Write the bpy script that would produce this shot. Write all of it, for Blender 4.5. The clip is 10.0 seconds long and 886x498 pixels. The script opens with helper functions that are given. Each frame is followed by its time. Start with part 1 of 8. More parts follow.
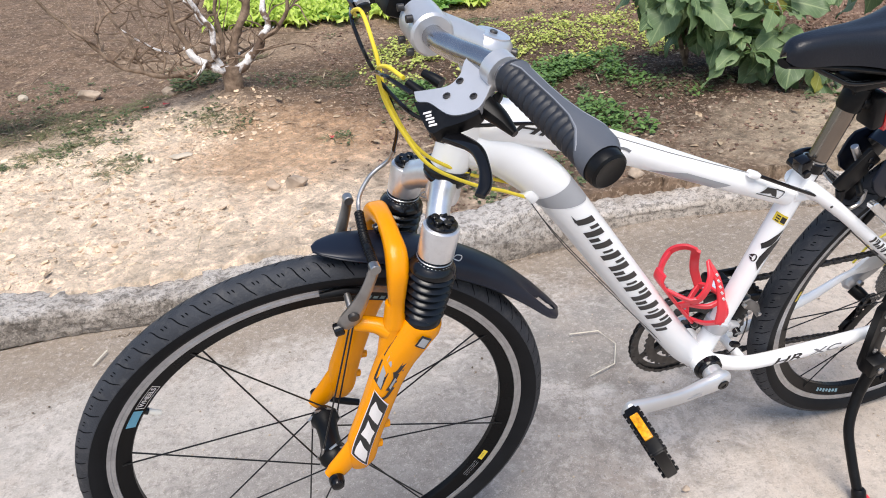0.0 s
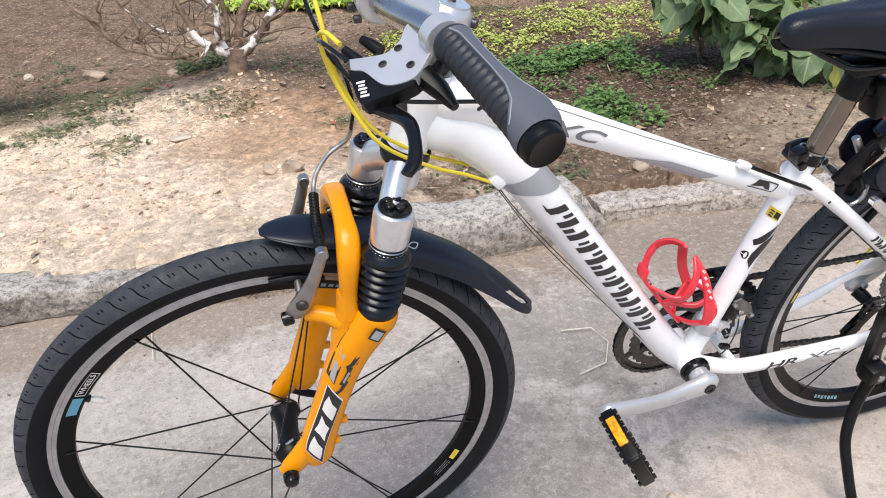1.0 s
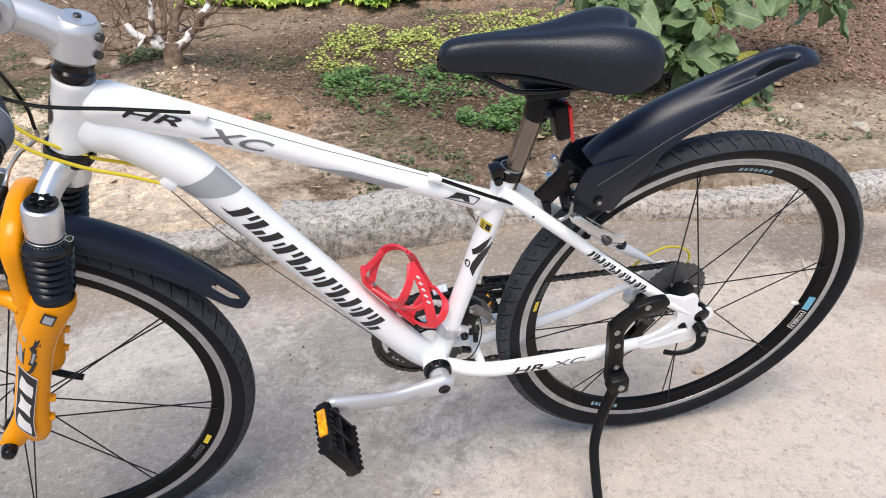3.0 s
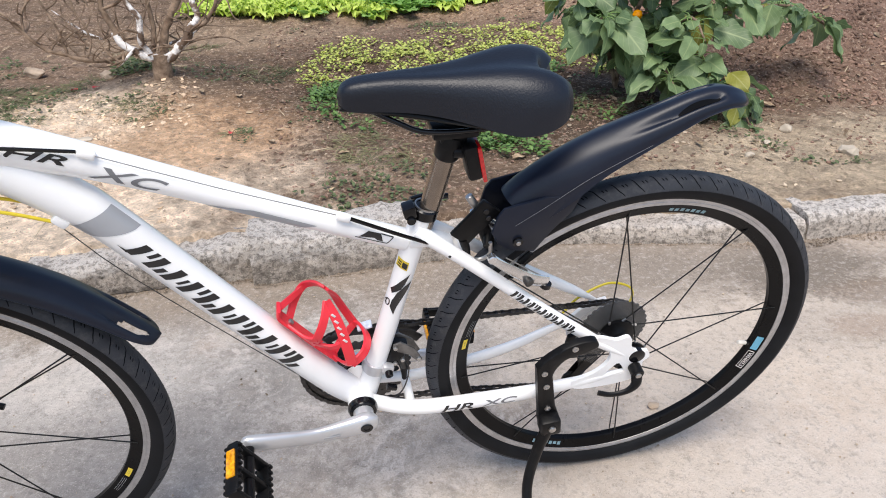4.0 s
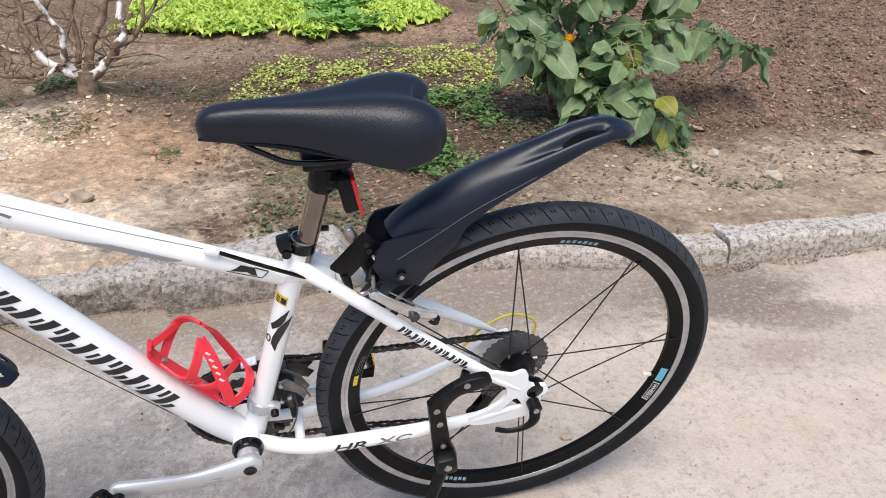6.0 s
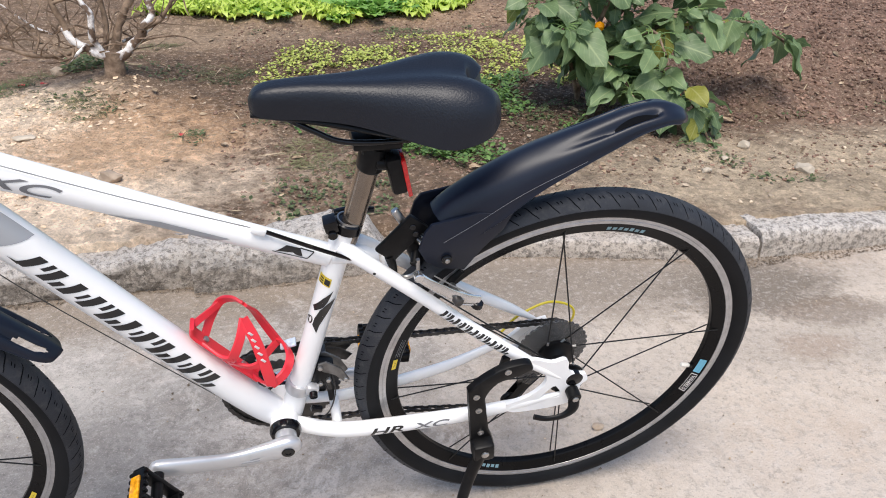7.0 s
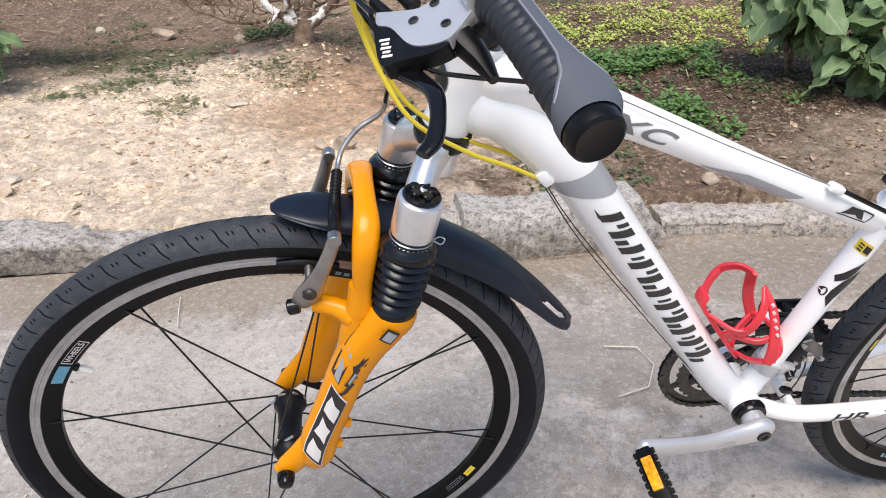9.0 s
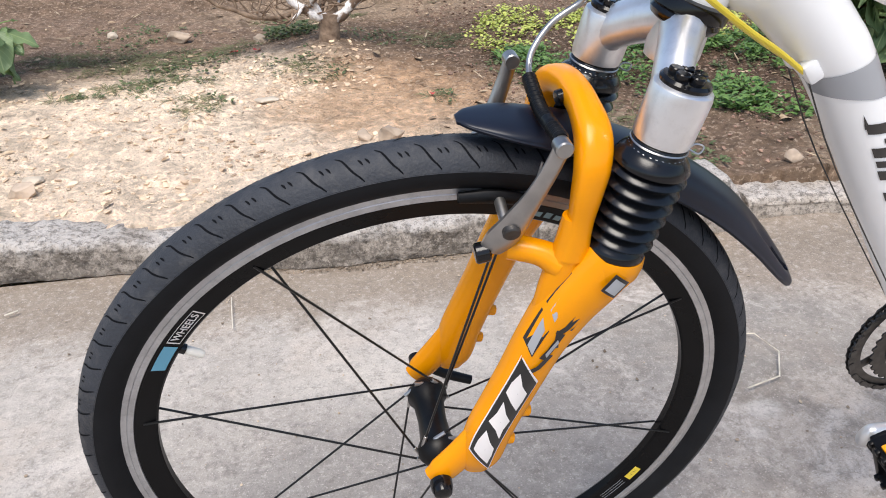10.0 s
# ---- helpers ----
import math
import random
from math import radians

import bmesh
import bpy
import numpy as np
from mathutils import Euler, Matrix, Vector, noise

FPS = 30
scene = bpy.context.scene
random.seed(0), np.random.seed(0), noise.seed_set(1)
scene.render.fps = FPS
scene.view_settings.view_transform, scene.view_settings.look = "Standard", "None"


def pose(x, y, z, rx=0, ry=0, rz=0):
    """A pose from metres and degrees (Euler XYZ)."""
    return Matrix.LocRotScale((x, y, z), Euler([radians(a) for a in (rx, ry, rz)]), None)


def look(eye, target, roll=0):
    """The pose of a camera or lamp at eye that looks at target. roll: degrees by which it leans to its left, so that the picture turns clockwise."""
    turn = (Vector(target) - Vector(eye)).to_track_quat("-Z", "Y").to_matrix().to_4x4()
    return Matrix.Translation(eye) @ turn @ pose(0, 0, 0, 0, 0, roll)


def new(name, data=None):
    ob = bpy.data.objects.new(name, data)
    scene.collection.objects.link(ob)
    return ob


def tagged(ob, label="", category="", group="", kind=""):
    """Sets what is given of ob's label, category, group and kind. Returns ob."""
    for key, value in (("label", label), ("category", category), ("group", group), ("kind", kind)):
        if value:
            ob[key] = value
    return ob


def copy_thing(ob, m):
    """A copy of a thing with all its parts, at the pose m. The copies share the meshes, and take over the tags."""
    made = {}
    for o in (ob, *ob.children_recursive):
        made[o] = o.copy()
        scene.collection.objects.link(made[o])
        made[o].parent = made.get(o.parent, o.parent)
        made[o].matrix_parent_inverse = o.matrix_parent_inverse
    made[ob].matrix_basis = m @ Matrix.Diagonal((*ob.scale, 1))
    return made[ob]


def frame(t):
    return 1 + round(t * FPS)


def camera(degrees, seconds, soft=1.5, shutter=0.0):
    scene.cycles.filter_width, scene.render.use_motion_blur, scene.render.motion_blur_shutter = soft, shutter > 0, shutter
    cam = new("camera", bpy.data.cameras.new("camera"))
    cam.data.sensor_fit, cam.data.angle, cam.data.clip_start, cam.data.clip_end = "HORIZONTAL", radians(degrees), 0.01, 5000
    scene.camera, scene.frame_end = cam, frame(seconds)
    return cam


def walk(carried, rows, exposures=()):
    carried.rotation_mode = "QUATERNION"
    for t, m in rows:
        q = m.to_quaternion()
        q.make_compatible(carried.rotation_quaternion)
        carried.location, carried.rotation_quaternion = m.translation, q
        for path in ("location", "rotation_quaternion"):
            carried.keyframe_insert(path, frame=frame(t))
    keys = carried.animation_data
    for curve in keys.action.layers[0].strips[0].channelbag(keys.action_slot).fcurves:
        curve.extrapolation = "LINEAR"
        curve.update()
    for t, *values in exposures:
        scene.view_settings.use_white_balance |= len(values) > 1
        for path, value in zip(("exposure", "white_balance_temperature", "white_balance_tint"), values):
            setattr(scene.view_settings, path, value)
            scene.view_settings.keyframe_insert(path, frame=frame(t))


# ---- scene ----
cam = camera(62.3, 10.0, soft=1.0)
PATH = [
    (0, (-0.039, -0.828, 1.057), (0.44, 0.859, 0.095), -4.0),
    (0.5, (-0.055, -0.835, 1.039), (0.43, 0.846, 0.071), -3.5),
    (1, (0.039, -0.8, 1.02), (0.467, 0.891, 0.042), -3.3),
    (1.5, (0.12, -0.769, 1.011), (0.492, 0.929, 0.023), -3.1),
    (2, (0.173, -0.858, 1.042), (0.523, 0.84, 0.045), -2.5),
    (2.5, (0.266, -0.939, 1.037), (0.633, 0.754, 0.037), -1.7),
    (3, (0.431, -0.957, 1.039), (0.821, 0.743, 0.06), -1.3),
    (3.2, (0.524, -0.948, 1.041), (0.903, 0.757, 0.066), -1.3),
    (4.3, (0.584, -0.941, 1.073), (0.923, 0.783, 0.118), -1.1),
    (4.5, (0.571, -0.939, 1.076), (0.906, 0.791, 0.13), -1.2),
    (5, (0.575, -0.934, 1.058), (0.939, 0.797, 0.125), -0.8),
    (5.5, (0.651, -0.922, 1.067), (1.078, 0.801, 0.146), 0.1),
    (5.7, (0.694, -0.922, 1.066), (1.148, 0.795, 0.146), 0.4),
    (6.8, (0.695, -0.908, 1.055), (1.15, 0.797, 0.114), 1.3),
    (7, (0.654, -0.903, 1.051), (1.078, 0.805, 0.102), 1.3),
    (7.5, (0.552, -0.898, 1.045), (0.904, 0.814, 0.073), 1.0),
    (8, (0.395, -0.891, 1.044), (0.689, 0.82, 0.052), 0.6),
    (8.5, (0.211, -0.854, 1.038), (0.501, 0.853, 0.036), 0.7),
    (9, (0.083, -0.717, 0.976), (0.365, 0.994, -0.02), 0.5),
    (9.5, (-0.017, -0.625, 0.881), (0.271, 1.095, -0.099), -0.4),
    (10, (-0.08, -0.57, 0.825), (0.22, 1.165, -0.122), -1.1),
]
walk(cam, [(t, look(eye, target, roll)) for t, eye, target, roll in PATH], [(0.0, 0.37), (2.0, 0.37), (3.0, 0.31), (4.5, 0.29), (7.0, 0.27), (8.5, 0.29), (9.5, 0.36), (10.0, 0.42)])

# ---- light: bright veiled sky, wide soft sun ----
SUN_EL, SUN_AZ = radians(64), radians(200)
world = bpy.data.worlds.new("sky")
scene.world = world
world.use_nodes = True
wn = world.node_tree
sky = wn.nodes.new("ShaderNodeTexSky")
sky.sky_type, sky.sun_disc, sky.sun_elevation, sky.sun_rotation = "NISHITA", False, SUN_EL, SUN_AZ
sky.dust_density, sky.air_density = 1.5, 1.0
wn.links.new(sky.outputs[0], wn.nodes["Background"].inputs[0])
wn.nodes["Background"].inputs[1].default_value = 0.15
sun_data = bpy.data.lights.new("sun", "SUN")
sun_data.energy, sun_data.angle, sun_data.color = 2.9, radians(35), (1.0, 0.935, 0.855)
sun = new("sun", sun_data)
sun_way = Vector((math.sin(SUN_AZ) * math.cos(SUN_EL), math.cos(SUN_AZ) * math.cos(SUN_EL), math.sin(SUN_EL)))
sun.matrix_world = look(sun_way * 20, (0, 0, 0))


# ---- materials ----
def shade(col, k):
    return tuple(min(1.0, c * k) for c in col[:3]) + (1.0,)


def mat(name, col, rough=0.5, metal=0.0, coat=0.0, vary=0.12, scale=9.0, bump=0.0, bscale=80.0, col2=None, random_tint=0.0, grime=None, grime_amount=0.5, spec=0.5, edge=0.15, island=0.0):
    m = bpy.data.materials.new(name)
    m.use_nodes = True
    nt = m.node_tree
    N, L = nt.nodes, nt.links
    b = N["Principled BSDF"]
    b.inputs["Metallic"].default_value = metal
    b.inputs["Coat Weight"].default_value = coat
    b.inputs["Coat Roughness"].default_value = 0.12
    b.inputs["Specular IOR Level"].default_value = spec
    tc = N.new("ShaderNodeTexCoord")
    n1 = N.new("ShaderNodeTexNoise")
    n1.inputs["Scale"].default_value, n1.inputs["Detail"].default_value = scale, 6
    L.new(tc.outputs["Object"], n1.inputs["Vector"])
    mix = N.new("ShaderNodeMix")
    mix.data_type = "RGBA"
    mix.inputs["A"].default_value = shade(col, 1 - vary)
    mix.inputs["B"].default_value = tuple(col2) + (1,) if col2 else shade(col, 1 + vary)
    ramp = N.new("ShaderNodeMapRange")
    ramp.inputs["From Min"].default_value, ramp.inputs["From Max"].default_value = 0.5 - edge, 0.5 + edge
    L.new(n1.outputs["Fac"], ramp.inputs["Value"])
    L.new(ramp.outputs[0], mix.inputs["Factor"])
    out = mix.outputs["Result"]
    if grime:
        n2 = N.new("ShaderNodeTexNoise")
        n2.inputs["Scale"].default_value, n2.inputs["Detail"].default_value, n2.inputs["Roughness"].default_value = scale * 4.3, 8, 0.7
        L.new(tc.outputs["Object"], n2.inputs["Vector"])
        r2 = N.new("ShaderNodeMapRange")
        r2.inputs["From Min"].default_value, r2.inputs["From Max"].default_value, r2.inputs["To Max"].default_value = 0.5, 0.75, grime_amount
        L.new(n2.outputs["Fac"], r2.inputs["Value"])
        m2 = N.new("ShaderNodeMix")
        m2.data_type = "RGBA"
        m2.inputs["B"].default_value = tuple(grime) + (1,)
        L.new(r2.outputs[0], m2.inputs["Factor"])
        L.new(out, m2.inputs["A"])
        out = m2.outputs["Result"]
    if random_tint:
        oi = N.new("ShaderNodeObjectInfo")
        hs = N.new("ShaderNodeHueSaturation")
        mr = N.new("ShaderNodeMapRange")
        mr.inputs["To Min"].default_value, mr.inputs["To Max"].default_value = 1 - random_tint, 1 + random_tint
        L.new(oi.outputs["Random"], mr.inputs["Value"])
        L.new(mr.outputs[0], hs.inputs["Value"])
        L.new(out, hs.inputs["Color"])
        out = hs.outputs["Color"]
    if island:
        gi = N.new("ShaderNodeNewGeometry")
        hi = N.new("ShaderNodeHueSaturation")
        mi = N.new("ShaderNodeMapRange")
        mi.inputs["To Min"].default_value, mi.inputs["To Max"].default_value = 1 - island, 1 + island
        L.new(gi.outputs["Random Per Island"], mi.inputs["Value"])
        L.new(mi.outputs[0], hi.inputs["Value"])
        L.new(out, hi.inputs["Color"])
        out = hi.outputs["Color"]
    L.new(out, b.inputs["Base Color"])
    rr = N.new("ShaderNodeMapRange")
    rr.inputs["To Min"].default_value, rr.inputs["To Max"].default_value = max(0.02, rough - 0.08), min(1, rough + 0.08)
    L.new(n1.outputs["Fac"], rr.inputs["Value"])
    L.new(rr.outputs[0], b.inputs["Roughness"])
    if bump:
        n3 = N.new("ShaderNodeTexNoise")
        n3.inputs["Scale"].default_value, n3.inputs["Detail"].default_value = bscale, 8
        L.new(tc.outputs["Object"], n3.inputs["Vector"])
        bp = N.new("ShaderNodeBump")
        bp.inputs["Strength"].default_value, bp.inputs["Distance"].default_value = min(1.0, bump), 0.01 * bump
        L.new(n3.outputs["Fac"], bp.inputs["Height"])
        L.new(bp.outputs[0], b.inputs["Normal"])
    return m


WHITE = mat("white_paint", (0.93, 0.925, 0.915), 0.3, coat=0.5, vary=0.02, scale=5, grime=(0.5, 0.46, 0.4), grime_amount=0.06)
GREY_DECAL = mat("grey_decal", (0.36, 0.37, 0.39), 0.35, coat=0.4, vary=0.05)
DARK_GREY_DECAL = mat("dark_grey_decal", (0.17, 0.175, 0.185), 0.35, coat=0.3, vary=0.05)
BLACK_DECAL = mat("black_decal", (0.012, 0.012, 0.013), 0.35, coat=0.3, vary=0.1)
WHITE_DECAL = mat("white_decal", (0.78, 0.74, 0.72), 0.35, vary=0.05)
BLUE_DECAL = mat("blue_decal", (0.14, 0.40, 0.55), 0.4, vary=0.05)
TEAL_DECAL = mat("faded_teal_decal", (0.20, 0.33, 0.38), 0.4, vary=0.2, scale=60)
YELLOW_DECAL = mat("yellow_decal", (0.75, 0.56, 0.05), 0.4, vary=0.1)
CLEAR_LABEL = mat("pale_label", (0.62, 0.70, 0.80), 0.3, vary=0.2, scale=120)
RUBBER = mat("tyre_rubber", (0.0085, 0.009, 0.0105), 0.6, vary=0.25, scale=20, bump=0.12, bscale=300, spec=0.15)
TREAD = mat("dusty_tread_rubber", (0.0215, 0.0245, 0.0315), 0.66, vary=0.25, scale=14, bump=0.3, bscale=400, grime=(0.14, 0.13, 0.12), grime_amount=0.3)
GROOVE = mat("groove_rubber", (0.0055, 0.006, 0.0075), 0.85, spec=0.1)
PLASTIC = mat("black_plastic", (0.0035, 0.0036, 0.0042), 0.40, vary=0.2, scale=14, bump=0.05, bscale=500, grime=(0.09, 0.085, 0.08), grime_amount=0.08, spec=0.22)
FENDER = mat("satin_black_mudguard_plastic", (0.0065, 0.0098, 0.0205), 0.37, vary=0.2, scale=8, bump=0.03, bscale=700, grime=(0.07, 0.07, 0.072), grime_amount=0.05, spec=0.36)
GLOSSB = mat("gloss_black", (0.005, 0.005, 0.006), 0.16, coat=0.25, vary=0.2, spec=0.25)
BOOT = mat("gaiter_rubber", (0.0035, 0.004, 0.0055), 0.2, vary=0.2, spec=0.42)
LEATHER = mat("black_saddle_vinyl", (0.006, 0.0082, 0.0145), 0.40, vary=0.15, scale=6, bump=0.22, bscale=420, spec=0.42)
GRIPG = mat("grey_grip_rubber", (0.085, 0.092, 0.108), 0.55, vary=0.12, bump=0.1, bscale=400)
GRIPL = mat("pale_grip_line", (0.20, 0.21, 0.235), 0.5, vary=0.1)
GRIPB = mat("dark_grip_rubber", (0.014, 0.016, 0.022), 0.5, vary=0.15)
ALLOY = mat("brushed_alloy", (0.78, 0.785, 0.80), 0.33, metal=0.8, vary=0.06, scale=30, bump=0.03, bscale=250, grime=(0.3, 0.29, 0.28), grime_amount=0.2)
ALLOYP = mat("satin_silver_paint", (0.58, 0.585, 0.60), 0.34, metal=0.55, coat=0.3, vary=0.06, grime=(0.3, 0.29, 0.28), grime_amount=0.15)
RIMS = mat("machined_brake_track", (0.50, 0.50, 0.51), 0.36, metal=0.8, vary=0.1, scale=60, grime=(0.2, 0.2, 0.2), grime_amount=0.4)
RIMB = mat("black_anodised_rim", (0.005, 0.005, 0.0055), 0.28, vary=0.25, spec=0.12)
STEEL = mat("steel", (0.45, 0.44, 0.43), 0.34, metal=0.95, vary=0.15, scale=60)
DARKSTEEL = mat("dark_oily_steel", (0.06, 0.057, 0.055), 0.4, metal=0.6, vary=0.3, scale=90)
BRONZE = mat("smoked_bronze_seatpost", (0.24, 0.20, 0.165), 0.24, metal=0.85, vary=0.08, scale=30)
SPOKEM = mat("black_spoke", (0.010, 0.010, 0.010), 0.35, metal=0.3)
ORANGE = mat("amber_yellow_paint", (0.84, 0.305, 0.001), 0.25, spec=0.28, coat=0.0, vary=0.05, scale=6, grime=(0.5, 0.22, 0.02), grime_amount=0.2)
RED = mat("red_cage_plastic", (0.78, 0.030, 0.048), 0.38, vary=0.06, coat=0.1)
REDLENS = mat("red_reflector_lens", (0.55, 0.015, 0.015), 0.15, coat=0.5, vary=0.2, scale=200)
AMBERLENS = mat("amber_reflector_lens", (0.85, 0.33, 0.01), 0.2, coat=0.4, vary=0.35, scale=160)
VALVEM = mat("off_white_valve_cap", (0.74, 0.70, 0.62), 0.5, vary=0.1)
COGS = mat("dull_steel_cog", (0.16, 0.155, 0.15), 0.45, metal=0.7, vary=0.3, scale=60)
YCABLE = mat("yellow_cable_housing", (0.80, 0.62, 0.04), 0.4, vary=0.05)
SMOKE = mat("clear_plastic_disc", (0.5, 0.5, 0.5), 0.12)
_b = SMOKE.node_tree.nodes["Principled BSDF"]
_b.inputs["Alpha"].default_value = 0.07
STONE = mat("buff_stone", (0.42, 0.33, 0.25), 0.85, vary=0.25, scale=20, bump=0.5, bscale=60, random_tint=0.2)
PALE_STONE = mat("pale_stone", (0.50, 0.43, 0.34), 0.85, vary=0.2, scale=20, bump=0.4, bscale=60)
STALK = mat("pale_dry_stalk", (0.62, 0.56, 0.46), 0.8, vary=0.2, scale=40)
STRAW = mat("dry_straw", (0.42, 0.33, 0.22), 0.85, vary=0.3, scale=30)
LITTER = mat("dead_leaf", (0.32, 0.21, 0.12), 0.8, vary=0.35, scale=40, col2=(0.50, 0.38, 0.25), island=0.5)
REDLEAF = mat("red_petal", (0.55, 0.07, 0.06), 0.7, vary=0.2)
BARK = mat("brown_bark", (0.16, 0.10, 0.062), 0.88, vary=0.35, scale=25, bump=0.7, bscale=70, col2=(0.32, 0.23, 0.16), grime=(0.07, 0.05, 0.035), grime_amount=0.6)
LIME = mat("flaking_limewash", (0.19, 0.125, 0.085), 0.88, vary=0.25, scale=13, bump=0.6, bscale=90, col2=(0.86, 0.83, 0.80), grime=(0.20, 0.14, 0.10), grime_amount=0.9, edge=0.035)
SANDY = mat("sandy_clod", (0.60, 0.43, 0.285), 0.95, vary=0.2, scale=3, bump=0.5, bscale=70, col2=(0.80, 0.61, 0.43), island=0.35)
GRIT = mat("grit", (0.36, 0.27, 0.19), 0.9, vary=0.4, scale=3, col2=(0.56, 0.45, 0.33), island=0.5)
DIRT = mat("path_dirt", (0.20, 0.15, 0.105), 0.95, vary=0.3, scale=9, col2=(0.32, 0.25, 0.18), island=0.4)
CLOD = mat("soil_clod", (0.215, 0.130, 0.092), 0.95, vary=0.35, scale=5, bump=0.6, bscale=60, col2=(0.33, 0.21, 0.152), island=0.25)
GRASS = mat("dull_grass", (0.10, 0.125, 0.05), 0.7, vary=0.4, scale=3, col2=(0.22, 0.21, 0.10))


def leaf_mat(name, col, col2, vein, rough=0.5, spread=0.25):
    m = bpy.data.materials.new(name)
    m.use_nodes = True
    nt = m.node_tree
    N, L = nt.nodes, nt.links
    b = N["Principled BSDF"]
    b.inputs["Roughness"].default_value = rough
    uv = N.new("ShaderNodeUVMap")
    sep = N.new("ShaderNodeSeparateXYZ")
    L.new(uv.outputs[0], sep.inputs[0])
    a = N.new("ShaderNodeMath")
    a.operation = "ABSOLUTE"
    L.new(sep.outputs[0], a.inputs[0])
    lt = N.new("ShaderNodeMapRange")
    lt.inputs["From Min"].default_value, lt.inputs["From Max"].default_value, lt.inputs["To Min"].default_value, lt.inputs["To Max"].default_value = 0.02, 0.10, 0.75, 0.0
    L.new(a.outputs[0], lt.inputs["Value"])
    # side veins slanting towards the tip
    s1 = N.new("ShaderNodeMath")
    s1.operation = "MULTIPLY_ADD"
    s1.inputs[1].default_value = -0.35
    L.new(a.outputs[0], s1.inputs[0])
    L.new(sep.outputs[1], s1.inputs[2])
    s2 = N.new("ShaderNodeMath")
    s2.operation = "MULTIPLY"
    s2.inputs[1].default_value = 44.0
    L.new(s1.outputs[0], s2.inputs[0])
    s3 = N.new("ShaderNodeMath")
    s3.operation = "SINE"
    L.new(s2.outputs[0], s3.inputs[0])
    s4 = N.new("ShaderNodeMapRange")
    s4.inputs["From Min"].default_value, s4.inputs["From Max"].default_value, s4.inputs["To Max"].default_value = 0.9, 1.0, 0.35
    L.new(s3.outputs[0], s4.inputs["Value"])
    mx = N.new("ShaderNodeMath")
    mx.operation = "MAXIMUM"
    L.new(lt.outputs[0], mx.inputs[0])
    L.new(s4.outputs[0], mx.inputs[1])
    tc = N.new("ShaderNodeTexCoord")
    n1 = N.new("ShaderNodeTexNoise")
    n1.inputs["Scale"].default_value, n1.inputs["Detail"].default_value = 22, 5
    L.new(tc.outputs["Object"], n1.inputs["Vector"])
    oi = N.new("ShaderNodeObjectInfo")
    geo_in = N.new("ShaderNodeNewGeometry")
    add = N.new("ShaderNodeMath")
    add.inputs[1].default_value = 0.0
    L.new(oi.outputs["Random"], add.inputs[0])
    L.new(geo_in.outputs["Random Per Island"], add.inputs[1])
    fr = N.new("ShaderNodeMath")
    fr.operation = "FRACT"
    L.new(add.outputs[0], fr.inputs[0])
    av = N.new("ShaderNodeMath")
    av.operation = "MULTIPLY_ADD"
    av.inputs[1].default_value = 0.6
    L.new(n1.outputs["Fac"], av.inputs[0])
    half = N.new("ShaderNodeMath")
    half.operation = "MULTIPLY"
    half.inputs[1].default_value = 0.55
    L.new(fr.outputs[0], half.inputs[0])
    L.new(half.outputs[0], av.inputs[2])
    mix = N.new("ShaderNodeMix")
    mix.data_type = "RGBA"
    mix.inputs["A"].default_value = tuple(col) + (1,)
    mix.inputs["B"].default_value = tuple(col2) + (1,)
    L.new(av.outputs[0], mix.inputs["Factor"])
    m2 = N.new("ShaderNodeMix")
    m2.data_type = "RGBA"
    m2.inputs["B"].default_value = tuple(vein) + (1,)
    L.new(mx.outputs[0], m2.inputs["Factor"])
    L.new(mix.outputs["Result"], m2.inputs["A"])
    L.new(m2.outputs["Result"], b.inputs["Base Color"])
    tr = N.new("ShaderNodeBsdfTranslucent")
    L.new(m2.outputs["Result"], tr.inputs["Color"])
    ms = N.new("ShaderNodeMixShader")
    ms.inputs[0].default_value = 0.28
    L.new(b.outputs[0], ms.inputs[1])
    L.new(tr.outputs[0], ms.inputs[2])
    L.new(ms.outputs[0], N["Material Output"].inputs["Surface"])
    return m


BUSH_LEAF = leaf_mat("aubergine_leaf", (0.046, 0.092, 0.036), (0.240, 0.340, 0.155), (0.34, 0.42, 0.20), 0.5, 0.4)
BUSH_OLD = leaf_mat("yellowing_leaf", (0.10, 0.16, 0.03), (0.32, 0.30, 0.05), (0.4, 0.4, 0.15), 0.55)
LETTUCE = leaf_mat("bright_lettuce_leaf", (0.28, 0.46, 0.045), (0.70, 0.82, 0.16), (0.75, 0.85, 0.32), 0.45)
RADISH = leaf_mat("mid_green_leaf", (0.12, 0.30, 0.05), (0.28, 0.48, 0.10), (0.4, 0.55, 0.2), 0.5)
SEEDLING = leaf_mat("yellow_green_seedling", (0.22, 0.32, 0.05), (0.72, 0.74, 0.20), (0.6, 0.66, 0.25), 0.5)
WEED = leaf_mat("dull_weed_leaf", (0.06, 0.095, 0.04), (0.17, 0.21, 0.09), (0.2, 0.24, 0.1), 0.6)
HERB = leaf_mat("coriander_leaf", (0.05, 0.12, 0.03), (0.19, 0.32, 0.085), (0.3, 0.45, 0.16), 0.5)


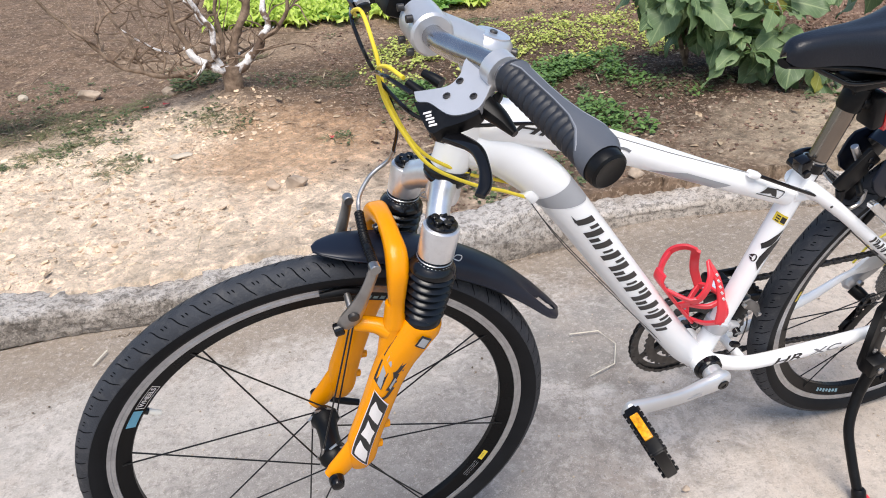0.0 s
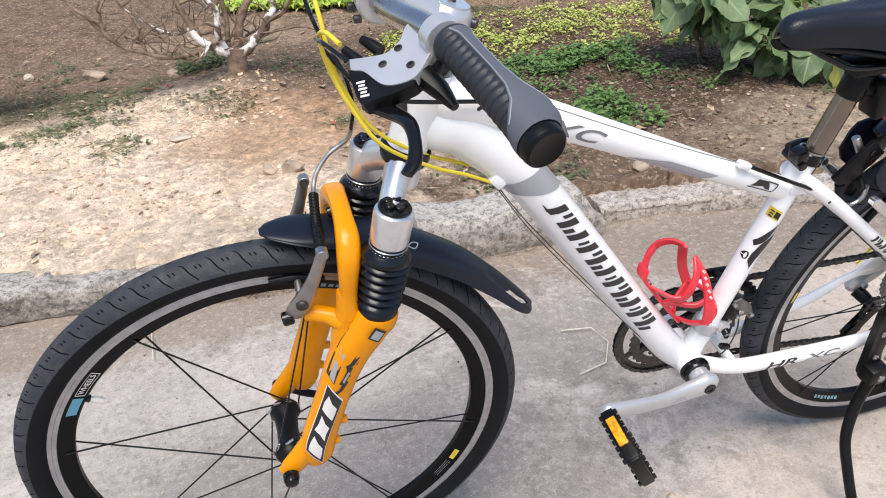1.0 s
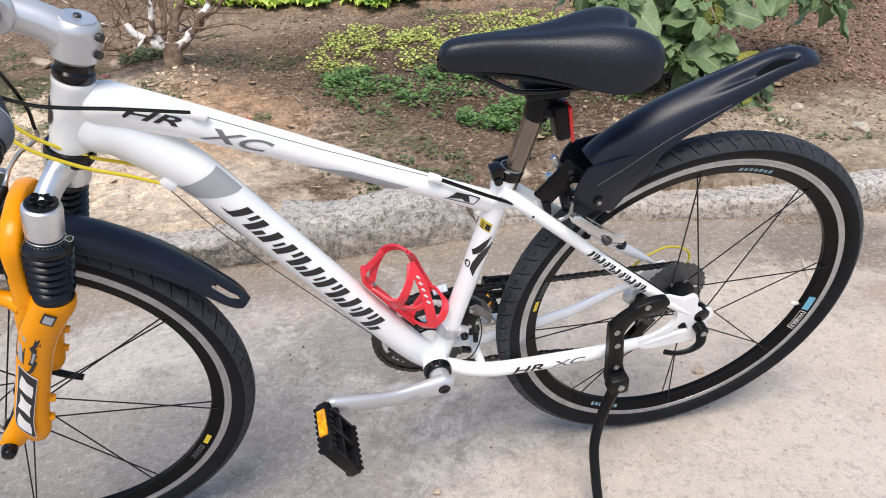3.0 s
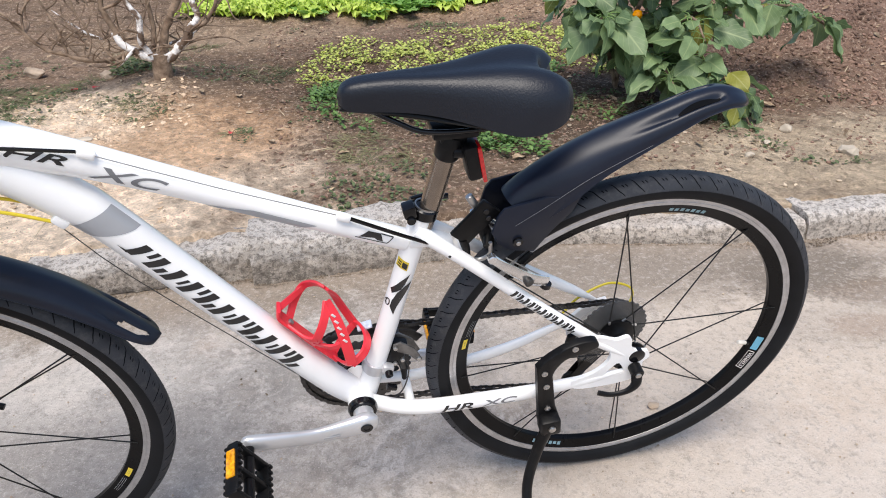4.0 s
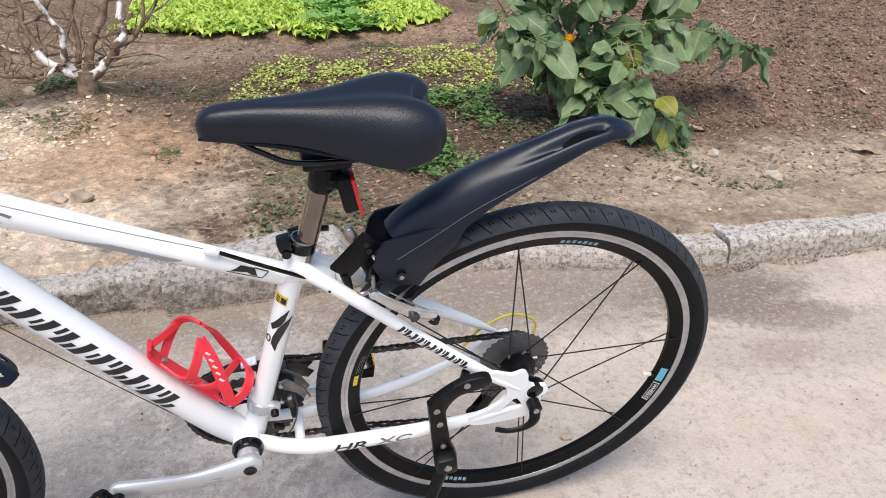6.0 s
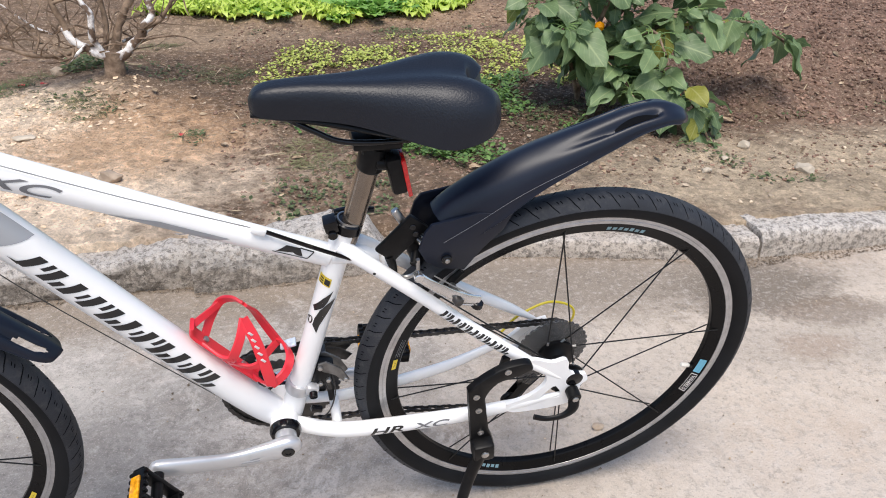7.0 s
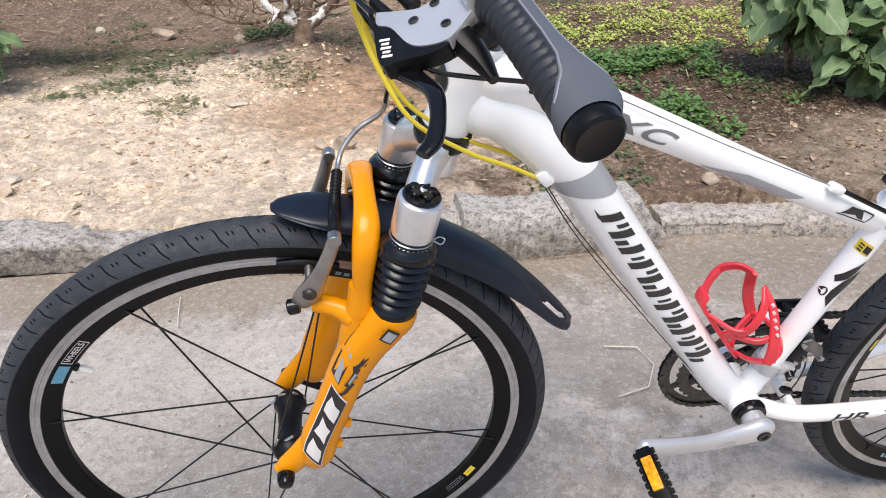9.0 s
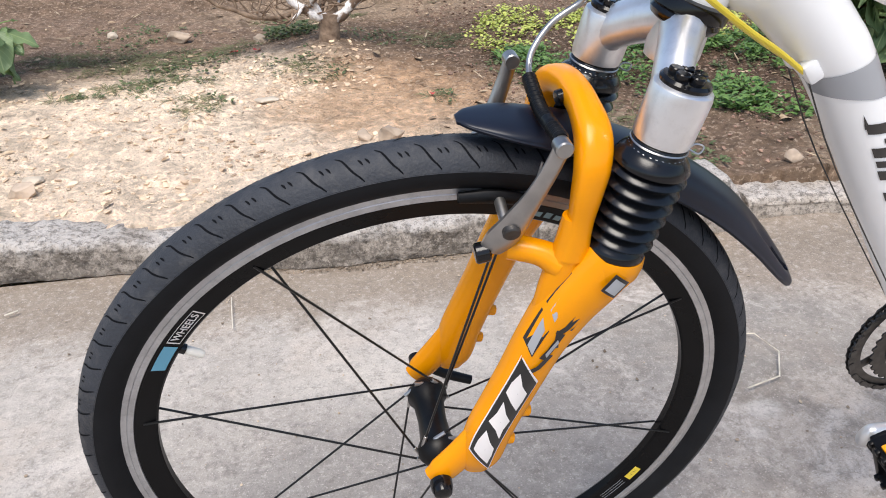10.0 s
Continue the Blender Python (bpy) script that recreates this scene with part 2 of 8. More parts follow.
def ground_mat(name, soils, grain=1.0):
    """soils: base pair, then (colour, centre x, centre y, reach x, reach y, strength) stains of soil."""
    m = bpy.data.materials.new(name)
    m.use_nodes = True
    nt = m.node_tree
    N, L = nt.nodes, nt.links
    b = N["Principled BSDF"]
    b.inputs["Roughness"].default_value = 0.95
    b.inputs["Specular IOR Level"].default_value = 0.2
    tc = N.new("ShaderNodeTexCoord")

    def noise_at(scale, detail=8, rough=0.6):
        n = N.new("ShaderNodeTexNoise")
        n.inputs["Scale"].default_value, n.inputs["Detail"].default_value, n.inputs["Roughness"].default_value = scale, detail, rough
        L.new(tc.outputs["Object"], n.inputs["Vector"])
        return n

    def blend(a, colour, fac):
        x = N.new("ShaderNodeMix")
        x.data_type = "RGBA"
        x.inputs["B"].default_value = tuple(colour) + (1,)
        L.new(a, x.inputs["A"])
        L.new(fac, x.inputs["Factor"])
        return x.outputs["Result"]

    def ranged(value, lo, hi, top=1.0):
        r = N.new("ShaderNodeMapRange")
        r.inputs["From Min"].default_value, r.inputs["From Max"].default_value, r.inputs["To Max"].default_value = lo, hi, top
        L.new(value, r.inputs["Value"])
        return r.outputs[0]

    fine, mid, broad = noise_at(38 * grain, 10, 0.7), noise_at(7 * grain), noise_at(1.6)
    base = N.new("ShaderNodeRGB")
    base.outputs[0].default_value = tuple(soils[0]) + (1,)
    out = blend(base.outputs[0], soils[1], ranged(mid.outputs["Fac"], 0.35, 0.68))
    for colour, cx, cy, ax, ay, power in soils[2:]:
        mp = N.new("ShaderNodeMapping")
        mp.inputs["Location"].default_value = (-cx / ax, -cy / ay, 0)
        mp.inputs["Scale"].default_value = (1 / ax, 1 / ay, 0)
        L.new(tc.outputs["Object"], mp.inputs["Vector"])
        ln = N.new("ShaderNodeVectorMath")
        ln.operation = "LENGTH"
        L.new(mp.outputs[0], ln.inputs[0])
        ad = N.new("ShaderNodeMath")
        ad.operation = "MULTIPLY_ADD"
        ad.inputs[1].default_value = -1.5
        L.new(mid.outputs["Fac"], ad.inputs[0])
        a2 = N.new("ShaderNodeMath")
        a2.operation = "MULTIPLY_ADD"
        a2.inputs[1].default_value = -0.9
        L.new(fine.outputs["Fac"], a2.inputs[0])
        L.new(ln.outputs["Value"], a2.inputs[2])
        L.new(a2.outputs[0], ad.inputs[2])
        r = N.new("ShaderNodeMapRange")
        r.inputs["From Min"].default_value, r.inputs["From Max"].default_value = -0.55, 0.05
        r.inputs["To Min"].default_value, r.inputs["To Max"].default_value = power, 0.0
        L.new(ad.outputs[0], r.inputs["Value"])
        out = blend(out, colour, r.outputs[0])
    def tone(a, k, fac):
        x = N.new("ShaderNodeMix")
        x.data_type, x.blend_type = "RGBA", "MULTIPLY"
        x.inputs["B"].default_value = (k, k, k, 1)
        L.new(a, x.inputs["A"])
        L.new(fac, x.inputs["Factor"])
        return x.outputs["Result"]

    out = tone(out, 0.74, ranged(noise_at(5.5, 8, 0.6).outputs["Fac"], 0.51, 0.62, 0.65))
    out = tone(out, 0.60, ranged(noise_at(17, 10, 0.72).outputs["Fac"], 0.51, 0.58, 0.6))
    out = tone(out, 1.45, ranged(noise_at(26, 10, 0.72).outputs["Fac"], 0.50, 0.59, 0.8))
    out = tone(out, 0.45, ranged(fine.outputs["Fac"], 0.53, 0.62, 0.5))
    out = blend(out, (0.66, 0.51, 0.38), ranged(noise_at(60, 6, 0.65).outputs["Fac"], 0.55, 0.62, 0.55))
    out = tone(out, 0.72, ranged(noise_at(11, 8, 0.7).outputs["Fac"], 0.54, 0.62, 0.5))
    L.new(out, b.inputs["Base Color"])
    hs = N.new("ShaderNodeMath")
    hs.operation = "ADD"
    L.new(fine.outputs["Fac"], hs.inputs[0])
    L.new(mid.outputs["Fac"], hs.inputs[1])
    bp = N.new("ShaderNodeBump")
    bp.inputs["Strength"].default_value, bp.inputs["Distance"].default_value = 1.0, 0.03
    L.new(hs.outputs[0], bp.inputs["Height"])
    L.new(bp.outputs[0], b.inputs["Normal"])
    return m


SAND, CLAY, LOAM, DARKSOIL = (1.0, 0.80, 0.60), (0.62, 0.38, 0.215), (0.19, 0.13, 0.088), (0.105, 0.068, 0.045)
SOIL = ground_mat("bare_soil", [LOAM, (0.30, 0.205, 0.14),
                                (SAND, -0.65, 1.45, 1.2, 1.0, 0.97), (SAND, -0.38, 2.15, 0.65, 0.5, 0.8), ((0.27, 0.185, 0.13), -1.1, 3.0, 1.0, 0.70, 0.8), ((0.46, 0.34, 0.23), 0.2, 3.5, 0.9, 0.3, 0.5),
                                ((0.22, 0.15, 0.10), 0.38, 2.65, 0.55, 0.6, 0.75), (CLAY, 0.18, 1.95, 0.42, 0.42, 0.75), (DARKSOIL, 1.35, 2.55, 1.0, 0.75, 0.85), (DARKSOIL, 1.2, 4.6, 1.6, 0.7, 0.4),
                                (DARKSOIL, 1.75, 2.0, 0.85, 0.7, 0.85), ((0.26, 0.165, 0.122), 4.0, 3.3, 2.0, 1.9, 1.0), ((0.60, 0.48, 0.34), 2.7, 1.15, 1.2, 0.38, 0.85),
                                ((0.40, 0.27, 0.17), 2.2, 3.9, 1.3, 0.35, 0.6)])

def concrete_mat(name, dark, light, blotches, top=None):
    """Worn concrete: cloudy patches, dark pits, pale aggregate; top: (colour, height) of a paler upper part."""
    m = bpy.data.materials.new(name)
    m.use_nodes = True
    nt = m.node_tree
    N, L = nt.nodes, nt.links
    b = N["Principled BSDF"]
    b.inputs["Roughness"].default_value = 0.92
    b.inputs["Specular IOR Level"].default_value = 0.25
    tc = N.new("ShaderNodeTexCoord")

    def noise_at(scale, detail=8, rough=0.6, dist=0.0):
        n = N.new("ShaderNodeTexNoise")
        n.inputs["Scale"].default_value, n.inputs["Detail"].default_value, n.inputs["Roughness"].default_value, n.inputs["Distortion"].default_value = scale, detail, rough, dist
        L.new(tc.outputs["Object"], n.inputs["Vector"])
        return n.outputs["Fac"]

    def ranged(value, lo, hi, a=0.0, b2=1.0):
        r = N.new("ShaderNodeMapRange")
        r.inputs["From Min"].default_value, r.inputs["From Max"].default_value, r.inputs["To Min"].default_value, r.inputs["To Max"].default_value = lo, hi, a, b2
        L.new(value, r.inputs["Value"])
        return r.outputs[0]

    def blend(a, colour, fac):
        x = N.new("ShaderNodeMix")
        x.data_type = "RGBA"
        x.inputs["B"].default_value = tuple(colour) + (1,)
        L.new(a, x.inputs["A"])
        L.new(fac, x.inputs["Factor"])
        return x.outputs["Result"]

    def calc(op, a, b2):
        x = N.new("ShaderNodeMath")
        x.operation = op
        for i, v in enumerate((a, b2)):
            if isinstance(v, float):
                x.inputs[i].default_value = v
            else:
                L.new(v, x.inputs[i])
        return x.outputs[0]

    cloud, mid, fine, grain = noise_at(2.3, 10, 0.62, 0.4), noise_at(11, 10, 0.68), noise_at(55 if top else 60, 10, 0.75), noise_at(170 if top else 230, 5, 0.7)
    base = N.new("ShaderNodeRGB")
    base.outputs[0].default_value = tuple(dark) + (1,)
    out = blend(base.outputs[0], light, ranged(calc("ADD", calc("MULTIPLY", cloud, 0.5), calc("MULTIPLY", mid, 0.5)), 0.44, 0.56))
    out = blend(out, shade(dark, 0.72)[:3], ranged(noise_at(5.5, 10, 0.7, 0.6), 0.50, 0.60, 0.0, 0.7))
    out = blend(out, shade(light, 1.18)[:3], ranged(noise_at(8.5, 10, 0.74, 0.8), 0.52, 0.59, 0.0, 0.75))
    out = blend(out, shade(dark, 0.70)[:3], ranged(noise_at(24, 9, 0.75, 0.4), 0.51, 0.60, 0.0, 0.65))
    if not top:
        out = blend(out, (0.47, 0.375, 0.30), ranged(noise_at(3.2, 8, 0.66, 0.5), 0.50, 0.60, 0.0, 0.6))
    for colour, cx, cy, ax, ay, power in blotches:
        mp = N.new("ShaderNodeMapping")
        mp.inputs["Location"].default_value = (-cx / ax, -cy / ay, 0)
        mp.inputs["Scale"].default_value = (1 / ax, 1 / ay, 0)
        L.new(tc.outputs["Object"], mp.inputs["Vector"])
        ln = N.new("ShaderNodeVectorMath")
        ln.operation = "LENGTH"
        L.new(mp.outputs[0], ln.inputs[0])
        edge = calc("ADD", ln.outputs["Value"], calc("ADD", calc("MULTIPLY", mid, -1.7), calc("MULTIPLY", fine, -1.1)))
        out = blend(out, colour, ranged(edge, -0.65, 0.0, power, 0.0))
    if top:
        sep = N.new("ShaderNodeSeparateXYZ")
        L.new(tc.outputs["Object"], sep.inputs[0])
        # paler colour above the given height, with a ragged edge
        noisy_z = calc("ADD", sep.outputs[2], calc("MULTIPLY", calc("SUBTRACT", mid, 0.5), 0.10))
        out = blend(out, top[0], ranged(noisy_z, top[1] - 0.012, top[1] + 0.012, 0.0, 0.7))
    out = blend(out, shade(dark, 0.40)[:3], ranged(fine, 0.48 if top else 0.505, 0.58 if top else 0.62, 0.0, 0.7 if top else 0.34))
    out = blend(out, shade(light, 1.22)[:3], ranged(noise_at(75, 6, 0.7), 0.52 if top else 0.53, 0.60 if top else 0.63, 0.0, 0.6 if top else 0.34))
    out = blend(out, shade(dark, 0.45)[:3], ranged(grain, 0.53 if top else 0.56, 0.62 if top else 0.68, 0.0, 0.5 if top else 0.45))
    out = blend(out, shade(light, 1.45)[:3], ranged(noise_at(330, 3, 0.6), 0.60, 0.70, 0.0, 0.55))
    L.new(out, b.inputs["Base Color"])
    bp = N.new("ShaderNodeBump")
    bp.inputs["Strength"].default_value, bp.inputs["Distance"].default_value = (0.9, 0.011) if top else (0.8, 0.006)
    L.new(calc("ADD", calc("ADD", fine, calc("MULTIPLY", mid, 0.8)), calc("MULTIPLY", grain, 0.35)), bp.inputs["Height"])
    L.new(bp.outputs[0], b.inputs["Normal"])
    return m


# local patches tint the path, with a dark grey one round the front wheel
CONCRETE = concrete_mat("worn_concrete", (0.315, 0.277, 0.240), (0.535, 0.482, 0.437),
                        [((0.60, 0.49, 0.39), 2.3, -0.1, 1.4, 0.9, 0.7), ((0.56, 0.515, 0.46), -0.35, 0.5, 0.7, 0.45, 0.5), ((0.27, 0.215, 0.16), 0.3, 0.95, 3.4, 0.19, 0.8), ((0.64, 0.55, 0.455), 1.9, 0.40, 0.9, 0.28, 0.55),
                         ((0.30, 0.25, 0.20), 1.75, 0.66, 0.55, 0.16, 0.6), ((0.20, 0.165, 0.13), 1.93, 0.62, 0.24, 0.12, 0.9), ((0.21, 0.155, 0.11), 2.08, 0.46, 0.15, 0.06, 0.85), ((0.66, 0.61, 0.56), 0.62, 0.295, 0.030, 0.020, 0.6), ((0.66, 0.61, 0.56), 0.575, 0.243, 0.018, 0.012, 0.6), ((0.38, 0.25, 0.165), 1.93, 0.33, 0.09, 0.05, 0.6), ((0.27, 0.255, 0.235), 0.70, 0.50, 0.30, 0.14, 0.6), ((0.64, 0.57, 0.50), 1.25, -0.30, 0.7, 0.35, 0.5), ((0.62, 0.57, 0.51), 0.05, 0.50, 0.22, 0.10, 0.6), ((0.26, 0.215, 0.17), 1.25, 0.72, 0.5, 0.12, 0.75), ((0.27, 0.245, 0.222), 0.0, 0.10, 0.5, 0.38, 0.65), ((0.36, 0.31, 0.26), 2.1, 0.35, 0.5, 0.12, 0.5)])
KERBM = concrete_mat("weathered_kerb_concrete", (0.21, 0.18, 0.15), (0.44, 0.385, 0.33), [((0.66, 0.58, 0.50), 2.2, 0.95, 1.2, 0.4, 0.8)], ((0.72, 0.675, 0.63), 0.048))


# ---- mesh tools ----
def smooth(me, deg=38):
    me.polygons.foreach_set("use_smooth", [True] * len(me.polygons))
    me.set_sharp_from_angle(angle=radians(deg))


def part(name, bm, material, parent, label="", deg=38):
    me = bpy.data.meshes.new(name)
    bmesh.ops.recalc_face_normals(bm, faces=bm.faces[:])
    bm.to_mesh(me)
    bm.free()
    smooth(me, deg)
    me.materials.append(material)
    ob = new(name, me)
    ob.parent = parent
    if label:
        ob["label"] = label
    return ob


def piece(name, me, parent, m):
    ob = new(name, me)
    ob.parent = parent
    ob.matrix_local = m
    return ob


def thing(name, label, category, group="", m=None):
    ob = new(name)
    ob.empty_display_size = 0.1
    if m is not None:
        ob.matrix_world = m
    return tagged(ob, label, category, group)


def spline(pts, n=8):
    """Catmull-Rom through points of any dimension."""
    p = [np.array(q, float) for q in pts]
    if len(p) == 2:
        return [p[0] + (p[1] - p[0]) * k / n for k in range(n + 1)]
    p = [2 * p[0] - p[1]] + p + [2 * p[-1] - p[-2]]
    out = []
    for i in range(1, len(p) - 2):
        for k in range(n):
            u = k / n
            out.append(0.5 * (2 * p[i] + (p[i + 1] - p[i - 1]) * u + (2 * p[i - 1] - 5 * p[i] + 4 * p[i + 1] - p[i + 2]) * u * u
                              + (3 * p[i] - p[i - 1] - 3 * p[i + 1] + p[i + 2]) * u ** 3))
    out.append(p[-2])
    return out


def sweep(bm, pts, r, seg=12, n=6, flat=1.0, side=(0, 1, 0), caps=True, raw=False, square=1.0):
    """A tube through pts. r: radius or one per point; flat: the half-width along `side` as a share of r (or one per point)."""
    k = len(pts)
    rs = r if isinstance(r, (list, tuple)) else [r] * k
    fs = flat if isinstance(flat, (list, tuple)) else [flat] * k
    rows = [tuple(p) + (a, f) for p, a, f in zip(pts, rs, fs)]
    rows = [np.array(q, float) for q in rows] if raw else spline(rows, n)
    c = [Vector(q[:3]) for q in rows]
    power = lambda v: math.copysign(abs(v) ** square, v)
    rings = []
    for i, q in enumerate(rows):
        d = (c[min(i + 1, len(c) - 1)] - c[max(i - 1, 0)]).normalized()
        s = Vector(side)
        s = (s - d * s.dot(d))
        if s.length < 1e-4:
            s = d.orthogonal()
        s.normalize()
        u = d.cross(s).normalized()
        rings.append([bm.verts.new(c[i] + (s * power(math.cos(a)) * q[4] + u * power(math.sin(a))) * q[3]) for a in [2 * math.pi * j / seg for j in range(seg)]])
    for a, b in zip(rings, rings[1:]):
        for j in range(seg):
            bm.faces.new((a[j], a[(j + 1) % seg], b[(j + 1) % seg], b[j]))
    if caps:
        bm.faces.new(rings[0])
        bm.faces.new(rings[-1])
    return bm


def tube(pts, r, **k):
    return sweep(bmesh.new(), pts, r, **k)


def lathe(bm, profile, origin=(0, 0, 0), axis=(0, 1, 0), seg=32, closed=False, scale=(1, 1)):
    """profile: (radius, height along the axis). closed joins last to first."""
    ax = Vector(axis).normalized()
    u = Vector((1, 0, 0)) if abs(ax.x) < 0.9 else Vector((0, 0, 1))
    u = (u - ax * u.dot(ax)).normalized()
    v = ax.cross(u)
    o = Vector(origin)
    rings = []
    for r, h in profile:
        rings.append([bm.verts.new(o + ax * h + (u * math.cos(a) * scale[0] + v * math.sin(a) * scale[1]) * max(r, 1e-5)) for a in [2 * math.pi * j / seg for j in range(seg)]])
    pairs = list(zip(rings, rings[1:])) + ([(rings[-1], rings[0])] if closed else [])
    for a, b in pairs:
        for j in range(seg):
            bm.faces.new((a[j], a[(j + 1) % seg], b[(j + 1) % seg], b[j]))
    if not closed:
        bm.faces.new(rings[0])
        bm.faces.new(rings[-1])
    return bm


def cyl(a, b, r, seg=16, bev=0.0, bm=None):
    a, b = Vector(a), Vector(b)
    h = (b - a).length
    e = min(bev or 0.15 * r, h * 0.3)
    return lathe(bm if bm is not None else bmesh.new(), [(r - e, 0), (r, e), (r, h - e), (r - e, h)], a, b - a, seg)


def prism(outline, y0, y1, bm=None, bevel=0.0015):
    """A plate: the outline in x, z, from y0 to y1."""
    bm = bm if bm is not None else bmesh.new()
    vs = [bm.verts.new((x, y0, z)) for x, z in outline]
    f = bm.faces.new(vs)
    got = bmesh.ops.extrude_face_region(bm, geom=[f])
    for v in got["geom"]:
        if isinstance(v, bmesh.types.BMVert):
            v.co.y = y1
    if bevel:
        es = [e for e in bm.edges if e.is_valid and all(v in vs or v.co.y == y1 for v in e.verts)]
        bmesh.ops.bevel(bm, geom=es, offset=bevel, segments=2, profile=0.5, affect="EDGES", clamp_overlap=True)
    return bm


def block(size, m, bm=None, bevel=0.002):
    """A bevelled box of that size at the pose m."""
    own = bmesh.new()
    bmesh.ops.create_cube(own, size=1, matrix=Matrix.Diagonal((*size, 1)))
    bmesh.ops.bevel(own, geom=own.edges[:], offset=min(bevel, min(size) * 0.3), segments=2, profile=0.5, affect="EDGES")
    own.transform(m)
    if bm is None:
        return own
    me = bpy.data.meshes.new("tmp")
    own.to_mesh(me)
    own.free()
    bm.from_mesh(me)
    bpy.data.meshes.remove(me)
    return bm


def polyring(rows, bm=None, caps=True, closed_ring=True):
    """Rows of equal length, joined as a loft."""
    bm = bm if bm is not None else bmesh.new()
    vv = [[bm.verts.new(p) for p in row] for row in rows]
    k = len(rows[0])
    for a, b in zip(vv, vv[1:]):
        for j in range(k if closed_ring else k - 1):
            bm.faces.new((a[j], a[(j + 1) % k], b[(j + 1) % k], b[j]))
    if caps:
        bm.faces.new(vv[0])
        bm.faces.new(vv[-1])
    return bm


def lattice_noise(seed, cells=256):
    return np.random.default_rng(seed).random((cells, cells))


LAT = lattice_noise(5)


def fbm(x, y, scale, octaves=5, gain=0.5):
    """Value noise, about -1 to 1, on arrays."""
    total, amp, norm = 0, 1.0, 0.0
    for o in range(octaves):
        fx, fy = x * scale + 17.3 * o, y * scale + 9.1 * o
        ix, iy = np.floor(fx).astype(int), np.floor(fy).astype(int)
        u, v = fx - ix, fy - iy
        u, v = u * u * (3 - 2 * u), v * v * (3 - 2 * v)
        g = lambda a, b: LAT[a % 256, b % 256]
        total = total + amp * ((g(ix, iy) * (1 - u) + g(ix + 1, iy) * u) * (1 - v) + (g(ix, iy + 1) * (1 - u) + g(ix + 1, iy + 1) * u) * v)
        norm += amp
        amp *= gain
        scale *= 2.03
    return 2 * total / norm - 1


def sstep(x, a, b):
    u = np.clip((x - a) / (b - a), 0, 1)
    return u * u * (3 - 2 * u)


# ---- ground, path and kerb ----
ZG = -0.020


def path_rise(x):
    """The path climbs slightly along its length."""
    return 0.016 * sstep(np.asarray(x, float), 0.1, 1.05)


def kerb_front(x):
    x = np.asarray(x, float)
    return 0.95 - 0.19 * sstep(x, 1.0, 2.2) + 0.075 * sstep(-x, 0.0, 0.75)


def soil_height(x, y):
    """Height of the soil behind the kerb."""
    x, y = np.asarray(x, float), np.asarray(y, float)
    h = 0.075 + 0.030 * sstep(y, 1.1, 3.0) + 0.028 * fbm(x, y, 1.3, 4) + 0.012 * fbm(x + 40, y, 6, 4)
    h = h + 0.020 * np.maximum(fbm(x, y + 60, 19, 4, 0.6), -0.1)
    h = h + 0.06 * np.exp(-(x ** 2 + (y - 2.62) ** 2) / 0.08)
    h = h + 0.05 * sstep(y, 3.60, 3.90) * (1 - sstep(x, 2.2, 2.6)) + 0.03 * np.exp(-((x - 1.95) ** 2 + (y - 2.08) ** 2) / 0.15)
    h = h - 0.022 * sstep(-x, -0.1, 0.5) * (1 - sstep(y, 1.2, 1.8))
    edge = 1.62 - 0.22 * (x - 2.6) + 0.10 * fbm(x, y, 2.5, 3) + 1.2 * sstep(-x, -2.75, -2.25)
    heap = sstep(y - edge, 0.0, 0.85) * sstep(x, 2.3, 3.1) * (1 - sstep(y, 4.3, 5.2))
    return h + heap * (0.22 + 0.045 * fbm(x, y + 9, 7, 4, 0.6))


def sheet(name, xs, ys, zfun, material, label):
    X, Y = np.meshgrid(xs, ys)
    Z = zfun(X, Y)
    v = np.stack([X, Y, Z], -1).reshape(-1, 3)
    nx, ny = len(xs), len(ys)
    i = np.arange(nx - 1)[None] + nx * np.arange(ny - 1)[:, None]
    f = np.stack([i, i + 1, i + nx + 1, i + nx], -1).reshape(-1, 4)
    me = bpy.data.meshes.new(name)
    me.from_pydata(v.tolist(), [], f.tolist())
    me.polygons.foreach_set("use_smooth", [True] * len(me.polygons))
    me.materials.append(material)
    return tagged(new(name, me), label, "", "", "structure")


def steps(*spans):
    out = []
    for a, b, n in spans:
        out += list(np.linspace(a, b, n, endpoint=False))
    return np.array(out + [spans[-1][1]])


def ground_z(X, Y):
    back = Y > kerb_front(X) + 0.09
    return np.where(back, soil_height(X, Y), ZG - 0.06)


sheet("ground", steps((-900, -40, 8), (-40, -4, 12), (-4, -1.6, 60), (-1.6, 4.4, 400), (4.4, 7, 60), (7, 40, 12), (40, 900, 8)),
      steps((-900, -40, 8), (-40, -3, 12), (-3, 0.8, 6), (0.8, 3.4, 210), (3.4, 6, 110), (6, 40, 40), (40, 900, 8)),
      ground_z, SOIL, "bare brown and sandy soil of a vegetable garden")
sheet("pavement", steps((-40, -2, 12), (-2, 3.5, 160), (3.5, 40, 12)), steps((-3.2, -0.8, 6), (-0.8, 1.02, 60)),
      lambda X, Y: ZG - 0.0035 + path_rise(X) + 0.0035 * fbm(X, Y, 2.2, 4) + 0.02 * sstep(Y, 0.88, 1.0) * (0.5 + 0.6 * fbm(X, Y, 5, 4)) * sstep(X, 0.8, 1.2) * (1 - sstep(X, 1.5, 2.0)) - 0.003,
      CONCRETE, "worn pale grey concrete path with dusty blotches and darker grey patches")

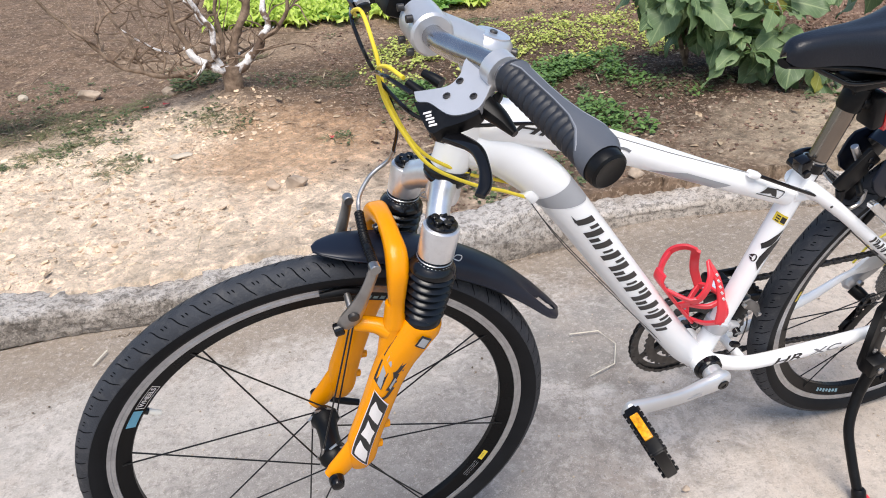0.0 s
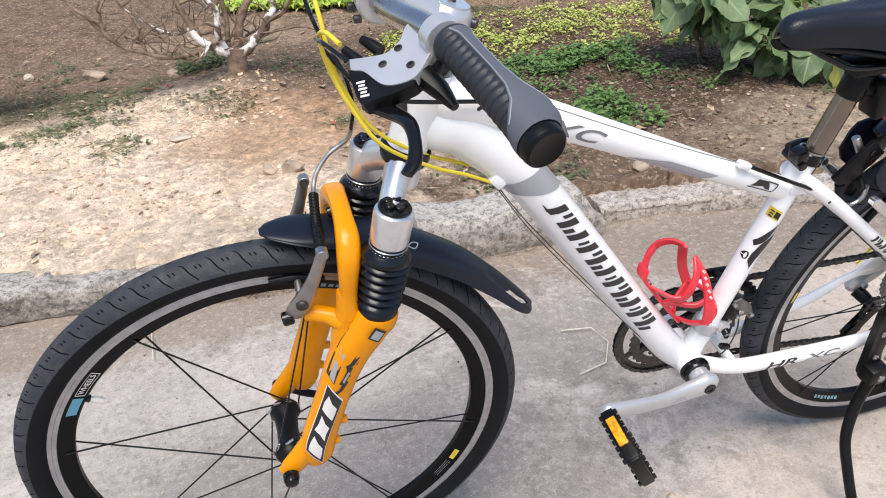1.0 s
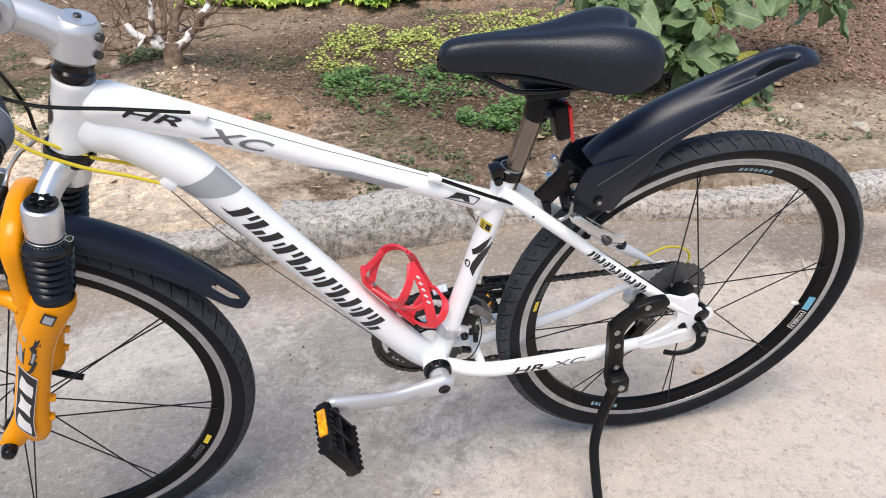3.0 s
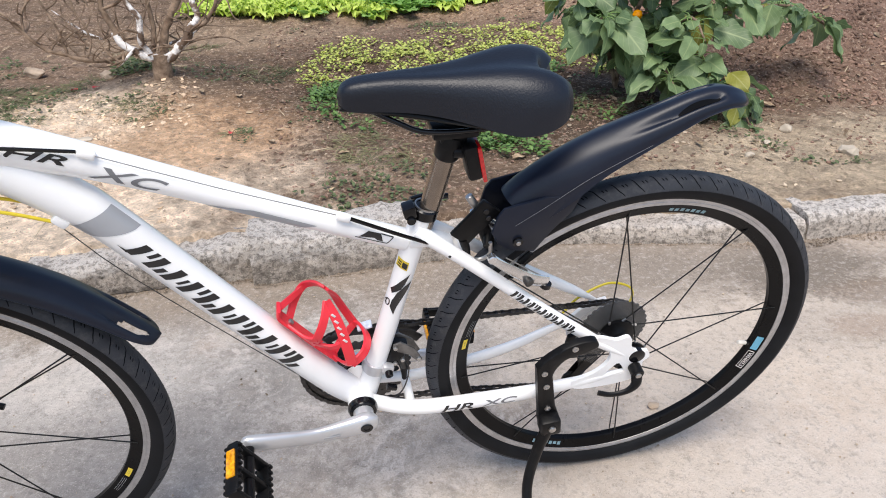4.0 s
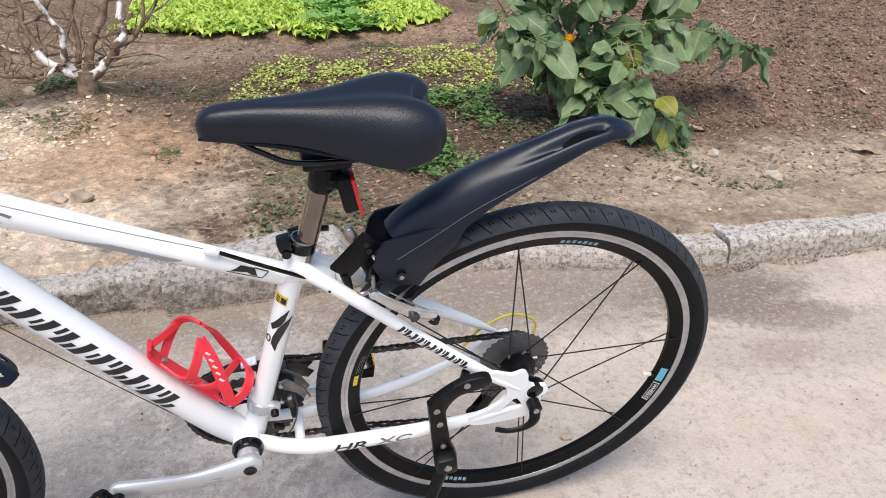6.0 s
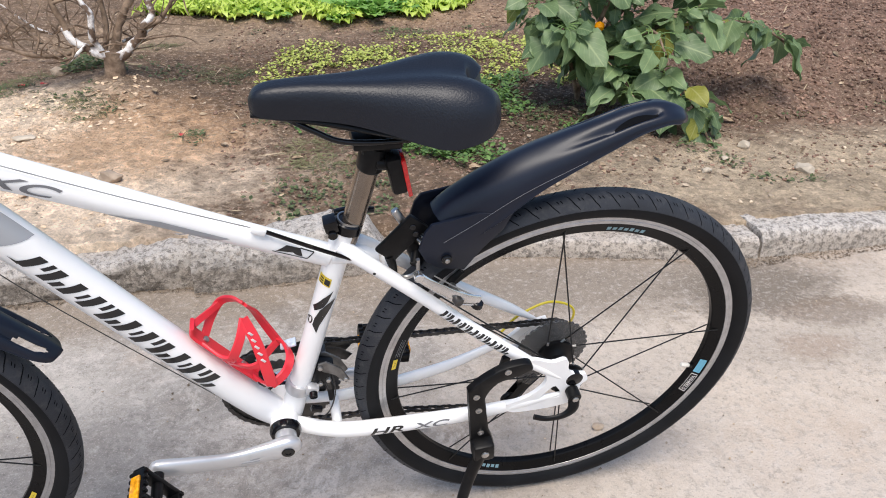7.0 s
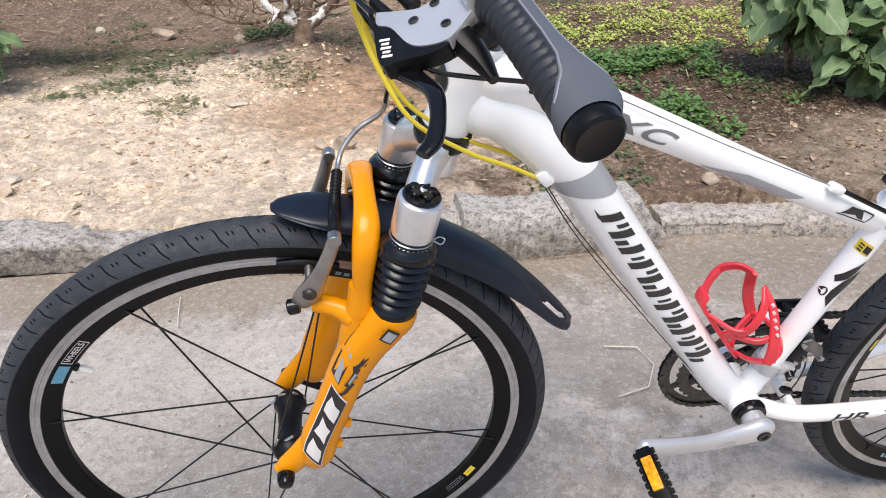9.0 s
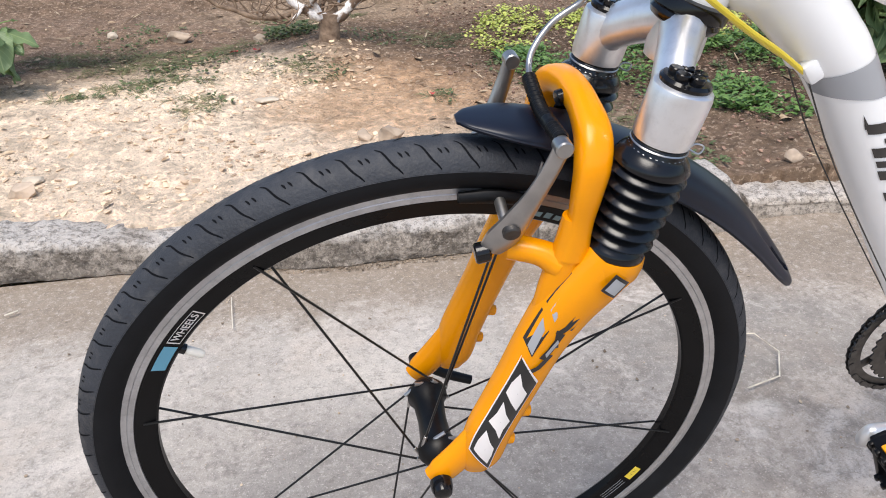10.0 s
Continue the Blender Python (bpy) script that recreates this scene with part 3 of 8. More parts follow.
# ---- the bicycle, in its own upright frame, leaning on its stand ----
LEAN_DEG, LEAN_Y = 10.6, 0.068
bike = thing("bicycle", "white mountain bicycle with amber fork, leaning on its black kickstand", "bicycle", m=pose(0, LEAN_Y, 0, LEAN_DEG, 0, 0))
FRONT, REAR, R_TYRE = (0.0054, -0.0015, 0.3138), (1.0762, -0.0065, 0.3290), 0.340
HUB0, WHEEL_SCALE = (0.0, 0.0, 0.0), 0.985
FORK = Vector((0.1933, 0, 0.9811))


def put_text(body, size, m, material, parent, name="lettering"):
    cu = bpy.data.curves.new(name, "FONT")
    cu.body, cu.size, cu.extrude, cu.align_x, cu.align_y = body, size, 0.0002, "CENTER", "CENTER"
    tmp = bpy.data.objects.new(name, cu)
    me = bpy.data.meshes.new_from_object(tmp)
    bpy.data.objects.remove(tmp)
    me.materials.clear()
    me.materials.append(material)
    ob = new(name, me)
    ob.parent = parent
    ob.matrix_local = m
    return ob


def wheel(centre, name, first, cassette):
    cx, cy, cz = centre
    rim = part(name, lathe(bmesh.new(), [(0.2705, -0.0040), (0.2722, -0.0062), (0.2903, -0.0127), (0.2903, 0.0127), (0.2722, 0.0062), (0.2705, 0.0040)], centre, seg=128, closed=True), RIMB, bike,
               "black alloy wheel with machined brake track and paired black spokes", deg=25)
    for s in (-1, 1):
        bm = lathe(bmesh.new(), [(0.2906, 0.0118 * s), (0.2910, 0.0131 * s), (0.2962, 0.0133 * s), (0.2967, 0.0128 * s), (0.2972, 0.0133 * s), (0.3022, 0.0135 * s), (0.3036, 0.0125 * s), (0.3022, 0.0100 * s)], centre, seg=128, closed=True)
        part("brake_track", bm, RIMS, rim, "machined silver brake track", deg=25)
    # carcass below the tread shoulder, and the tread
    tyre = bmesh.new()
    for s in (-1, 1):
        lathe(tyre, [(0.3000, 0.0100 * s), (0.3020, 0.0135 * s), (0.3055, 0.0178 * s), (0.312, 0.0220 * s), (0.3190, 0.0237 * s), (0.3240, 0.0233 * s), (0.3195, 0.018 * s), (0.308, 0.014 * s)], centre, seg=128, closed=True)
    part("tyre", tyre, RUBBER, rim, "black rubber tyre sidewalls")
    tread = [(0.3232, -0.0236), (0.3298, -0.0205), (0.3352, -0.0148), (0.3386, -0.0078), (R_TYRE, 0), (0.3386, 0.0078), (0.3352, 0.0148), (0.3298, 0.0205), (0.3232, 0.0236), (0.316, 0.0)]
    part("tread", lathe(bmesh.new(), tread, centre, seg=160, closed=True), TREAD, rim, "dusty grey tread with curved sipes")

    def on_tyre(a, h, lift=0.0004):
        hs = [q[1] for q in tread[:9]]
        r = float(np.interp(h, hs, [q[0] for q in tread[:9]])) + lift
        return (cx + r * math.cos(a), h, cz + r * math.sin(a))

    bm = bmesh.new()
    count = 70
    for k in range(count):
        for s in (-1, 1):
            a0 = 2 * math.pi * (k + (0.5 if s > 0 else 0)) / count
            marks = [([(-0.006, 0.0040), (0.006, 0.0068), (0.015, 0.0110), (0.023, 0.0155), (0.035, 0.0195), (0.049, 0.0224)], 0.0006),
                     ([(0.044, 0.0100), (0.049, 0.0120), (0.053, 0.0145)], 0.0006), ([(0.060, 0.0100), (0.065, 0.0120), (0.069, 0.0145)], 0.0006)]
            for line, half in marks:
                pts = spline(line, 5)
                rows = []
                for i, q in enumerate(pts):
                    t = np.subtract(pts[min(i + 1, len(pts) - 1)], pts[max(i - 1, 0)]) * np.array([0.340, 1])
                    t = t / np.linalg.norm(t)
                    e = half * (0.4 + math.sin(math.pi * (i + 0.5) / len(pts)))
                    rows.append([bm.verts.new(on_tyre(a0 - (q[0] + d * t[1] * e / 0.340), s * min(0.0228, q[1] - d * t[0] * e))) for d in (-1, 1)])
                for a, b in zip(rows, rows[1:]):
                    bm.faces.new((a[0], a[1], b[1], b[0]))
    tagged(part("tread_pattern", bm, GROOVE, rim, "dark curved tread sipes"), kind="stuff")
    # hub
    if cassette:
        hub = [(0.006, -0.064), (0.012, -0.058), (0.0235, -0.0565), (0.0255, -0.054), (0.0255, -0.046), (0.0310, -0.0445), (0.0310, -0.0405), (0.020, -0.037), (0.016, -0.028), (0.015, -0.004), (0.022, 0.003), (0.032, 0.006), (0.032, 0.012), (0.014, 0.015), (0.008, 0.064)]
    else:
        hub = [(0.006, -0.056), (0.012, -0.052), (0.017, -0.046), (0.0205, -0.040), (0.0205, -0.032), (0.0165, -0.024), (0.0150, 0), (0.0165, 0.024), (0.0215, 0.032), (0.0215, 0.040), (0.017, 0.046), (0.012, 0.052), (0.006, 0.056)]
    part("hub", lathe(bmesh.new(), hub, centre, seg=28), PLASTIC, rim, "black hub shell")
    for k in range(8):
        for s, h in ((-1, -0.036 if not cassette else -0.042), (1, 0.036 if not cassette else 0.009)):
            a = radians(first + 45 * k + 0.3 * s)
            b = a - s * radians(-28 if cassette else 62)
            rh = 0.020 if not cassette else 0.026 if s < 0 else 0.030
            hubp = Vector((cx + rh * math.cos(b), h, cz + rh * math.sin(b)))
            rr, side = (0.2725, 0.008) if s < 0 else (0.283, -0.0098)
            rimp = Vector((cx + rr * math.cos(a), side, cz + rr * math.sin(a)))
            part("spoke", tube([hubp, rimp], 0.00125, seg=6, n=1), SPOKEM, rim)
            d = (rimp - hubp).normalized()
            part("nipple", cyl(hubp - d * 0.004, hubp + d * 0.009, 0.0021, seg=8), STEEL, rim, "bright spoke end")
    return rim


def rim_mark(rim, centre, deg0, deg1, r0, r1, material, name, label):
    bm = bmesh.new()
    r0, r1 = 0.2748 + (r0 - 0.2665) * 0.98, 0.2748 + (r1 - 0.2665) * 0.98
    rows = []
    for k in range(9):
        a = radians(deg0 + (deg1 - deg0) * k / 8)
        row = []
        for r in (r0, r1):
            yy = float(np.interp(r, [0.2705, 0.2722, 0.2903], [-0.0040, -0.0062, -0.0127])) - 0.0005
            row.append(bm.verts.new((centre[0] + r * math.cos(a), yy, centre[2] + r * math.sin(a))))
        rows.append(row)
    for a, b in zip(rows, rows[1:]):
        bm.faces.new((a[0], a[1], b[1], b[0]))
    return part(name, bm, material, rim, label)


def dress_rim(rim, centre, blue, yellow, small):
    """blue: angle of the blue block; WHEELS stands beside it; yellow: angle of the yellow oblong."""
    rim_mark(rim, centre, blue, blue - 6.5, 0.2665, 0.2785, BLUE_DECAL, "blue_decal", "pale blue oblong decal")
    for a, b in ((blue - 7.4, blue - 7.7), (blue - 16.0, blue - 16.3)):
        rim_mark(rim, centre, a, b, 0.2668, 0.2785, WHITE_DECAL, "decal_line", "thin white line")
    for r in (0.2668, 0.2780):
        rim_mark(rim, centre, blue - 7.5, blue - 16.2, r, r + 0.0006, WHITE_DECAL, "decal_line", "thin white line")
    a = radians(blue - 11.9)
    rr = 0.2807
    tx = Vector((math.sin(a), 0, -math.cos(a)))
    up = Vector((math.cos(a), 0, math.sin(a)))
    nrm = Vector((0, -1, 0))
    m = Matrix((tx, up, nrm)).transposed().to_4x4()
    m.translation = Vector((centre[0], -0.0101, centre[2])) + up * rr
    m = m @ pose(0, 0, 0, 19.5, 0, 0)
    put_text("WHEELS", 0.0098, m, WHITE_DECAL, rim)
    rim_mark(rim, centre, yellow - 2.2, yellow + 2.2, 0.2685, 0.2760, YELLOW_DECAL, "yellow_decal", "small yellow oblong decal")
    rim_mark(rim, centre, yellow - 1.5, yellow + 1.5, 0.2705, 0.2740, BLACK_DECAL, "decal_line", "black centre of the oblong")
    for k in range(3):
        rim_mark(rim, centre, yellow - 3.4, yellow - 11, 0.2680 + 0.0030 * k, 0.2684 + 0.0030 * k, GREY_DECAL, "decal_line", "thin grey line")
    for s in small:
        for k in range(7):
            rim_mark(rim, centre, s + 1.9 * k, s + 1.9 * k + 1.3, 0.2685, 0.2755 - 0.001 * (k % 2), TEAL_DECAL, "teal_decal", "faded teal decal bar")
    va = radians(blue - 5.0)
    at = lambda r: (centre[0] + r * math.cos(va), 0, centre[2] + r * math.sin(va))
    part("valve", tube([at(0.275), at(0.266)], 0.0050, seg=12, n=1), GLOSSB, rim, "black valve collar")
    part("valve_cap", lathe(bmesh.new(), [(0.0030, 0), (0.0040, 0.002), (0.0042, 0.014), (0.0034, 0.0175), (0.0020, 0.0180)], at(0.2668), Vector(at(0.2)) - Vector(at(0.3)), seg=12), VALVEM, rim, "off-white valve cap")


front_wheel = wheel(HUB0, "front_wheel", -13.4, False)
dress_rim(front_wheel, HUB0, 151.7, -29.3, (62, -112))
front_wheel.matrix_local = pose(*FRONT, 0, 0, -0.3) @ Matrix.Scale(WHEEL_SCALE, 4)
rear_wheel = wheel(HUB0, "rear_wheel", -37.6, True)
dress_rim(rear_wheel, HUB0, -7.75, 171.3, (72, -118))
rear_wheel.matrix_local = pose(*REAR, 0, 0, -0.9) @ Matrix.Scale(WHEEL_SCALE, 4)

# frame
fr = bmesh.new()
PLATE = [(x, z - 0.003) for x, z in [(0.972, 0.313), (1.008, 0.326), (1.030, 0.350), (1.026, 0.376), (0.995, 0.398), (1.004, 0.410), (1.035, 0.398), (1.053, 0.402), (1.062, 0.395), (1.064, 0.380), (1.072, 0.368), (1.084, 0.364), (1.097, 0.361), (1.101, 0.347),
         (1.092, 0.337), (1.092, 0.315), (1.084, 0.300), (1.050, 0.292), (0.995, 0.291), (0.975, 0.298)]]
DT = [(0.200, 0, 0.778), (0.250, 0, 0.756), (0.302, 0, 0.711), (0.3415, 0, 0.666), (0.480, 0, 0.472), (0.588, 0, 0.324), (0.628, 0, 0.278)]
DTR = [0.0285, 0.0295, 0.0285, 0.0272, 0.0258, 0.0245, 0.022]
TT = [(0.222, 0, 0.800), (0.275, 0, 0.784), (0.332, 0, 0.762), (0.425, 0, 0.721), (0.597, 0, 0.641), (0.712, 0, 0.590)]
TTR = [0.0270, 0.0255, 0.0222, 0.0192, 0.0168, 0.0165]
sweep(fr, [(0.190, 0, 0.781), (0.206, 0, 0.776), (0.224, 0, 0.766)] + DT[1:], [0.012, 0.021, 0.029] + DTR[1:], seg=28, n=10, flat=0.92)
sweep(fr, [(0.204, 0, 0.804), (0.218, 0, 0.801), (0.240, 0, 0.795)] + TT[1:], [0.012, 0.021, 0.028] + TTR[1:], seg=28, n=10, flat=0.92)
sweep(fr, [(0.644, 0, 0.284), (0.6635, 0, 0.358), (0.716, 0, 0.562), (0.737, 0, 0.640)], [0.0175, 0.0163, 0.0160, 0.0168], seg=24)
HT_TOP, HT_BOT = Vector((0.218, 0, 0.831)), Vector((0.190, 0, 0.744))
lathe(fr, [(0.0225, 0), (0.0235, 0.004), (0.0225, 0.010), (0.0235, 0.05), (0.0225, 0.083), (0.0235, 0.088), (0.0225, 0.0914)], HT_BOT, HT_TOP - HT_BOT, seg=28)
lathe(fr, [(0.0205, -0.036), (0.0225, -0.034), (0.0225, 0.034), (0.0205, 0.036)], (0.632, 0, 0.284), seg=28)
for s in (-1, 1):
    sweep(fr, [(0.724, 0.010 * s, 0.612), (0.768, 0.024 * s, 0.582), (0.84, 0.035 * s, 0.523), (0.91, 0.047 * s, 0.465), (1.0, 0.062 * s, 0.396), (1.045, 0.066 * s, 0.363), (1.065, 0.0665 * s, 0.349)], [0.0125, 0.0105, 0.0098, 0.0098, 0.0090, 0.0050, 0.0025], seg=14)
    sweep(fr, [(0.645, 0.024 * s, 0.282), (0.700, 0.033 * s, 0.266), (0.757, 0.038 * s, 0.262), (0.897, 0.052 * s, 0.278), (0.99, 0.064 * s, 0.302), (1.045, 0.066 * s, 0.312), (1.070, 0.0665 * s, 0.318)], [q * (1.0 if s < 0 else 0.74) for q in (0.0140, 0.0143, 0.0148, 0.0140, 0.0110, 0.006, 0.0025)], seg=16, flat=[0.75, 0.75, 0.75, 0.75, 0.65, 0.7, 1.0])
    if s < 0:
        ring = [tuple(q) for q in spline(PLATE + PLATE[:1], 3)][:-1]
        hole = [(x, z - 0.003) for x, z in [(1.024, 0.3145), (1.040, 0.3130), (1.058, 0.3150), (1.062, 0.3200), (1.057, 0.3320), (1.050, 0.3420), (1.045, 0.3420), (1.034, 0.3300)]]
        edges = []
        for loop in (ring, hole):
            vs = [fr.verts.new((x, 0.0630 * s, z)) for x, z in loop]
            edges += [fr.edges.new((a, b)) for a, b in zip(vs, vs[1:] + vs[:1])]
        flat = [f for f in bmesh.ops.triangle_fill(fr, edges=edges, use_beauty=True)["geom"] if isinstance(f, bmesh.types.BMFace)]
        for v in [v for v in bmesh.ops.extrude_face_region(fr, geom=flat, use_keep_orig=True)["geom"] if isinstance(v, bmesh.types.BMVert)]:
            v.co.y = 0.0700 * s
    else:
        prism([(1.000, 0.302), (1.045, 0.350), (1.078, 0.356), (1.090, 0.330), (1.080, 0.304), (1.040, 0.298)], 0.0630 * s, 0.0700 * s, fr)
# bridges and gussets
cyl((0.79, -0.032, 0.560), (0.79, 0.032, 0.560), 0.007, bm=fr)
cyl((0.712, -0.034, 0.265), (0.712, 0.034, 0.265), 0.008, bm=fr)
sweep(fr, [(0.715, 0, 0.592), (0.745, 0, 0.590), (0.775, 0, 0.574)], [0.015, 0.011, 0.008], seg=16, flat=[1.1, 1.9, 3.0])
frame_ob = part("frame", fr, WHITE, bike, "glossy white aluminium frame with black and grey decals")


class Tube:
    """A frame tube's surface, for decals on its near side."""

    def __init__(self, pts, rs, flat=0.92):
        self.rows = spline([tuple(p) + (r,) for p, r in zip(pts, rs)], 20)
        c = np.array([q[:3] for q in self.rows])
        self.len = np.r_[0, np.cumsum(np.linalg.norm(np.diff(c, axis=0), axis=1))]
        self.c, self.r, self.flat = c, np.array([q[3] for q in self.rows]), flat

    def at(self, u, v, lift=0.0006):
        """u: metres along; v: -1 (lower edge) to 1 (upper edge)."""
        p = np.array([np.interp(u, self.len, self.c[:, k]) for k in range(3)])
        q = np.array([np.interp(u + 0.004, self.len, self.c[:, k]) for k in range(3)])
        d = (q - p) / (np.linalg.norm(q - p) + 1e-9)
        up = np.array([-d[2], 0, d[0]])
        if up[2] < 0:
            up = -up
        r = float(np.interp(u, self.len, self.r)) + lift
        a = math.asin(max(-1, min(1, v)))
        return tuple(p + up * r * math.sin(a) + np.array([0, -1, 0]) * r * self.flat * math.cos(a))

    def find(self, x):
        return float(np.interp(x, self.c[:, 0], self.len)) if self.c[-1, 0] > self.c[0, 0] else float(np.interp(-x, -self.c[:, 0], self.len))


def ribbon(bm, surf, line, half, n=5):
    """A band of half-width `half` (metres) along a polyline of (u, v) on a tube."""
    pts = []
    for a, b in zip(line, line[1:]):
        pts += [np.array(a) + (np.array(b) - np.array(a)) * k / n for k in range(n)]
    pts.append(np.array(line[-1]))
    rows = []
    for i, q in enumerate(pts):
        t = pts[min(i + 1, len(pts) - 1)] - pts[max(i - 1, 0)]
        r = float(np.interp(q[0], surf.len, surf.r))
        t = np.array([t[0], t[1] * r])
        t = t / (np.linalg.norm(t) + 1e-9)
        rows.append([bm.verts.new(surf.at(q[0] - d * t[1] * half, q[1] + d * t[0] * half / r)) for d in (-1, 1)])
    for a, b in zip(rows, rows[1:]):
        bm.faces.new((a[0], a[1], b[1], b[0]))


def patch(surf, corners, name, material, parent, label, nu=10, nv=8, lift=0.0006):
    """A four-cornered decal: (u, v) for lower-left, lower-right, upper-right, upper-left."""
    bm = bmesh.new()
    c = [np.array(q) for q in corners]
    rows = [[surf.at(*((c[0] * (1 - a) + c[1] * a) * (1 - b) + (c[3] * (1 - a) + c[2] * a) * b), lift) for b in np.linspace(0, 1, nv)] for a in np.linspace(0, 1, nu)]
    polyring(rows, bm, caps=False, closed_ring=False)
    return part(name, bm, material, parent, label)


def fan(surf, outline, name, material, parent, label, lift=0.0007, n=4):
    """A flat decal shape: outline of (u, v), filled on the tube's surface from its middle."""
    pts = []
    for a, b in zip(outline, outline[1:] + outline[:1]):
        pts += [np.array(a) + (np.array(b) - np.array(a)) * k / n for k in range(n)]
    mid = sum(pts) / len(pts)
    rows = [[surf.at(*(mid + (p - mid) * f), lift) for f in (0.02, 0.35, 0.7, 1.0)] for p in pts]
    return part(name, polyring(rows + rows[:1], caps=False, closed_ring=False), material, parent, label)


def bar_marks(surf, u0, u1, low, high, n, slant, material, name, label, thick=0.42, thin=0.22):
    """A row of n plain marks, each a thick and a thin slanted bar."""
    w = (u1 - u0) / n
    for i in range(n):
        a, k = u0 + w * i, i / max(1, n - 1)
        v0, v1 = low[0] + (low[1] - low[0]) * k, high[0] + (high[1] - high[0]) * k
        bm = bmesh.new()
        S = lambda v: slant * (v - v0) / (v1 - v0)
        lo, hi = v0 + (v1 - v0) * (0.48, 0.0, 0.22)[i % 3], v0 + (v1 - v0) * (1.0, 0.52, 0.78)[i % 3]
        for p, q, f, g in ((0.02, 0.02 + thick, v0, v1), (0.88 - thin * (1.0, 1.3, 0.8)[i % 3], 0.88, lo, hi)):
            rows = [[surf.at(a + w * (p + (q - p) * e) + S(v), v, 0.0007) for v in np.linspace(f, g, 6)] for e in (0, 0.5, 1)]
            polyring(rows, bm, caps=False, closed_ring=False)
        part(name, bm, material, frame_ob, label)


def tube_text(surf, body, u0, u1, v0, v1, slant, material, label, bold=0.015):
    """Letters stretched from u0 to u1 and v0 to v1 and laid on a tube."""
    cu = bpy.data.curves.new("lettering", "FONT")
    cu.body, cu.size, cu.offset = body, 1.0, bold
    tmp = bpy.data.objects.new("lettering", cu)
    me = bpy.data.meshes.new_from_object(tmp)
    bpy.data.objects.remove(tmp)
    bm = bmesh.new()
    bm.from_mesh(me)
    bpy.data.meshes.remove(me)
    bmesh.ops.triangulate(bm, faces=bm.faces[:])
    for _ in range(3):
        bmesh.ops.subdivide_edges(bm, edges=[e for e in bm.edges if e.calc_length() > 0.16], cuts=1)
        bmesh.ops.triangulate(bm, faces=bm.faces[:])
    xs, ys = [v.co.x for v in bm.verts], [v.co.y for v in bm.verts]
    for v in bm.verts:
        a, b = (v.co.x - min(xs)) / (max(xs) - min(xs)), (v.co.y - min(ys)) / (max(ys) - min(ys))
        v.co = Vector(surf.at(u0 + (u1 - u0 - slant) * a + slant * b, v0 + (v1 - v0) * b, 0.0007))
    return part("lettering", bm, material, frame_ob, label)


dts, tts = Tube(DT, DTR), Tube(TT, TTR)
patch(dts, [(0.140, -0.98), (0.161, -0.98), (0.2036, 0.97), (0.1595, 0.97)], "grey_band", GREY_DECAL, frame_ob, "broad grey band round the tube", 8, 14)
bar_marks(dts, 0.206, 0.522, (-0.20, -0.52), (0.60, 0.60), 11, 0.016, BLACK_DECAL, "black_decal", "bold slanted black decal mark")
fan(dts, [(0.196, -0.16), (0.212, -0.24), (0.213, -0.10)], "black_decal", BLACK_DECAL, frame_ob, "pointed tail of the black decal")
tube_text(tts, "HR", 0.036, 0.112, 0.02, 0.50, 0.012, BLACK_DECAL, "bold black italic letters", 0.020)
tube_text(tts, "XC", 0.124, 0.214, -0.42, 0.42, 0.014, DARK_GREY_DECAL, "grey italic letters", 0.016)
patch(tts, [(tts.find(0.46), -0.75), (tts.find(0.575), -0.80), (tts.find(0.592), -0.10), (tts.find(0.515), -0.1)], "grey_swoosh", GREY_DECAL, frame_ob, "grey tapered decal")
patch(tts, [(0.0198, 0.62), (0.0252, 0.62), (0.0258, 0.96), (0.0202, 0.96)], "black_decal", BLACK_DECAL, frame_ob, "small black block decal")
patch(tts, [(0.027, 0.64), (0.038, 0.64), (0.038, 0.96), (0.027, 0.96)], "pale_label", CLEAR_LABEL, frame_ob, "pale blue clear label")
fan(tts, [(0.461, -0.14), (0.4715, 0.50), (0.490, 0.52), (0.4965, -0.10), (0.488, -0.08), (0.485, 0.10), (0.476, 0.0)], "black_decal", BLACK_DECAL, frame_ob, "bold black wedge emblem")
for line in ([(0.457, -0.24), (0.503, -0.20)], [(0.490, 0.52), (0.5085, 0.48)], [(0.503, -0.20), (0.5085, 0.48)]):
    bm = bmesh.new()
    ribbon(bm, tts, line, 0.0007)
    part("decal_line", bm, BLACK_DECAL, frame_ob, "thin black outline")
ST = [(0.644, 0, 0.284), (0.6635, 0, 0.358), (0.716, 0, 0.562), (0.737, 0, 0.640)]
sts = Tube(ST, [0.0175, 0.0163, 0.0160, 0.0168], 1.0)
fan(sts, [(0.2637, -0.30), (0.249, 0.34), (0.2296, 0.90), (0.2225, 0.74), (0.2330, 0.16), (0.2440, -0.10)], "black_decal", BLACK_DECAL, frame_ob, "upper barb of a bold black zigzag emblem")
fan(sts, [(0.250, -0.66), (0.2400, -0.10), (0.2270, 0.34), (0.2100, 0.58), (0.1975, 0.60), (0.1844, 0.13), (0.1990, 0.06), (0.2160, -0.20), (0.2330, -0.50)], "black_decal", BLACK_DECAL, frame_ob, "lower hook of a bold black zigzag emblem", 0.0010)
patch(sts, [(0.269, 0.10), (0.284, 0.10), (0.287, 0.97), (0.272, 0.97)], "yellow_sticker", YELLOW_DECAL, frame_ob, "yellow square sticker with a dark patch")
patch(sts, [(0.2715, 0.18), (0.281, 0.18), (0.283, 0.60), (0.2735, 0.60)], "dark_patch", BLACK_DECAL, frame_ob, "small dark patch", 4, 5, 0.0012)
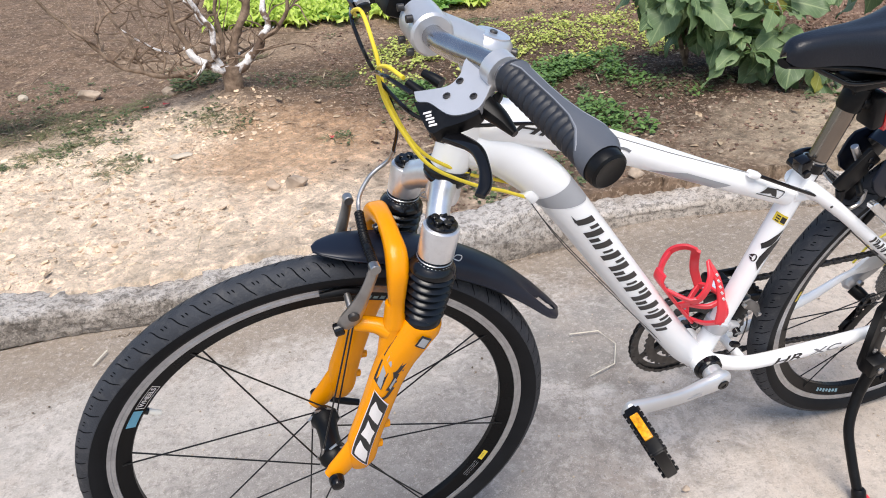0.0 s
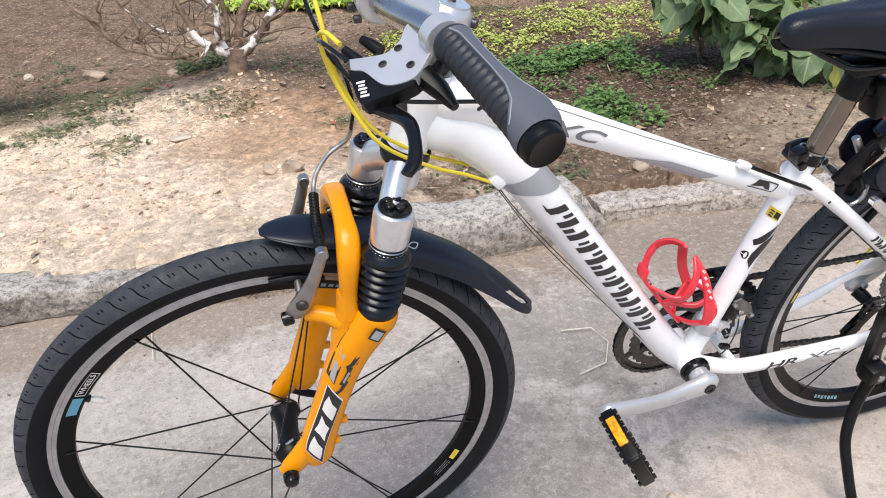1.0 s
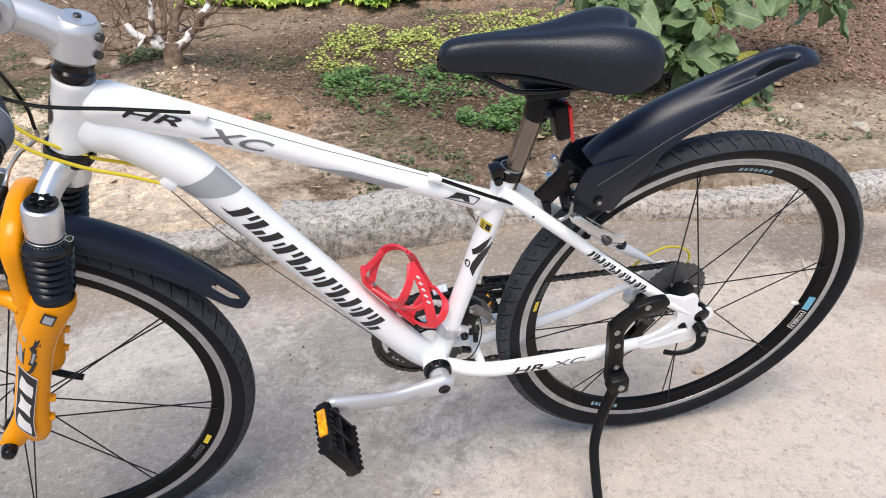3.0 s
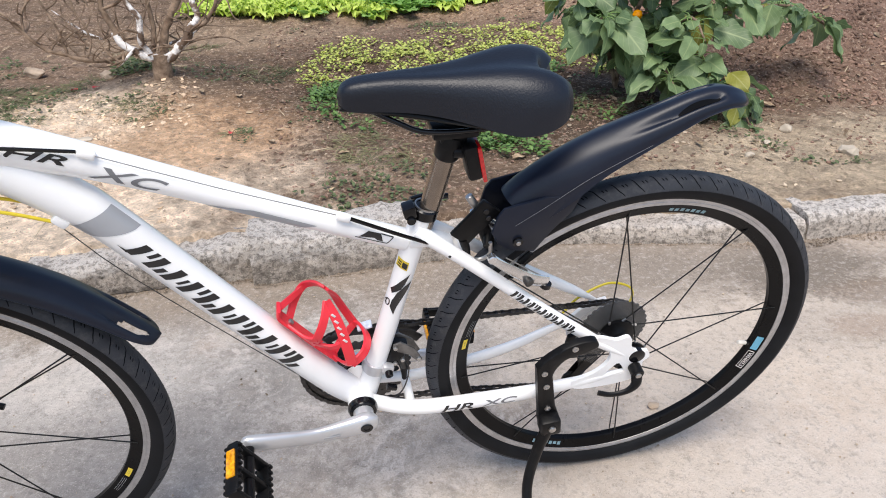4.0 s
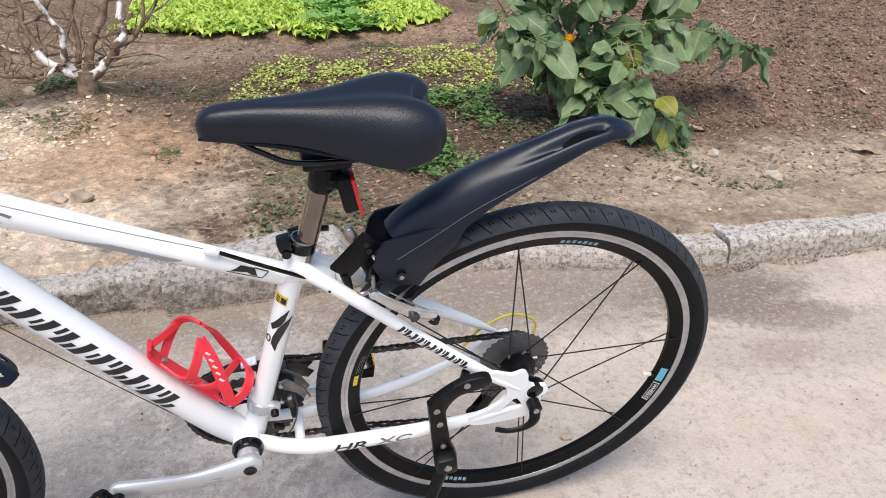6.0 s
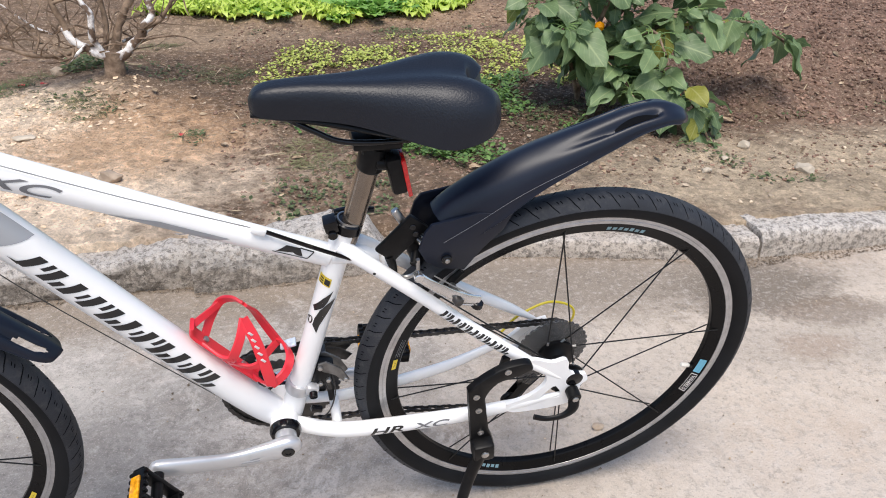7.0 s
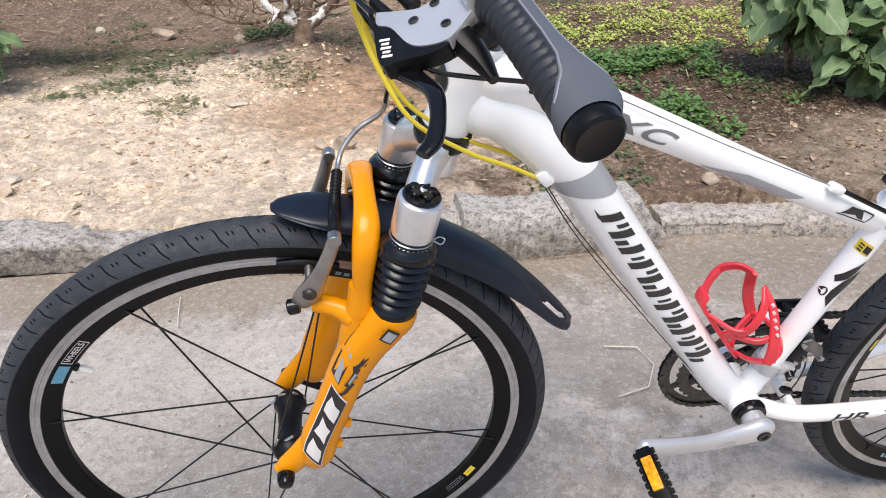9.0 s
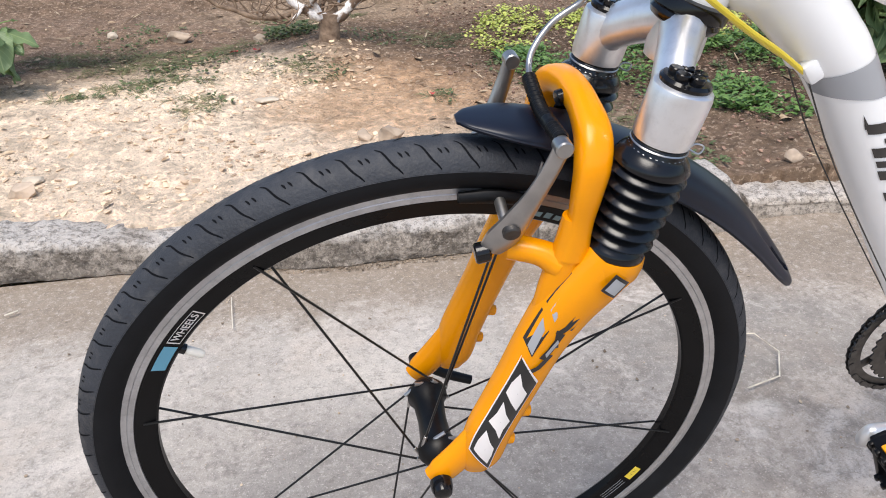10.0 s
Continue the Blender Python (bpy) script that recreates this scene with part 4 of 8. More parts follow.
for k in range(3):
    patch(sts, [(0.2725 + 0.004 * k, 0.68), (0.2745 + 0.004 * k, 0.68), (0.2755 + 0.004 * k, 0.90), (0.2735 + 0.004 * k, 0.90)], "dark_patch", BLACK_DECAL, frame_ob, "small dark bar", 3, 4, 0.0012)
bm = bmesh.new()
ribbon(bm, sts, [(0.2035 + 0.006 * math.sin(a), 0.84 + 0.12 * math.cos(a)) for a in [0.55 * k for k in range(12)]], 0.0007, 2)
part("decal_line", bm, BLACK_DECAL, frame_ob, "small ring of dark marks")
SSN = Tube([(0.84, -0.035, 0.523), (0.91, -0.047, 0.465), (1.0, -0.062, 0.396)], [0.0098, 0.0098, 0.0095], 1.0)
bar_marks(SSN, 0.026, 0.158, (-0.55, -0.55), (0.62, 0.62), 11, 0.004, BLACK_DECAL, "black_decal", "small bold black decal mark")
CSN = Tube([(0.700, -0.033, 0.266), (0.757, -0.038, 0.262), (0.897, -0.052, 0.278)], [0.0143, 0.0148, 0.0140], 0.75)
tube_text(CSN, "HR", 0.060, 0.122, -0.40, 0.52, 0.009, BLACK_DECAL, "bold black italic letters", 0.020)
tube_text(CSN, "XC", 0.127, 0.188, -0.40, 0.52, 0.007, DARK_GREY_DECAL, "grey italic letters", 0.016)
# cable stops
for x, z, y in ((0.342, 0.780, -0.017), (0.626, 0.651, -0.014)):
    part("cable_stop", block((0.020, 0.012, 0.010), pose(x, y, z, 0, 25, 0), bevel=0.004), WHITE, frame_ob, "welded white cable stop")
for y in (-0.014, 0.014):
    part("cable_stop", block((0.020, 0.011, 0.013), pose(0.290, y - 0.004, 0.692, 0, 50, 0), bevel=0.004), WHITE, frame_ob, "welded white cable stop")
part("vent_hole", cyl((0.768, -0.0300, 0.578), (0.768, -0.0350, 0.578), 0.0022, seg=10), BLACK_DECAL, frame_ob, "small dark hole")
part("clamp_band", lathe(bmesh.new(), [(0.0165, 0), (0.0200, 0.001), (0.0208, 0.004), (0.0208, 0.017), (0.0200, 0.020), (0.0165, 0.021)], (0.6568, 0, 0.332), (0.24, 0, 0.97), seg=32), ALLOYP, frame_ob, "silver derailleur clamp band")
part("clamp_lug", block((0.020, 0.016, 0.018), pose(0.677, -0.016, 0.346, 0, 14, 0), bevel=0.005), ALLOYP, frame_ob, "silver clamp lug")
part("clamp_bolt", cyl((0.678, -0.022, 0.345), (0.678, -0.031, 0.342), 0.0062), GLOSSB, frame_ob, "black clamp bolt")

# small badge on the head tube
bm = bmesh.new()
ax0 = (HT_TOP - HT_BOT).normalized()
rows = []
for k in range(9):
    v = -1 + 0.25 * k
    w = 0.75 * (1 - v * v) ** 0.5
    c0 = HT_BOT + ax0 * (0.047 + 0.017 * v)
    rows.append([tuple(c0 + (Vector((-1, 0, 0.3)).normalized() * math.cos(a) + Vector((0, -1, 0)) * math.sin(a)) * 0.0245) for a in np.linspace(-w - 0.02, w + 0.02, 7)])
part("head_badge", polyring(rows, bm, caps=False, closed_ring=False), BLACK_DECAL, frame_ob, "small black oval badge")

# headset and stem
bm = bmesh.new()
ax = (HT_TOP - HT_BOT).normalized()
lathe(bm, [(0.021, 0), (0.0225, 0.002), (0.0225, 0.010), (0.020, 0.013), (0.020, 0.024), (0.0185, 0.026)], HT_TOP, ax, seg=28)
part("headset_cup", bm, GLOSSB, bike, "black upper headset cup")
bm = bmesh.new()
lathe(bm, [(0.021, -0.004), (0.0275, -0.002), (0.0285, 0.001), (0.0285, 0.007), (0.0262, 0.009), (0.0270, 0.012), (0.0250, 0.016), (0.021, 0.018)], HT_BOT, -ax, seg=32)
part("headset_cup", bm, GLOSSB, bike, "black lower headset cup")
STEM = HT_TOP + ax * 0.045
bm = bmesh.new()
lathe(bm, [(0.0215, -0.022), (0.0250, -0.018), (0.0258, 0.010), (0.0240, 0.019), (0.019, 0.024)], STEM, ax, seg=28)
sweep(bm, [tuple(STEM), (0.208, 0, 0.893), (0.178, 0, 0.908)], [0.0225, 0.0195, 0.0200], seg=20, flat=1.05)
CLAMP = Vector((0.166, 0, 0.914))
lathe(bm, [(0.020, -0.024), (0.0225, -0.021), (0.0225, 0.021), (0.020, 0.024)], CLAMP, (0, 1, 0), seg=28)
stem = part("stem", bm, ALLOYP, bike, "satin silver handlebar stem")
part("top_cap", lathe(bmesh.new(), [(0.0185, 0.0235), (0.0190, 0.0255), (0.006, 0.0265), (0.004, 0.0255)], STEM, ax, seg=24), ALLOY, stem, "round silver cap")
part("bolt", cyl(STEM + ax * 0.0255, STEM + ax * 0.0285, 0.0042, seg=10), DARKSTEEL, stem)
for k in (-0.010, 0.010):
    part("bolt", cyl(STEM + ax * k + Vector((0.019, -0.010, -0.004)), STEM + ax * k + Vector((0.0265, -0.0150, -0.005)), 0.0048, seg=12), DARKSTEEL, stem, "dark clamp bolt")
for y in (-0.016, 0.016):
    for z in (-0.017, 0.017):
        part("bolt", cyl(CLAMP + Vector((-0.018, y, z)), CLAMP + Vector((-0.025, y, z)), 0.004, seg=10), DARKSTEEL, stem)

# handlebar, grips and levers
BAR = [(0.166, 0.0, 0.914), (0.166, -0.035, 0.915), (0.172, -0.07, 0.919), (0.182, -0.12, 0.927), (0.191, -0.165, 0.930), (0.2130, -0.287, 0.914)]
mir = lambda p, s: (p[0], p[1] * s, p[2])
bar = part("handlebar", tube([mir(p, -1) for p in reversed(BAR)] + BAR[1:], 0.0112, seg=18, n=6), mat("grey_handlebar", (0.34, 0.34, 0.36), 0.20, metal=0.9, vary=0.1, scale=20), bike, "dark grey metal handlebar")


def grip(s):
    a, b = Vector(mir((0.1905, -0.163, 0.9315), s)), Vector(mir((0.2140, -0.292, 0.913), s))
    d = (b - a)
    n, seg = 96, 48
    dn = d.normalized()
    up = (Vector((0.30, 0, 0.95)) - dn * Vector((0.30, 0, 0.95)).dot(dn)).normalized()
    sd = dn.cross(up)
    wing = (Vector((1, 0, 0.05)) - dn * dn.x).normalized()

    def radius(u, way):
        r = float(np.interp(u, [0, 0.02, 0.08, 0.3, 0.6, 0.8, 0.95, 1.0], [0.0150, 0.0165, 0.0148, 0.0146, 0.0146, 0.0148, 0.0155, 0.0152]))
        swell = float(np.interp(u, [0.30, 0.45, 0.62, 0.76, 0.88, 0.96], [0, 0.0015, 0.0060, 0.0095, 0.0080, 0.0012]))
        return r + swell * max(0.0, way.dot(wing)) ** 2.2

    rows, pad, trim_a, trim_b = [], [], [], []
    for i in range(n + 1):
        u = i / n
        row = []
        for j in range(seg):
            t = 2 * math.pi * j / seg
            way = up * math.cos(t) + sd * math.sin(t)
            r = radius(u, way)
            if 0.07 < u < 0.80 and math.cos(t) < 0.80:
                r -= 0.0018 * (0.5 + 0.5 * math.cos(2 * math.pi * u * 17)) ** 2
            row.append(a + d * u + way * r)
        rows.append(row)
    g = part("grip", polyring(rows), GRIPB, bar, "ribbed dark rubber grip with grey palm pad", deg=40)
    for i in range(41):
        u = 0.04 + 0.92 * i / 40
        half = float(np.interp(u, [0.04, 0.10, 0.45, 0.62, 0.74, 0.82, 0.90, 0.96], [0.80, 0.48, 0.42, 0.50, 0.85, 1.5, 2.6, 3.1]))
        row = []
        for k, t in enumerate(np.linspace(-half, half, 25)):
            way = up * math.cos(t) + sd * math.sin(t)
            row.append(a + d * u + way * (radius(u, way) + (0.0010 if 0 < k < 24 else -0.0016)))
        pad.append(row)
        for trim, t in ((trim_a, -half * 0.80), (trim_b, half * 0.80)):
            way = up * math.cos(t) + sd * math.sin(t)
            if u < 0.86:
                trim.append(a + d * u + way * (radius(u, way) + 0.0008))
    p = part("palm_pad", polyring(pad, caps=False, closed_ring=False), GRIPG, g, "smooth grey palm pad")
    for trim in (trim_a, trim_b):
        part("pad_line", sweep(bmesh.new(), trim, 0.0007, seg=6, n=1), GRIPL, p, "pale raised line on the pad")
    part("end_cap", lathe(bmesh.new(), [(0.0135, -0.010), (0.0158, -0.006), (0.0161, 0.0), (0.0153, 0.004), (0.0132, 0.0058), (0.0122, 0.0052), (0.0005, 0.0054)], b, dn, seg=32), PLASTIC, g, "round black end cap")


def lever(s):
    q = lambda x, y, z: mir((x + 0.004, y - 0.008, z + 0.008), s)
    # plane of the lever body: along, across, and its face
    lm = Matrix(((0.913, 0.0, -0.407, 0.1480), (-0.076, 0.982, -0.171, -0.1430), (0.400, 0.187, 0.897, 0.9095), (0, 0, 0, 1)))

    def plate(outline, h0, h1, bevel=0.002):
        ring = [tuple(p) for p in spline(outline + outline[:1], 4)][:-1]
        bm = prism(ring, h0, h1, bevel=bevel)
        bm.transform(Matrix(((1, 0, 0, 0), (0, 0, 1, 0), (0, 1, 0, 0), (0, 0, 0, 1))))
        bm.transform(lm)
        if s < 0:
            bm.transform(Matrix.Diagonal((1, -1, 1, 1)))
        return bm

    bm = plate([(-0.030, 0.027), (-0.015, 0.019), (0.000, 0.013), (0.013, 0.019), (0.022, 0.032), (0.034, 0.038), (0.041, 0.030), (0.040, 0.016), (0.053, 0.007), (0.0525, -0.003), (0.036, -0.008), (0.023, -0.021), (0.012, -0.029), (-0.003, -0.026), (-0.013, -0.017), (-0.022, 0.005), (-0.031, 0.014)], -0.008, 0.0025, 0.0028)
    lathe(bm, [(0.0130, -0.008), (0.0165, -0.007), (0.0165, 0.007), (0.0130, 0.008)], mir((0.187, -0.148, 0.930), s), Vector(mir((0.022, -0.122, -0.016), s)), seg=24)
    body = part("brake_lever", bm, ALLOYP, bar, "polished silver brake and shift lever body")
    part("lever_cover", plate([(-0.034, 0.018), (-0.031, 0.0135), (-0.0225, 0.0045), (-0.0135, -0.0175), (-0.003, -0.0265), (0.012, -0.030), (0.010, -0.034), (-0.003, -0.034), (-0.020, -0.030), (-0.033, -0.026)], -0.010, 0.0015, 0.002), PLASTIC, body, "black lever cover with pale marks")
    part("lever_housing", plate([(-0.034, 0.012), (-0.010, 0.004), (0.020, -0.012), (0.038, -0.010), (0.032, -0.020), (0.012, -0.029), (-0.016, -0.028), (-0.031, -0.023)], -0.014, -0.0085, 0.003), PLASTIC, body, "black plastic housing under the lever body")
    bm = bmesh.new()
    sweep(bm, [mir(v, s) for v in ((0.1266, -0.1540, 0.8850), (0.1385, -0.1720, 0.8855), (0.1465, -0.2000, 0.8900), (0.1460, -0.2220, 0.8870), (0.1415, -0.2380, 0.8805), (0.1335, -0.2470, 0.8765))], [0.0085, 0.0078, 0.0062, 0.0050, 0.0056, 0.0046], seg=16, flat=0.6, side=(0, 0, 1), n=8, square=0.8)
    part("lever_blade", bm, GLOSSB, body, "glossy black two-finger brake lever blade")
    bm = bmesh.new()
    sweep(bm, [q(0.165, -0.150, 0.898), q(0.174, -0.165, 0.891), q(0.182, -0.182, 0.883)], [0.010, 0.008, 0.0035], seg=10, flat=1.3)
    part("shift_paddle", bm, PLASTIC, body, "black shift paddle")
    bm = bmesh.new()
    sweep(bm, [q(0.126, -0.106, 0.890), q(0.121, -0.098, 0.893), q(0.115, -0.088, 0.897)], [0.0060, 0.0052, 0.0038], seg=12)
    part("cable_adjuster", bm, PLASTIC, body, "black ribbed cable adjuster")
    bm = bmesh.new()
    sweep(bm, [q(0.142, -0.104, 0.899), q(0.136, -0.096, 0.902), q(0.130, -0.088, 0.904)], [0.0058, 0.0050, 0.0038], seg=12)
    part("cable_adjuster", bm, PLASTIC, body, "black ribbed cable adjuster")
    for x, y in ((0.014, -0.014), (-0.006, 0.002), (0.010, 0.011)):
        bm = lathe(bmesh.new(), [(0.0032, 0.002), (0.0036, 0.0034), (0.0020, 0.0036), (0.0018, 0.0026)], lm @ Vector((x, y, 0)), lm.to_3x3() @ Vector((0, 0, 1)), seg=12)
        if s < 0:
            bm.transform(Matrix.Diagonal((1, -1, 1, 1)))
        part("bolt", bm, DARKSTEEL, body, "recessed bolt")
    if s > 0:
        for k in range(5):
            part("pale_mark", block((0.0075 - 0.002 * (k % 2), 0.0022, 0.0006), lm @ pose(-0.0275, -0.0045 - 0.0042 * k, 0.0018, 0, 0, -20), bevel=0.0002), WHITE_DECAL, body, "pale mark")


for s in (1, -1):
    grip(s)
    lever(s)

# fork: leg axis through the crown cap and down to the dropout
def leg(z):
    """The lower leg's middle line, which leans forward of the stanchion."""
    return 0.160 - 0.322 * (0.722 - z)


def stanchion(z):
    return 0.161 + 0.197 * (z - 0.719)


bm = bmesh.new()
for s in (-1, 1):
    y = 0.067 * s
    lathe(bm, [(0.0180, 0), (0.0208, 0.002), (0.0217, 0.006), (0.0214, 0.036), (0.0205, 0.041), (0.0178, 0.042)], (stanchion(0.714), y, 0.714), -FORK, seg=28)
    sweep(bm, [(stanchion(0.700), y * 0.97, 0.698), (0.161, 0.048 * s, 0.709), (0.170, 0.030 * s, 0.720), (0.180, 0.013 * s, 0.728), (0.187, 0.0, 0.732)], [0.0165, 0.0138, 0.0140, 0.0165, 0.0190], seg=20, flat=[1.25, 1.3, 1.3, 1.2, 1.1], side=(0.3, 0, 1))
lathe(bm, [(0.0195, -0.030), (0.021, -0.022), (0.0195, 0.0), (0.0215, 0.010), (0.020, 0.013)], (0.187, 0, 0.730), FORK, seg=28)
fork = part("fork", bm, ALLOY, bike, "suspension fork with amber lower legs and a polished alloy crown")
for s in (-1, 1):
    y = 0.067 * s
    o = Vector((stanchion(0.7145), y, 0.7145))
    bm = bmesh.new()
    lathe(bm, [(0.0178, -0.001), (0.0182, 0.002), (0.0165, 0.004), (0.0105, 0.005), (0.0100, 0.003)], o, FORK, seg=24)
    for k in range(5):
        a = 2 * math.pi * k / 5
        u, v = Vector((0.9811, 0, -0.1933)), Vector((0, 1, 0))
        cyl(o + (u * math.cos(a) + v * math.sin(a)) * 0.0085 + FORK * 0.002, o + (u * math.cos(a) + v * math.sin(a)) * 0.0085 + FORK * 0.0085, 0.0052, seg=12, bm=bm)
    part("top_cap", bm, GLOSSB, fork, "black star-shaped preload knob")
    # bellows
    o = Vector((stanchion(0.673), y, 0.673))
    prof = [(0.0190, 0), (0.0202, 0.001), (0.0205, 0.0065), (0.0228, 0.0090), (0.0262, 0.0128), (0.0282, 0.0170), (0.0278, 0.0190)]
    for k in range(6):
        h, r = 0.0205 + 0.0112 * k, 0.0290 - 0.0006 * k
        prof += [(r - 0.0062, h), (r - 0.0010, h + 0.0036), (r, h + 0.0050), (r - 0.0012, h + 0.0064), (r - 0.0062, h + 0.0090)]
    prof += [(0.0222, 0.0890), (0.0236, 0.0905), (0.0238, 0.0960), (0.0225, 0.0985)]
    part("rubber_gaiter", lathe(bmesh.new(), prof, o, -FORK, seg=36), BOOT, fork, "ribbed black rubber gaiter", deg=60)
    part("wire_clip", lathe(bmesh.new(), [(0.0200, 0), (0.0208, 0.0008), (0.0200, 0.0016), (0.0192, 0.0008)], o - FORK * 0.006, -FORK, seg=28, closed=True), STEEL, fork, "thin steel wire clip")
    part("wire_clip", lathe(bmesh.new(), [(0.0206, 0), (0.0214, 0.0008), (0.0206, 0.0016), (0.0198, 0.0008)], o - FORK * 0.002, -FORK, seg=28, closed=True), STEEL, fork, "thin steel wire clip")
    e = o - FORK * 0.006 + Vector((0.020, -0.006, 0))
    part("clip_loop", tube([e, e + Vector((0.007, -0.003, -0.003)), e + Vector((0.011, -0.001, 0.001)), e + Vector((0.006, 0.002, 0.002)), e], 0.0007, seg=6, n=5), STEEL, fork, "bent steel wire end")
    # lower leg with its boss plate and dropout
    bm = bmesh.new()
    top = Vector((stanchion(0.578), y, 0.578))
    lathe(bm, [(0.0215, 0.002), (0.0248, 0.001), (0.0258, -0.004), (0.0252, -0.014), (0.0215, -0.024)], top, FORK, seg=28)
    L = lambda z, dx=0.0: (leg(z) + dx, y, z)
    spine = [(stanchion(0.574), y, 0.574), (0.1185, y, 0.552), (0.1020, y, 0.527), L(0.49), L(0.45, -0.001), L(0.41, -0.002), L(0.375, -0.002), L(0.340, 0.003), L(0.320, 0.006)]
    girth = [0.0250, 0.0250, 0.0240, 0.0220, 0.0212, 0.0214, 0.0222, 0.0205, 0.012]
    sweep(bm, spine, girth, seg=24, flat=[0.95, 0.92, 0.88, 0.84, 0.80, 0.76, 0.70, 0.62, 0.55], n=6, square=0.86)
    # web that carries the brace in front of the gaiter
    sweep(bm, [(0.0800, y * 0.96, 0.505), (0.0930, y * 0.95, 0.545), (0.0995, y * 0.94, 0.580), (0.1010, y * 0.93, 0.610)], [0.008, 0.0150, 0.0135, 0.0105], seg=16, flat=[0.8, 0.8, 0.85, 0.9], n=5)
    sweep(bm, [(leg(0.40) - 0.012, y, 0.392), (0.024, y, 0.350), (0.006, y * 0.99, 0.324), (-0.006, y * 0.98, 0.314)], [0.010, 0.0155, 0.0160, 0.011], seg=16, flat=0.60, n=6)
    # shoulder tab behind and two lugs on the leg's rear
    sweep(bm, [(leg(0.558) + 0.018, y, 0.562), (leg(0.558) + 0.033, y * 1.02, 0.565)], [0.008, 0.0065], seg=12, n=3)
    for z in (0.400, 0.362):
        sweep(bm, [(leg(z) + 0.014, y, z), (leg(z) + 0.0265, y, z - 0.004)], [0.0075, 0.0055], seg=12, n=3)
    sweep(bm, [(0.093, y * 0.92, 0.566), (0.078, 0.056 * s, 0.573), (0.056, 0.047 * s, 0.575)], [0.0135, 0.0105, 0.0105], seg=14)
    low = part("lower_leg", bm, ORANGE, fork, "glossy amber lower leg with white and black decals")
    part("lug_hole", cyl((leg(0.558) + 0.0335, y * 1.02, 0.565), (leg(0.558) + 0.0355, y * 1.02, 0.565), 0.0032, seg=12), BLACK_DECAL, low)
    if s < 0:
        lt = Tube(spine[:-1][::-1], girth[:-1][::-1], 0.83)
        lt.flat = 0.86
        ZU = lambda z: float(np.interp(z, lt.c[:, 2], lt.len))
        patch(lt, [(ZU(0.3405), -0.19), (ZU(0.4580), -0.32), (ZU(0.4790), 0.76), (ZU(0.3625), 0.82)], "decal_rim", WHITE_DECAL, low, "thin pale edge of the block decal", 14, 12, 0.0006)
        patch(lt, [(ZU(0.3425), -0.15), (ZU(0.4560), -0.28), (ZU(0.4770), 0.72), (ZU(0.3640), 0.78)], "decal_block", BLACK_DECAL, low, "black outlined block decal", 14, 12, 0.0010)
        for k, (z0, z1) in enumerate(((0.3490, 0.3800), (0.3850, 0.4160), (0.4210, 0.4500))):
            e, w = 0.04 * k, (0.0, 0.10, 0.02)[k]
            fan(lt, [(ZU(z0 + 0.002), 0.00 - e), (ZU(z0 + 0.014), -0.06 - e + w), (ZU(z1 - 0.006), -0.03 - e), (ZU(z1 + 0.001), 0.22), (ZU(z1 + 0.013), 0.55 - e / 2), (ZU(z0 + 0.030), 0.64 - w),
                     (ZU(z0 + 0.018), 0.66 - e / 2), (ZU(z0 + 0.009 + 0.03 * w), 0.28)], "white_decal", WHITE_DECAL, low, "chunky white decal block", 0.0016)
        for k, (z0, z1, v0, v1) in enumerate(((0.466, 0.489, 0.30, -0.16), (0.483, 0.512, 0.10, 0.00), (0.497, 0.514, -0.16, 0.20), (0.510, 0.534, 0.16, -0.06), (0.516, 0.532, -0.26, -0.34))):
            bm = bmesh.new()
            ribbon(bm, lt, [(ZU(z0), v0), (ZU((z0 + z1) / 2 - 0.004), (v0 + v1) / 2 - 0.05), (ZU(z1), v1)], (0.0022, 0.0026, 0.0018, 0.0026, 0.0030)[k])
            part("decal_line", bm, BLACK_DECAL, low, "ragged black decal stroke")
        patch(lt, [(ZU(0.486), -0.02), (ZU(0.503), -0.10), (ZU(0.506), 0.03), (ZU(0.489), 0.10)], "grey_decal", GREY_DECAL, low, "worn grey middle of the strokes", 5, 5, 0.0012)
        for z0, z1 in ((0.482, 0.510), (0.517, 0.541)):
            patch(lt, [(ZU(z0), 0.46), (ZU(z1), 0.46), (ZU(z1 + 0.012), 0.93), (ZU(z0 + 0.010), 0.93)], "flash_edge", BLACK_DECAL, low, "dark edge of the flash", 6, 7, 0.0008)
            patch(lt, [(ZU(z0 + 0.002), 0.49), (ZU(z1 - 0.001), 0.58), (ZU(z1 + 0.007), 0.80), (ZU(z0 + 0.008), 0.76)], "silver_flash", GREY_DECAL, low, "silvery white flash decal", 6, 7, 0.0013)
        patch(lt, [(ZU(0.5560), -0.26), (ZU(0.5710), -0.28), (ZU(0.5725), 0.20), (ZU(0.5575), 0.22)], "square_decal", BLACK_DECAL, low, "small square emblem", 5, 6, 0.0072)
        patch(lt, [(ZU(0.5582), -0.19), (ZU(0.5688), -0.21), (ZU(0.5700), 0.13), (ZU(0.5594), 0.15)], "silver_centre", GREY_DECAL, low, "silver centre of the emblem", 5, 6, 0.0079)
